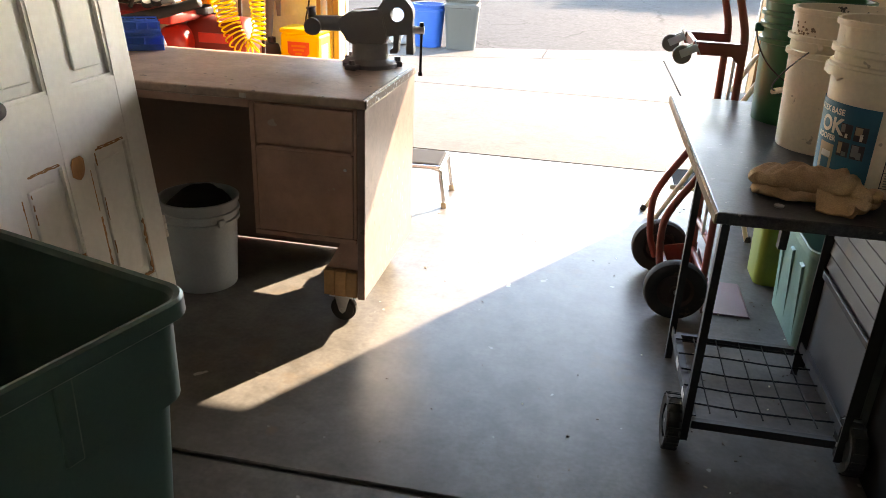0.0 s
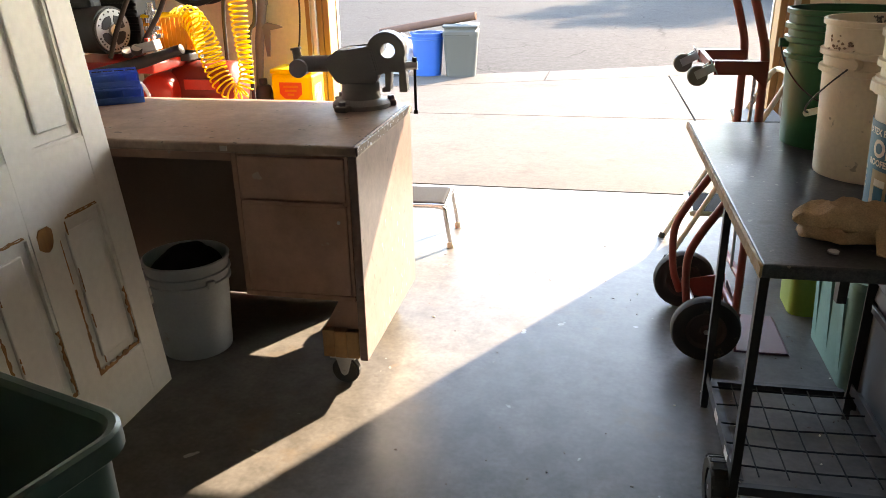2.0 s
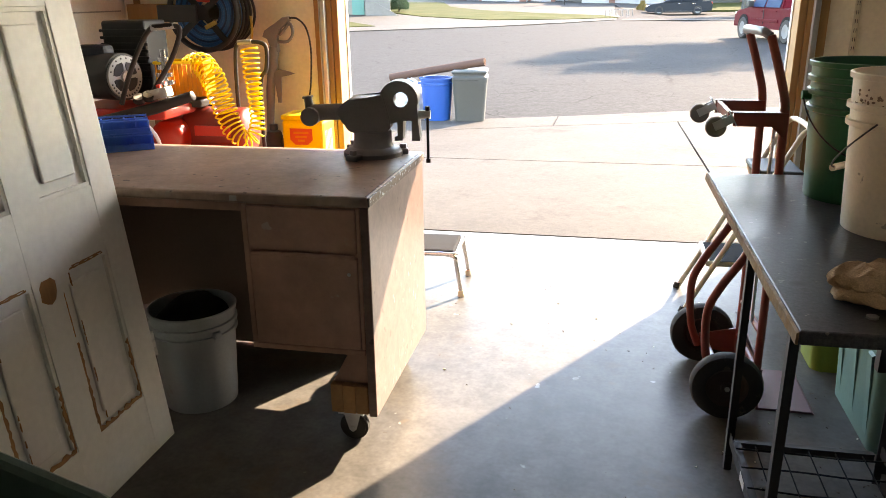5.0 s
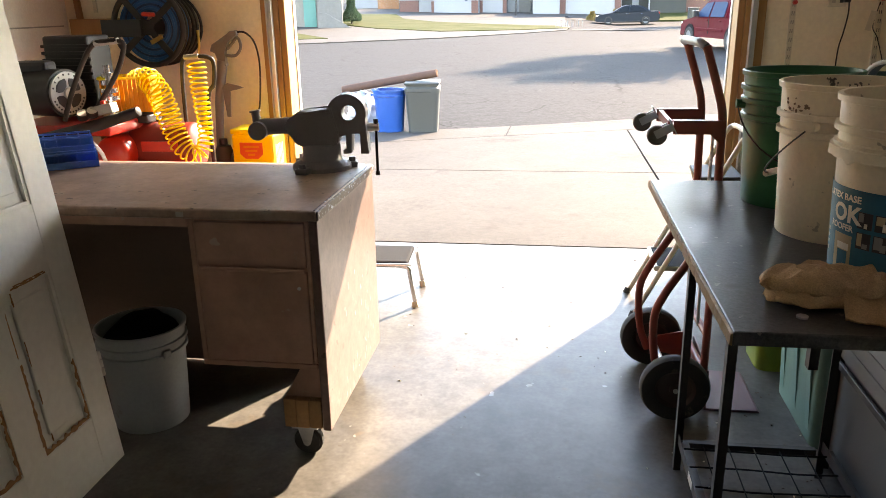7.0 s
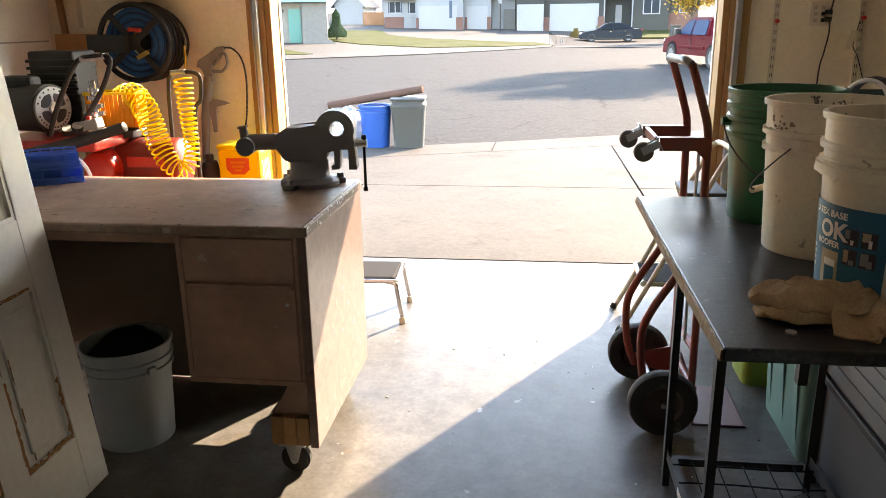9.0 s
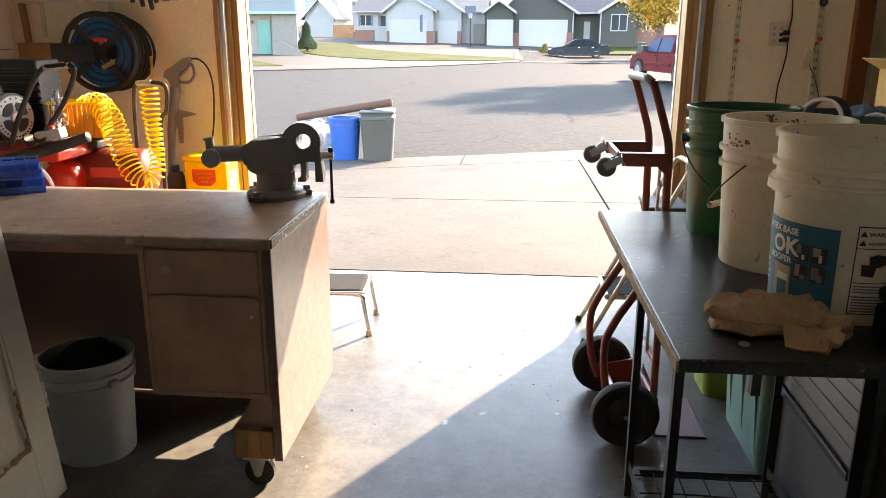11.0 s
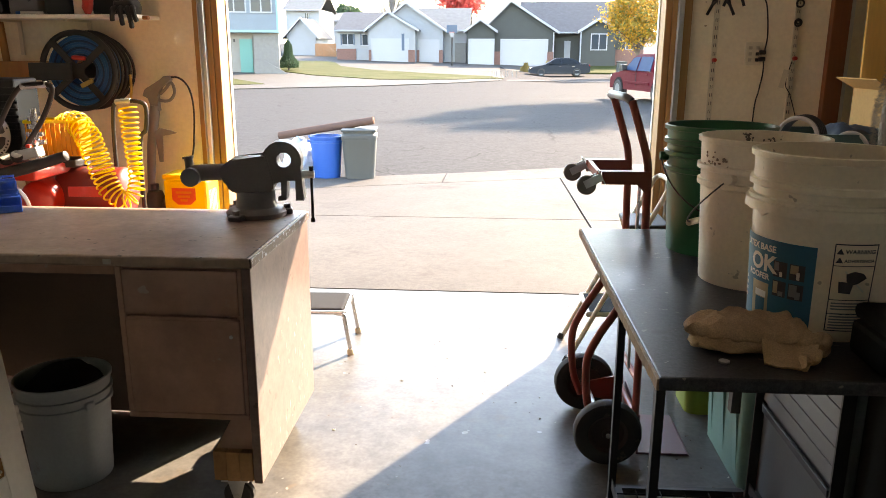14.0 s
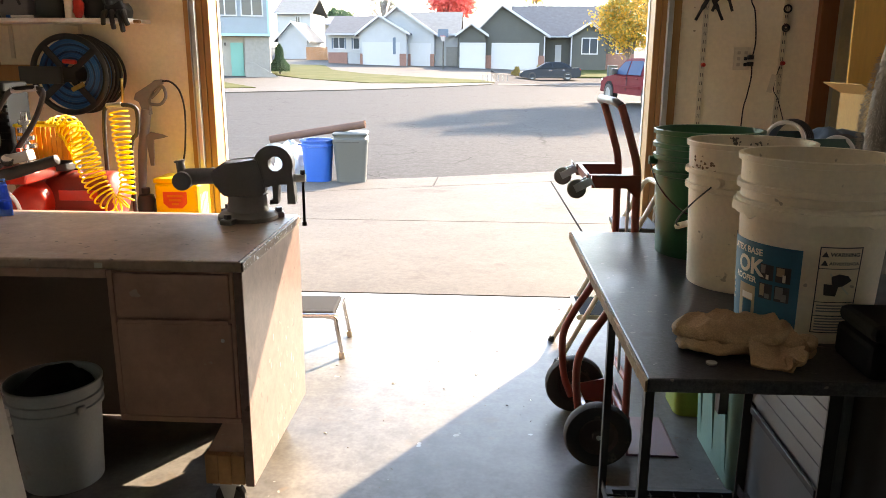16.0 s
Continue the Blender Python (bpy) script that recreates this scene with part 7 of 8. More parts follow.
def window(parent, x0, x1, y, z0, z1, panes=2, trim_w=0.09):
    w = part("window", bx(x0 + 0.01, x1 - 0.01, y - 0.02, y - 0.004, z0 + 0.01, z1 - 0.01), M["glass"], parent, "dark reflecting window")
    for a0, a1, b0, b1 in ((x0 - trim_w, x1 + trim_w, z1, z1 + trim_w), (x0 - trim_w, x1 + trim_w, z0 - trim_w, z0), (x0 - trim_w, x0, z0, z1), (x1, x1 + trim_w, z0, z1)):
        part("window_frame", bx(a0, a1, y - 0.07, y - 0.003, b0, b1), M["garage_white"], w)
    for k in range(1, panes):
        x = x0 + (x1 - x0) * k / panes
        part("mullion", bx(x - 0.04, x + 0.04, y - 0.05, y - 0.0205, z0, z1), M["garage_white"], w)
    return w


def garage_door(parent, x0, x1, y, z0, z1):
    d = part("garage_door", bx(x0, x1, y - 0.03, y - 0.004, z0, z1), M["garage_white"], parent, "white sectional garage door")
    n = 4
    for k in range(n):
        a, b = z0 + (z1 - z0) * k / n + 0.03, z0 + (z1 - z0) * (k + 1) / n - 0.03
        m = max(2, round((x1 - x0) / 0.75))
        for j in range(m):
            p0, p1 = x0 + (x1 - x0) * j / m + 0.06, x0 + (x1 - x0) * (j + 1) / m - 0.06
            part("door_panel", bx(p0, p1, y - 0.042, y - 0.0305, a + 0.04, b - 0.04), M["garage_white"], d)
    part("door_trim", bx(x0 - 0.14, x1 + 0.14, y - 0.05, y - 0.004, z1 + 0.002, z1 + 0.14), M["garage_white"], d)
    for x in (x0 - 0.14, x1 + 0.002):
        part("door_trim", bx(x, x + 0.138, y - 0.05, y - 0.004, z0, z1), M["garage_white"], d)
    return d


def gable(parent, x0, x1, xp, y, depth, ze, zp, wall, roof, over=0.45, thick=0.16, z0=0.4):
    """A front gable: wall with its triangle, and two roof slopes that run back."""
    bm = bm_new()
    prism(bm, [(x0, z0), (x1, z0), (x1, ze), (xp, zp), (x0, ze)], y, y + depth)
    part("wall", bm, wall, parent)
    for xa, s in ((x0, -1), (x1, 1)):
        run = abs(xp - xa)
        slope = (zp - ze) / run
        xo, zo = xa + s * over, ze - slope * over
        bm = bm_new()
        prism(bm, [(xp, zp + 0.02), (xo, zo + 0.02), (xo, zo + thick), (xp, zp + thick + 0.03)], y - 0.4, y + depth)
        r = part("roof", bm, roof, parent)
        bm = bm_new()
        prism(bm, [(xp, zp + 0.0), (xo, zo - 0.06), (xo, zo + thick + 0.02), (xp, zp + thick + 0.05)], y - 0.46, y - 0.405)
        part("fascia", bm, M["garage_white"], r, "white fascia board")


def side_roof(parent, x0, x1, y0, yr, z0, zr, roof, thick=0.16):
    """A slope that faces the street, from its eave up to the ridge, and the slope behind."""
    bm = bm_new()
    vs = []
    for x in (x0, x1):
        vs.append([bm.verts.new((x, y, z)) for y, z in ((y0, z0), (yr, zr), (2 * yr - y0, z0), (2 * yr - y0, z0 - thick), (yr, zr - thick), (y0, z0 - thick))])
    a, b = vs
    for i in range(6):
        bm.faces.new((a[i], a[(i + 1) % 6], b[(i + 1) % 6], b[i]))
    bm.faces.new(a[::-1])
    bm.faces.new(b)
    r = part("roof", bm, roof, parent)
    part("gutter", bx(x0, x1, y0 - 0.12, y0 - 0.004, z0 - thick, z0 - 0.02), M["garage_white"], r, "white gutter")
    return r


def X(p):
    return -11.5 + (p - 638) * 0.0509


def Z(p):
    return 0.45 + (120 - p) * 0.0545


def grey_house():
    t = thing("house", "single storey grey-green house with white garage doors", "house", (0, 0, 0))
    y = 73.0
    # wide garage gable
    gable(t, X(836), X(964), X(886), y, 10, Z(64), Z(19), M["siding_grey"], M["roof_light"])
    gable(t, X(809), X(857), X(832), y - 0.7, 9, Z(64), Z(49), M["siding_grey"], M["roof_light"], 0.3)
    garage_door(t, X(814), X(855), y - 0.7, Z(120), Z(80))
    garage_door(t, X(871), X(951), y, Z(121), Z(80))
    part("pier", bx(X(857.5), X(868), y - 0.25, y - 0.002, Z(121), Z(98)), M["brick"], t, "brick pier")
    for x0, x1 in ((952.6, 963.4),):
        part("pier", bx(X(x0), X(x1), y - 0.2, y - 0.002, Z(121), Z(98)), M["brick"], t)
    # recessed entry and main roof
    wall_block(t, X(964), X(1012), y + 1.6, y + 9, 0.3, Z(66), M["siding_grey"])
    part("front_door", bx(X(985), X(996), y + 1.52, y + 1.596, Z(122), Z(80)), M["siding_white"], t)
    wall_block(t, X(1075), X(1126), y + 1.0, y + 9, Z(94), Z(66), M["siding_grey"])
    wall_block(t, X(1075), X(1126), y + 0.9, y + 9, 0.2, Z(94.1), M["brick"], label="red-brown brick base")
    window(t, X(1095), X(1120), y + 1.0, Z(93), Z(70), 2)
    side_roof(t, X(905), X(1132), y + 0.9, y + 6, Z(65), Z(11), M["roof"])
    gable(t, X(1012), X(1074), X(1043), y + 0.2, 6, Z(64), Z(47), M["siding_grey"], M["roof_light"], 0.35)
    window(t, X(1031), X(1057), y + 0.2, Z(94), Z(70), 2)
    for x in (963, 1011):
        b = bm_new()
        cyl(b, (X(x), y - 0.08, 0.4), (X(x), y - 0.08, Z(66)), 0.06, seg=10)
        part("downpipe", b, M["garage_white"], t)


def white_house():
    t = thing("house", "single storey white house with a blue-grey roof", "house")
    y = 72.0
    # left wing
    wall_block(t, X(570), X(632), y + 1.2, y + 9, Z(94), Z(62), M["siding_white"])
    wall_block(t, X(570), X(605), y + 1.1, y + 9, 0.4, Z(94.2), M["brick"])
    wall_block(t, X(605.2), X(632), y + 1.2, y + 9, 0.4, Z(94.2), M["siding_white"])
    window(t, X(580), X(600), y + 1.2, Z(87), Z(70), 2)
    window(t, X(617), X(627), y + 1.2, Z(88), Z(71), 1)
    for a, b in ((577, 579.5), (600.5, 603), (613.5, 616), (628, 630.5)):
        part("shutter", bx(X(a), X(b), y + 1.12, y + 1.196, Z(88), Z(70)), M["tarp"], t, "dark shutter")
    side_roof(t, X(566), X(690), y + 0.6, y + 6, Z(63), Z(30), M["roof"])
    gable(t, X(632), X(716), X(668), y, 8, Z(62), Z(37), M["siding_white"], M["roof"], 0.4)
    gable(t, X(640), X(764), X(697), y + 1.4, 9, Z(62), Z(21), M["siding_white"], M["roof_light"], 0.4)
    garage_door(t, X(639), X(702), y, Z(118), Z(80))
    garage_door(t, X(722), X(755), y + 1.4, Z(118), Z(81))
    for a, b, yy in ((632.5, 637, y), (704, 716, y), (716.5, 721, y + 1.4), (757, 764, y + 1.4)):
        part("pier", bx(X(a), X(b), yy - 0.15, yy - 0.003, 0.4, Z(96)), M["brick"], t, "brick pier")
    # right wing with a stone front
    wall_block(t, X(764), X(806), y + 3.0, y + 10, 0.4, Z(62), M["siding_white"])
    side_roof(t, X(700), X(812), y + 2.4, y + 7, Z(62), Z(22), M["roof_light"])
    wall_block(t, X(785), X(806), y + 2.6, y + 2.99, 0.4, Z(84), M["stone_wall"])
    fl = part("flag_pole", bx(X(694), X(694) + 0.05, y - 0.9, y - 0.46, Z(70), Z(69)), M["garage_white"], t)
    part("flag_cloth", bx(X(694), X(699), y - 0.9, y - 0.88, Z(97), Z(70), 0.0), M["tarp"], t, "furled dark flag")


def teal_house():
    t = thing("house", "two storey pale blue house with a teal door", "house")
    pivot = Vector((-13.81, 49.5, 0))
    t.matrix_world = Matrix.Translation(pivot) @ Matrix.Rotation(radians(15), 4, 'Z') @ Matrix.Translation(-pivot)
    y = 49.5
    k = 0.0368

    def xx(p):
        return -15.87 + (p - 425) * k

    def zz(p):
        return 0.16 + (137 - p) * k
    wall_block(t, xx(340), xx(437.5), y + 0.6, y + 8, 0.0, zz(68), M["stucco"])
    wall_block(t, xx(438), xx(480), y + 0.3, y + 8, 0.0, zz(68), M["stone_wall"])
    wall_block(t, xx(330), xx(481), y, y + 8, zz(67.9), zz(-30), M["siding_blue"])
    part("band", bx(xx(330), xx(481.5), y - 0.06, y - 0.003, zz(68), zz(64)), M["teal_trim"], t, "blue-green trim band")
    part("corner_board", bx(xx(478), xx(481.6), y - 0.06, y - 0.003, zz(63.8), zz(-30)), M["teal_trim"], t)
    for i in range(16):
        z0 = zz(63) + i * 0.16
        part("siding_board", bx(xx(330), xx(477.8), y - 0.03, y - 0.002, z0 + 0.01, z0 + 0.155), M["siding_blue"], t)
    for a, b in ((391, 427), (437, 470)):
        window(t, xx(a), xx(b), y - 0.03, zz(34), zz(0), 2, 0.08)
    part("front_door", bx(xx(414), xx(435), y + 0.53, y + 0.596, zz(137), zz(79)), M["teal"], t, "teal front door")
    part("lamp", bx(xx(404), xx(407), y + 0.45, y + 0.596, zz(84), zz(79)), M["black_steel"], t)
    side_roof(t, xx(322), xx(489), y - 0.5, y + 4, zz(-30), zz(-70), M["roof"])
    w = bm_new()
    prism(w, [(xx(438), 0.0), (xx(505), 0.0), (xx(505), zz(141)), (xx(490), zz(134)), (xx(452), zz(112)), (xx(438), zz(110))], y - 0.6, y - 0.3)
    part("retaining_wall", w, M["stone_wall"], t, "sloping pale retaining wall")


M["teal_trim"] = mat("blue_green_trim", (0.16, 0.30, 0.32), 0.6, mix=0.15, bump=0.0)


def back_house(x0, x1, xp, y, ze, zp, label):
    t = thing("house", label, "house")
    gable(t, x0, x1, xp, y, 8, ze, zp, M["siding_white"], M["roof_light"], 0.4)
    window(t, xp - 0.5, xp + 0.5, y, ze - 0.9, ze + 0.1, 1)


grey_house()
white_house()
teal_house()


def far_x(p, y):
    return X(p) * (y + 0.05) / 73.0


def far_z(p, y):
    return 1.47 + (Z(p) - 1.47) * y / 73.0


y_ = 92.0
bh = thing("house", "white two storey house with a pale roof", "house")
wall_block(bh, far_x(478, y_), far_x(540, y_), y_, y_ + 8, 0.5, far_z(30, y_), M["siding_white"])
side_roof(bh, far_x(474, y_), far_x(545, y_), y_ - 0.5, y_ + 4, far_z(30, y_), far_z(2, y_), M["roof_light"])
window(bh, far_x(513, y_), far_x(520, y_), y_, far_z(46, y_), far_z(36, y_), 2)
y_ = 84.0
bh = thing("house", "low white garage wing with a blue-grey roof", "house")
gable(bh, far_x(478, y_), far_x(532, y_), far_x(505, y_), y_, 7, far_z(72, y_), far_z(46, y_), M["siding_white"], M["roof"], 0.4)
y_ = 105.0
bh = thing("house", "distant white house with a grey roof", "house")
wall_block(bh, far_x(540, y_), far_x(590, y_), y_, y_ + 8, 0.5, far_z(48, y_), M["siding_white"])
side_roof(bh, far_x(536, y_), far_x(594, y_), y_ - 0.5, y_ + 4, far_z(48, y_), far_z(33, y_), M["roof_light"])
window(bh, far_x(552, y_), far_x(560, y_), y_, far_z(56, y_), far_z(51, y_), 2)

fe = thing("wooden_fence", "cedar board fence between the houses", "fence")
for k in range(22):
    x = far_x(530, 80) + k * 0.10
    part("board", bx(x, x + 0.09, 80, 80.03, 0.6, far_z(86, 80) + 0.02 * (k % 2)), M["fence"], fe)


# ---- vehicles ----
M["glass_dark"] = mat("vehicle_glass", (0.012, 0.015, 0.018), 0.3, mix=0.2, bump=0.0, spec=0.1)
M["car_grey"] = mat("grey_car_paint", (0.013, 0.017, 0.024), 0.45, 0.0, mix=0.15, bump=0.0, spec=0.15)
M["truck_red"] = mat("red_pickup_paint", (0.075, 0.004, 0.009), 0.55, mix=0.15, bump=0.0, spec=0.05)
M["rim_grey"] = mat("dull_alloy", (0.16, 0.165, 0.17), 0.5, 0.3, mix=0.2, bump=0.0)
M["tail_red"] = mat("tail_lamp", (0.4, 0.02, 0.015), 0.2, mix=0.1, bump=0.0)


def road_wheel(parent, x, y, z, r, w):
    b = bm_new()
    m = Matrix.Translation((x, y, z)) @ Matrix.Rotation(radians(90), 4, 'X')
    lathe(b, [(r * 0.62, -w / 2), (r * 0.93, -w / 2), (r, -w * 0.35), (r, w * 0.35), (r * 0.93, w / 2), (r * 0.62, w / 2)], 32, m)
    wh = part("wheel", b, M["rubber"], parent, "black tyre", True)
    b = bm_new()
    lathe(b, [(0.0, -w * 0.42), (r * 0.14, -w * 0.42), (r * 0.2, -w * 0.3), (r * 0.58, -w * 0.34), (r * 0.63, -w * 0.46), (r * 0.63, w * 0.46), (0.0, w * 0.4)], 32, m)
    rim = part("rim", b, M["rim_grey"], wh, "alloy rim", True)
    for k in range(5):
        part("spoke_gap", bx(r * 0.26, r * 0.52, -w * 0.37, -w * 0.345, -r * 0.09, r * 0.09, m=Matrix.Translation((x, y, z)) @ Matrix.Rotation(radians(72 * k + 20), 4, 'Y')), M["dark_slot"], wh)


def body_from(outline, y0, y1, tuck):
    """A body side outline (x, z), drawn out across the width, the sides pulled in towards the top."""
    bm = bm_new()
    prism(bm, outline, y0, y1)
    zs = [z for _, z in outline]
    lo, hi = min(zs), max(zs)
    mid = (y0 + y1) / 2
    for v in bm.verts:
        k = max(0.0, (v.co.z - lo) / (hi - lo) - 0.45) / 0.55
        v.co.y = mid + (v.co.y - mid) * (1 - tuck * k)
    bmesh.ops.bevel(bm, geom=[e for e in bm.edges], offset=0.05, segments=2, affect='EDGES')
    return bm


def sedan():
    x, y = 4.85, 63.0
    z = ground_z(x, y)
    t = thing("parked_car", "dark grey four door sedan parked on the street", "car", (x, y, z))
    out = [(-2.35, 0.25), (-2.38, 0.55), (-2.2, 0.72), (-1.2, 0.88), (1.55, 0.95), (2.25, 0.98), (2.38, 0.8), (2.36, 0.3), (1.9, 0.2), (-1.9, 0.2)]
    part("body", body_from(out, -0.9, 0.9, 0.06), M["car_grey"], t, "dark grey paint", True)
    cab = [(-1.2, 0.86), (-0.35, 1.36), (0.0, 1.43), (0.75, 1.42), (1.15, 1.33), (1.75, 0.95)]
    part("cabin", body_from(cab, -0.86, 0.86, 0.3), M["car_grey"], t, smooth=True)
    for pts in ([(-0.95, 0.93), (-0.3, 1.3), (0.1, 1.35), (0.1, 0.95)], [(0.18, 0.95), (0.18, 1.35), (0.75, 1.34), (1.1, 1.22), (1.35, 0.99)]):
        b = bm_new()
        prism(b, pts, -0.02, 0.0)
        for v in b.verts:
            v.co.y += -0.865 + max(0, v.co.z - 0.93) * 0.42
        part("side_window", b, M["glass_dark"], t)
    for wx in (-1.42, 1.35):
        road_wheel(t, wx, -0.8, 0.32, 0.32, 0.2)
        road_wheel(t, wx, 0.8, 0.32, 0.32, 0.2)
    part("tail_lamp", bx(2.16, 2.36, -0.84, -0.6, 0.75, 0.92, 0.03), M["tail_red"], t)
    part("head_lamp", bx(-2.36, -2.1, -0.84, -0.55, 0.58, 0.72, 0.03), M["chrome"], t)
    part("mirror", bx(-0.85, -0.68, -1.02, -0.87, 0.92, 1.05, 0.03), M["car_grey"], t)
    part("sill", bx(-1.0, 0.95, -0.91, -0.88, 0.22, 0.3, 0.01), M["black_plastic"], t)
    for hx in (-0.1, 0.95):
        part("door_handle", bx(hx, hx + 0.2, -0.915, -0.885, 0.78, 0.81, 0.008), M["chrome"], t)


def pickup():
    x, y = 5.92, 28.86
    z = ground_z(x, y)
    t = thing("pickup_truck", "red four door pickup truck parked on the street", "truck", (x, y, z), -76.7)
    t.scale = (1.0, 1.0, 0.92)
    out = [(-2.55, 0.45), (-2.6, 0.8), (-2.5, 1.02), (-1.45, 1.14), (2.75, 1.16), (2.8, 0.5), (1.2, 0.42), (-1.2, 0.42)]
    part("body", body_from(out, -0.95, 0.95, 0.05), M["truck_red"], t, "red paint", True)
    cab = [(-1.5, 1.1), (-0.75, 1.72), (-0.45, 1.8), (0.95, 1.8), (1.15, 1.72), (1.25, 1.12)]
    part("cabin", body_from(cab, -0.92, 0.92, 0.22), M["truck_red"], t, smooth=True)
    for pts in ([(-1.22, 1.17), (-0.62, 1.66), (-0.12, 1.7), (-0.12, 1.17)], [(0.0, 1.17), (0.0, 1.7), (0.85, 1.7), (1.02, 1.64), (1.08, 1.17)]):
        b = bm_new()
        prism(b, pts, -0.02, 0.0)
        for v in b.verts:
            v.co.y += -0.925 + max(0, v.co.z - 1.15) * 0.3
        part("side_window", b, M["glass_blue"], t, "window with the sky's reflection painted in as dark blue")
    for wx in (-1.68, 1.75):
        b = bm_new()
        cyl(b, (wx, -0.958, 0.42), (wx, -0.90, 0.42), 0.47, seg=32)
        part("wheel_arch", b, M["case_black"], t, "dark wheel opening")
        road_wheel(t, wx, -0.86, 0.39, 0.39, 0.26)
        road_wheel(t, wx, 0.86, 0.39, 0.39, 0.26)
    part("mirror", bx(-1.12, -0.92, -1.14, -0.94, 1.17, 1.4, 0.03), M["black_plastic"], t)
    part("door_moulding", bx(-1.1, 1.1, -0.972, -0.945, 0.66, 0.76, 0.01), M["truck_red"], t)
    for hx in (-0.3, 0.75):
        part("door_handle", bx(hx, hx + 0.2, -0.985, -0.945, 1.02, 1.06, 0.008), M["truck_red"], t)
    part("front_bumper", bx(-2.72, -2.5, -0.9, 0.9, 0.42, 0.66, 0.05), M["truck_red"], t)
    part("head_lamp", bx(-2.58, -2.4, -0.93, -0.7, 0.86, 0.98, 0.03), M["fan_grey"], t)
    for s in (-0.955,):
        part("door_gap", bx(-0.07, -0.055, -0.962, -0.94, 0.55, 1.12), M["dark_slot"], t)


# Sky reflection is put into the blue base colour; the surface hardly reflects.
M["glass_blue"] = mat("sky_tinted_glass", (0.012, 0.032, 0.075), 0.5, mix=0.2, bump=0.0, spec=0.04)
sedan()
pickup()


# ---- trees ----
def leaf_mat(name, c, c2):
    m = bpy.data.materials.new(name)
    m.use_nodes = True
    N, L = m.node_tree.nodes, m.node_tree.links
    b = N["Principled BSDF"]
    geo = N.new("ShaderNodeNewGeometry")
    r = N.new("ShaderNodeValToRGB")
    r.color_ramp.elements[0].color, r.color_ramp.elements[1].color = (*c, 1), (*c2, 1)
    L.new(geo.outputs["Random Per Island"], r.inputs[0])
    L.new(r.outputs[0], b.inputs["Base Color"])
    b.inputs["Roughness"].default_value = 0.7
    tr = N.new("ShaderNodeBsdfTranslucent")
    L.new(r.outputs[0], tr.inputs["Color"])
    mx = N.new("ShaderNodeMixShader")
    mx.inputs[0].default_value = 0.45
    L.new(b.outputs[0], mx.inputs[1])
    L.new(tr.outputs[0], mx.inputs[2])
    L.new(mx.outputs[0], N["Material Output"].inputs[0])
    return m


M["bark_pale"] = mat("pale_bark", (0.20, 0.18, 0.165), 0.95, scale=12, mix=0.6, bump=0.3, fine=25)
M["bark"] = mat("bark", (0.12, 0.09, 0.07), 0.95, scale=12, mix=0.8, bump=0.6, fine=25)


def tree(name, label, x, y, trunk_h, crown_z, rx, rz_, leaf, n, size, seed, bare=False, tight=0.5, tufts=34, tuft=1.0):
    rng = random.Random(seed)
    z0 = ground_z(x, y)
    t = thing(name, label, "tree", (x, y, z0))
    tr = bm_new()
    top = crown_z
    tube(tr, [(0, 0, -0.1), (0.05, 0.02, trunk_h * 0.5), (0.0, 0.05, trunk_h), (0.1, 0.0, top)], [0.035 * rx + 0.08, 0.03 * rx + 0.06, 0.025 * rx + 0.05, 0.03], 10)
    part("trunk", tr, M["bark_pale"] if bare else M["bark"], t, smooth=True)
    tips = []
    for k in range(26 if not bare else 44):
        a = rng.uniform(0, 2 * math.pi)
        zb = rng.uniform(trunk_h * 0.8, top)
        rr = rx * rng.uniform(0.5, 0.95)
        tip = Vector((rr * math.cos(a), rr * math.sin(a), crown_z + rz_ * rng.uniform(-0.6, 0.85)))
        midp = Vector((tip.x * 0.45, tip.y * 0.45, (zb + tip.z) / 2 - 0.1))
        lb = bm_new()
        tube(lb, smooth_path([(0, 0, zb * 0.8), midp, tip], 4), [0.05] * 4 + [0.03] * 4 + [0.012], 6)
        part("limb", lb, M["bark_pale"] if bare else M["bark"], t)
        tips.append(tip)
    if bare:
        tw = bm_new()
        for k in range(1100):
            s = tips[rng.randrange(len(tips))] * rng.uniform(0.55, 1.0)
            d = Vector((rng.uniform(-1, 1), rng.uniform(-1, 1), rng.uniform(-0.1, 1.2)))
            tube(tw, [s, s + d * 0.4, s + d * 0.75 + Vector((rng.uniform(-0.2, 0.2), 0, 0.1))], [0.03, 0.02, 0.01], 4)
        tagged(part("twigs", tw, M["bark_pale"], t), kind="stuff")
        return t
    verts, faces = [], []
    clumps = []
    for k in range(tufts):
        while True:
            p = Vector((rng.uniform(-1, 1), rng.uniform(-1, 1), rng.uniform(-1, 1)))
            if 0.3 < p.length < 1:
                break
        clumps.append((Vector((p.x * rx * 0.82, p.y * rx * 0.82, crown_z + p.z * rz_ * 0.82)), rng.uniform(0.22, 0.42) * rx * tuft))
    for k in range(n):
        c, r = clumps[rng.randrange(len(clumps))]
        p = Vector((rng.gauss(0, tight), rng.gauss(0, tight), rng.gauss(0, tight * 0.9))) * r + c
        u = Vector((rng.uniform(-1, 1), rng.uniform(-1, 1), rng.uniform(-1, 1))).normalized()
        v = u.orthogonal().normalized()
        s = size * rng.uniform(0.6, 1.3)
        i = len(verts)
        verts += [p - u * s, p + v * s * 0.6, p + u * s, p - v * s * 0.6]
        faces.append((i, i + 1, i + 2, i + 3))
    me = bpy.data.meshes.new("crown")
    me.from_pydata([tuple(v) for v in verts], [], faces)
    me.materials.append(leaf)
    ob = new("crown", me)
    ob.parent = t
    tagged(ob, kind="stuff")
    return t


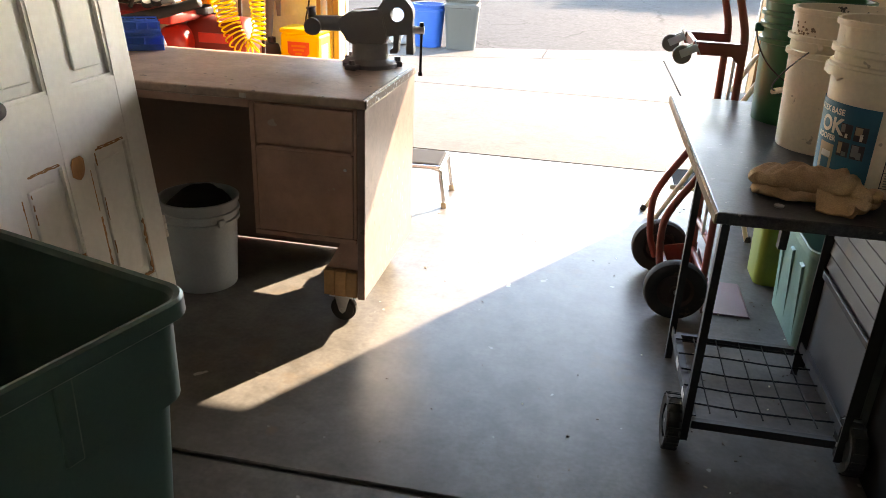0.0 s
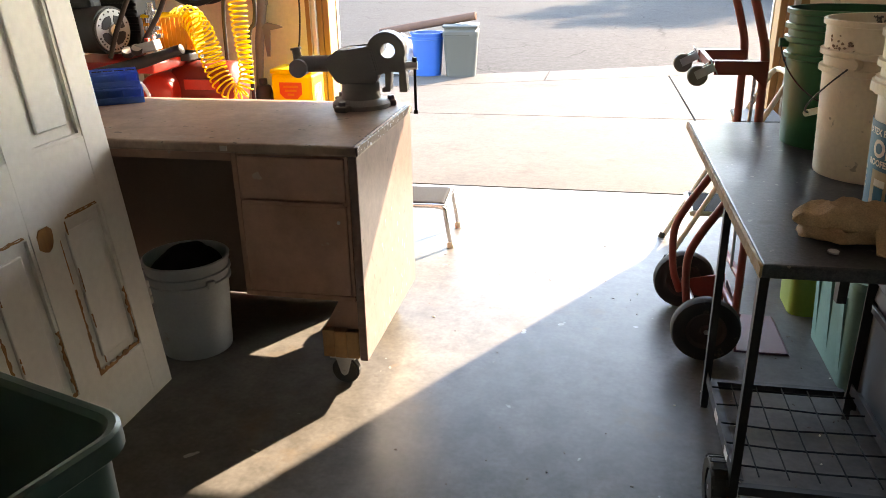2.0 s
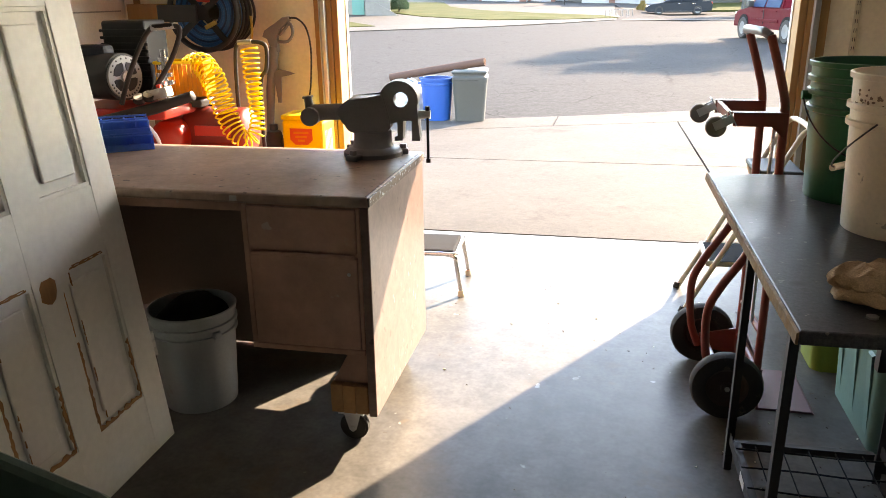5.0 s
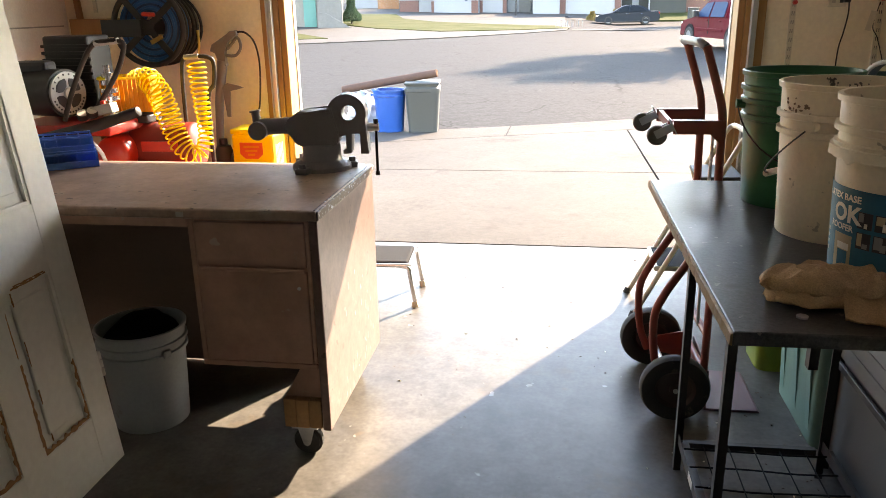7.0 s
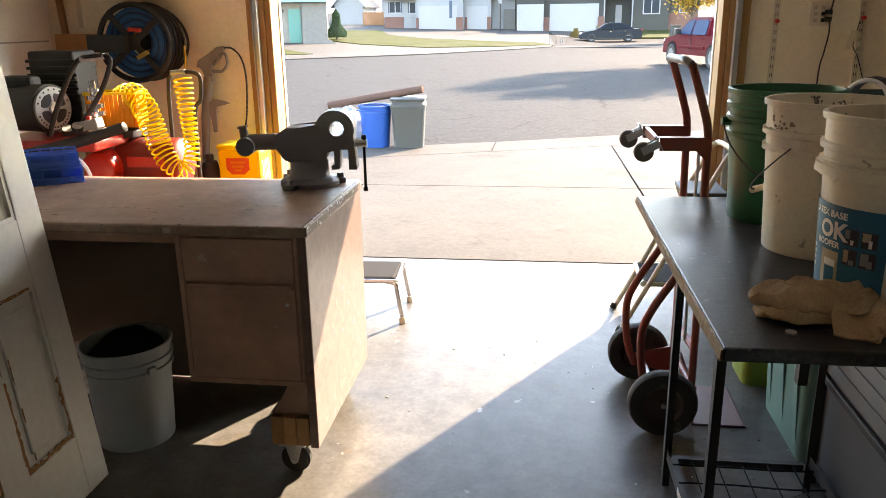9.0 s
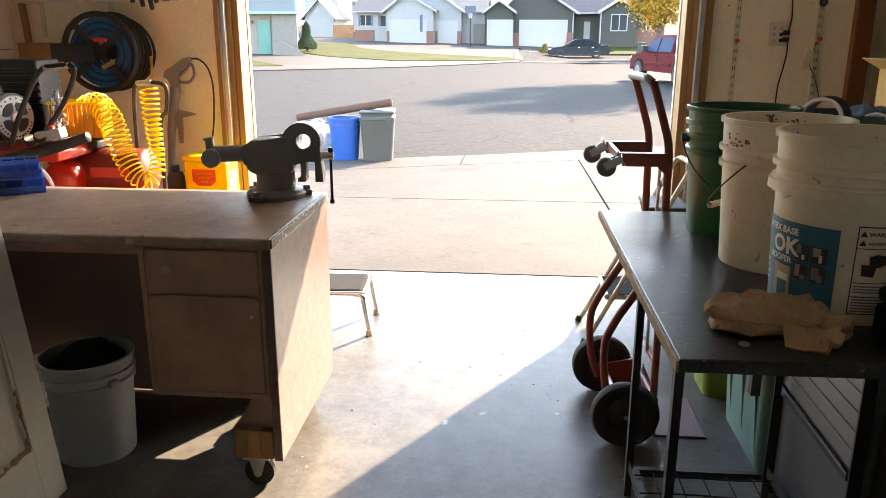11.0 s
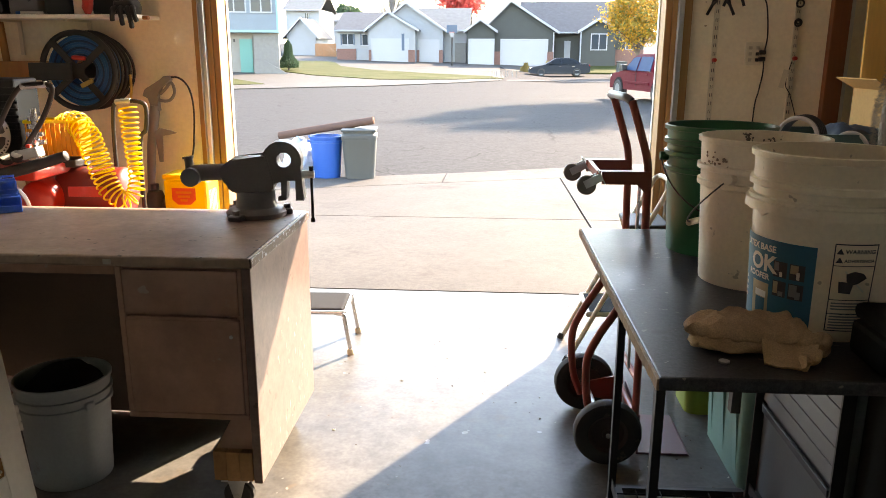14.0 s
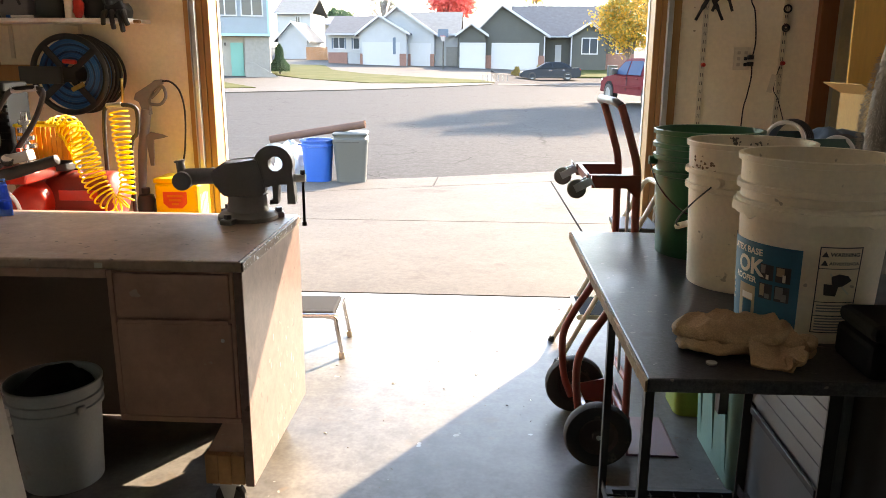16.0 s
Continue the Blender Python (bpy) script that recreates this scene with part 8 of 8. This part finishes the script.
L_red = leaf_mat("red_leaves", (0.55, 0.06, 0.055), (0.75, 0.2, 0.17))
L_gold = leaf_mat("gold_leaves", (0.42, 0.22, 0.02), (0.62, 0.36, 0.05))
L_green = leaf_mat("green_leaves", (0.10, 0.14, 0.03), (0.22, 0.22, 0.05))
L_dark = leaf_mat("dark_conifer", (0.02, 0.05, 0.02), (0.05, 0.09, 0.04))
L_mixed = leaf_mat("gold_and_green_leaves", (0.55, 0.27, 0.02), (0.13, 0.15, 0.03))
tree("street_tree", "leafy tree with green and golden leaves by the street", 8.3, 32.0, 2.6, 6.5, 4.3, 3.4, L_mixed, 30000, 0.14, 1, tight=0.40, tufts=76, tuft=0.66)
tree("gold_tree", "golden autumn tree with green leaves by the far kerb", far_x(1112, 60), 60, 2, far_z(30, 60), 2.6, 2.5, L_mixed, 11000, 0.12, 4, tight=0.6, tufts=46, tuft=0.8)
tree("maple_tree", "bright red autumn maple behind the houses", far_x(797, 92), 92, 3, far_z(16, 92), 3.6, 2.9, L_red, 12000, 0.17, 2)
tree("gold_tree", "golden autumn tree behind the grey house", far_x(945, 95), 95, 3, far_z(-4, 95), 4.6, 2.6, L_gold, 9000, 0.17, 3)
tree("bare_tree", "bare branched tree behind the white house", far_x(672, 100), 100, 3, far_z(10, 100), 3.0, 3.0, L_gold, 0, 0.1, 6, bare=True)
tree("dark_tree", "dark green tree far behind the houses", far_x(590, 130), 130, 2, far_z(46, 130) - 1.6, 2.6, 1.1, L_dark, 6000, 0.2, 7)


def conifer():
    x, y = -14.0, 52.3
    t = thing("conifer_shrub", "dense dark green cone shrub by the house", "shrub", (x, y, ground_z(x, y) + 0.1))
    rng = random.Random(11)
    st = bm_new()
    cyl(st, (0, 0, -0.1), (0, 0, 1.5), 0.06, 0.03, seg=8)
    part("trunk", st, M["bark"], t)
    verts, faces = [], []
    for k in range(5000):
        h = rng.random() ** 1.3
        r = 0.72 * (1 - h) ** 0.7 * (0.8 + 0.2 * math.sin(9 * h)) * rng.uniform(0.75, 1.05) + 0.02
        a = rng.uniform(0, 2 * math.pi)
        p = Vector((r * math.cos(a), r * math.sin(a), 0.15 + h * 1.75))
        u = Vector((rng.uniform(-1, 1), rng.uniform(-1, 1), rng.uniform(0, 1.4))).normalized() * 0.06
        v = u.orthogonal().normalized() * 0.025
        i = len(verts)
        verts += [p - u, p + v, p + u, p - v]
        faces.append((i, i + 1, i + 2, i + 3))
    me = bpy.data.meshes.new("foliage")
    me.from_pydata([tuple(v) for v in verts], [], faces)
    me.materials.append(L_dark)
    ob = new("foliage", me)
    ob.parent = t
    tagged(ob, kind="stuff")


conifer()


# ---- small things across the street ----
L_straw = leaf_mat("straw_leaves", (0.22, 0.16, 0.06), (0.12, 0.11, 0.03))
hoop = thing("basketball_hoop", "black pole with a basketball backboard on a driveway", "basketball hoop", (X(781) * 0.93, 68.0, ground_z(-3.5, 68)))
b = bm_new()
cyl(b, (0, 0, 0), (0, 0, 3.0), 0.06, seg=10)
part("pole", b, M["black_steel"], hoop)
part("backboard", bx(-0.45, 0.45, -0.25, -0.2, 2.7, 3.4, 0.01), M["tarp"], hoop)
b = bm_new()
tube(b, [(0.22 * math.cos(a), -0.5 + 0.22 * math.sin(a), 2.8) for a in [2 * math.pi * q / 16 for q in range(16)]], 0.02, 6, closed=True)
part("rim", b, M["bright_red"], hoop)
b = bm_new()
lathe(b, [(0.22, 2.79), (0.17, 2.6), (0.13, 2.38)], 12, Matrix.Translation((0, -0.5, 0)))
part("net", b, M["garage_white"], hoop)
for xk, yk, nm in ((2.35, 66.0, "garden_shrub"), (4.3, 68.0, "garden_shrub")):
    s = thing(nm, "small straw-coloured shrub beside a driveway", "shrub", (xk, yk, ground_z(xk, yk) + 0.1))
    rng = random.Random(int(xk * 10))
    verts, faces = [], []
    for k in range(700):
        a, h = rng.uniform(0, 6.28), rng.random()
        r = 0.5 * math.sqrt(rng.random()) * (0.4 + 0.6 * math.sin(math.pi * min(1, h + 0.25)))
        p = Vector((r * math.cos(a), r * math.sin(a), h * 0.75))
        u = Vector((rng.uniform(-0.6, 0.6), rng.uniform(-0.6, 0.6), 1)).normalized() * 0.1
        v = u.orthogonal().normalized() * 0.025
        i = len(verts)
        verts += [p - u, p + v, p + u, p - v]
        faces.append((i, i + 1, i + 2, i + 3))
    me = bpy.data.meshes.new("foliage")
    me.from_pydata([tuple(v) for v in verts], [], faces)
    me.materials.append(L_straw)
    ob = new("foliage", me)
    ob.parent = s
    tagged(ob, kind="stuff")
low = thing("garden_edging", "low wire garden edging at the lawn's tip", "edging", (0.1, 51.2, ground_z(0.1, 51.2) + 0.15))
for k in range(5):
    b = bm_new()
    tube(b, [(-0.5 + 0.35 * k, 0, 0), (-0.5 + 0.35 * k, 0, 0.4), (-0.25 + 0.35 * k, 0, 0.4), (-0.25 + 0.35 * k, 0, 0)], 0.02, 6)
    part("hoop", b, M["rim_grey"], low)
gb = thing("green_cart", "dark grey-green wheeled waste cart by the far lawn", "waste bin", (9.6, 62.0, ground_z(9.6, 62) + 0.16))
part("cart_body", bx(-0.35, 0.35, -0.35, 0.35, 0, 0.95, 0.05), M["bin_grey"], gb)
part("cart_lid", bx(-0.38, 0.38, -0.4, 0.38, 0.951, 1.03, 0.03), M["bin_grey"], gb)


# ---- litter on the slab ----
def floor_litter():
    rng = random.Random(21)
    for i in range(130):
        x, y = rng.uniform(-0.7, 0.95), rng.uniform(1.45, 4.5)
        if i % 3 == 0:
            x, y = rng.uniform(0.45, 0.95), rng.uniform(1.6, 2.9)
        k = thing("debris", "tiny dark chip of bark lying on the slab", "debris", (x, y, 0.0), rng.uniform(0, 360), group="litter on the slab")
        b = bm_new()
        vs = bmesh.ops.create_icosphere(b, subdivisions=1, radius=1.0)["verts"]
        sx, sy, sz = rng.uniform(0.003, 0.009), rng.uniform(0.002, 0.0045), rng.uniform(0.001, 0.003)
        for v in vs:
            v.co = Vector((v.co.x * sx * rng.uniform(0.7, 1.2), v.co.y * sy * rng.uniform(0.7, 1.2), v.co.z * sz + sz * 0.9))
        part("chip", b, M["bark"] if i % 4 else M["ivory"], k)


floor_litter()
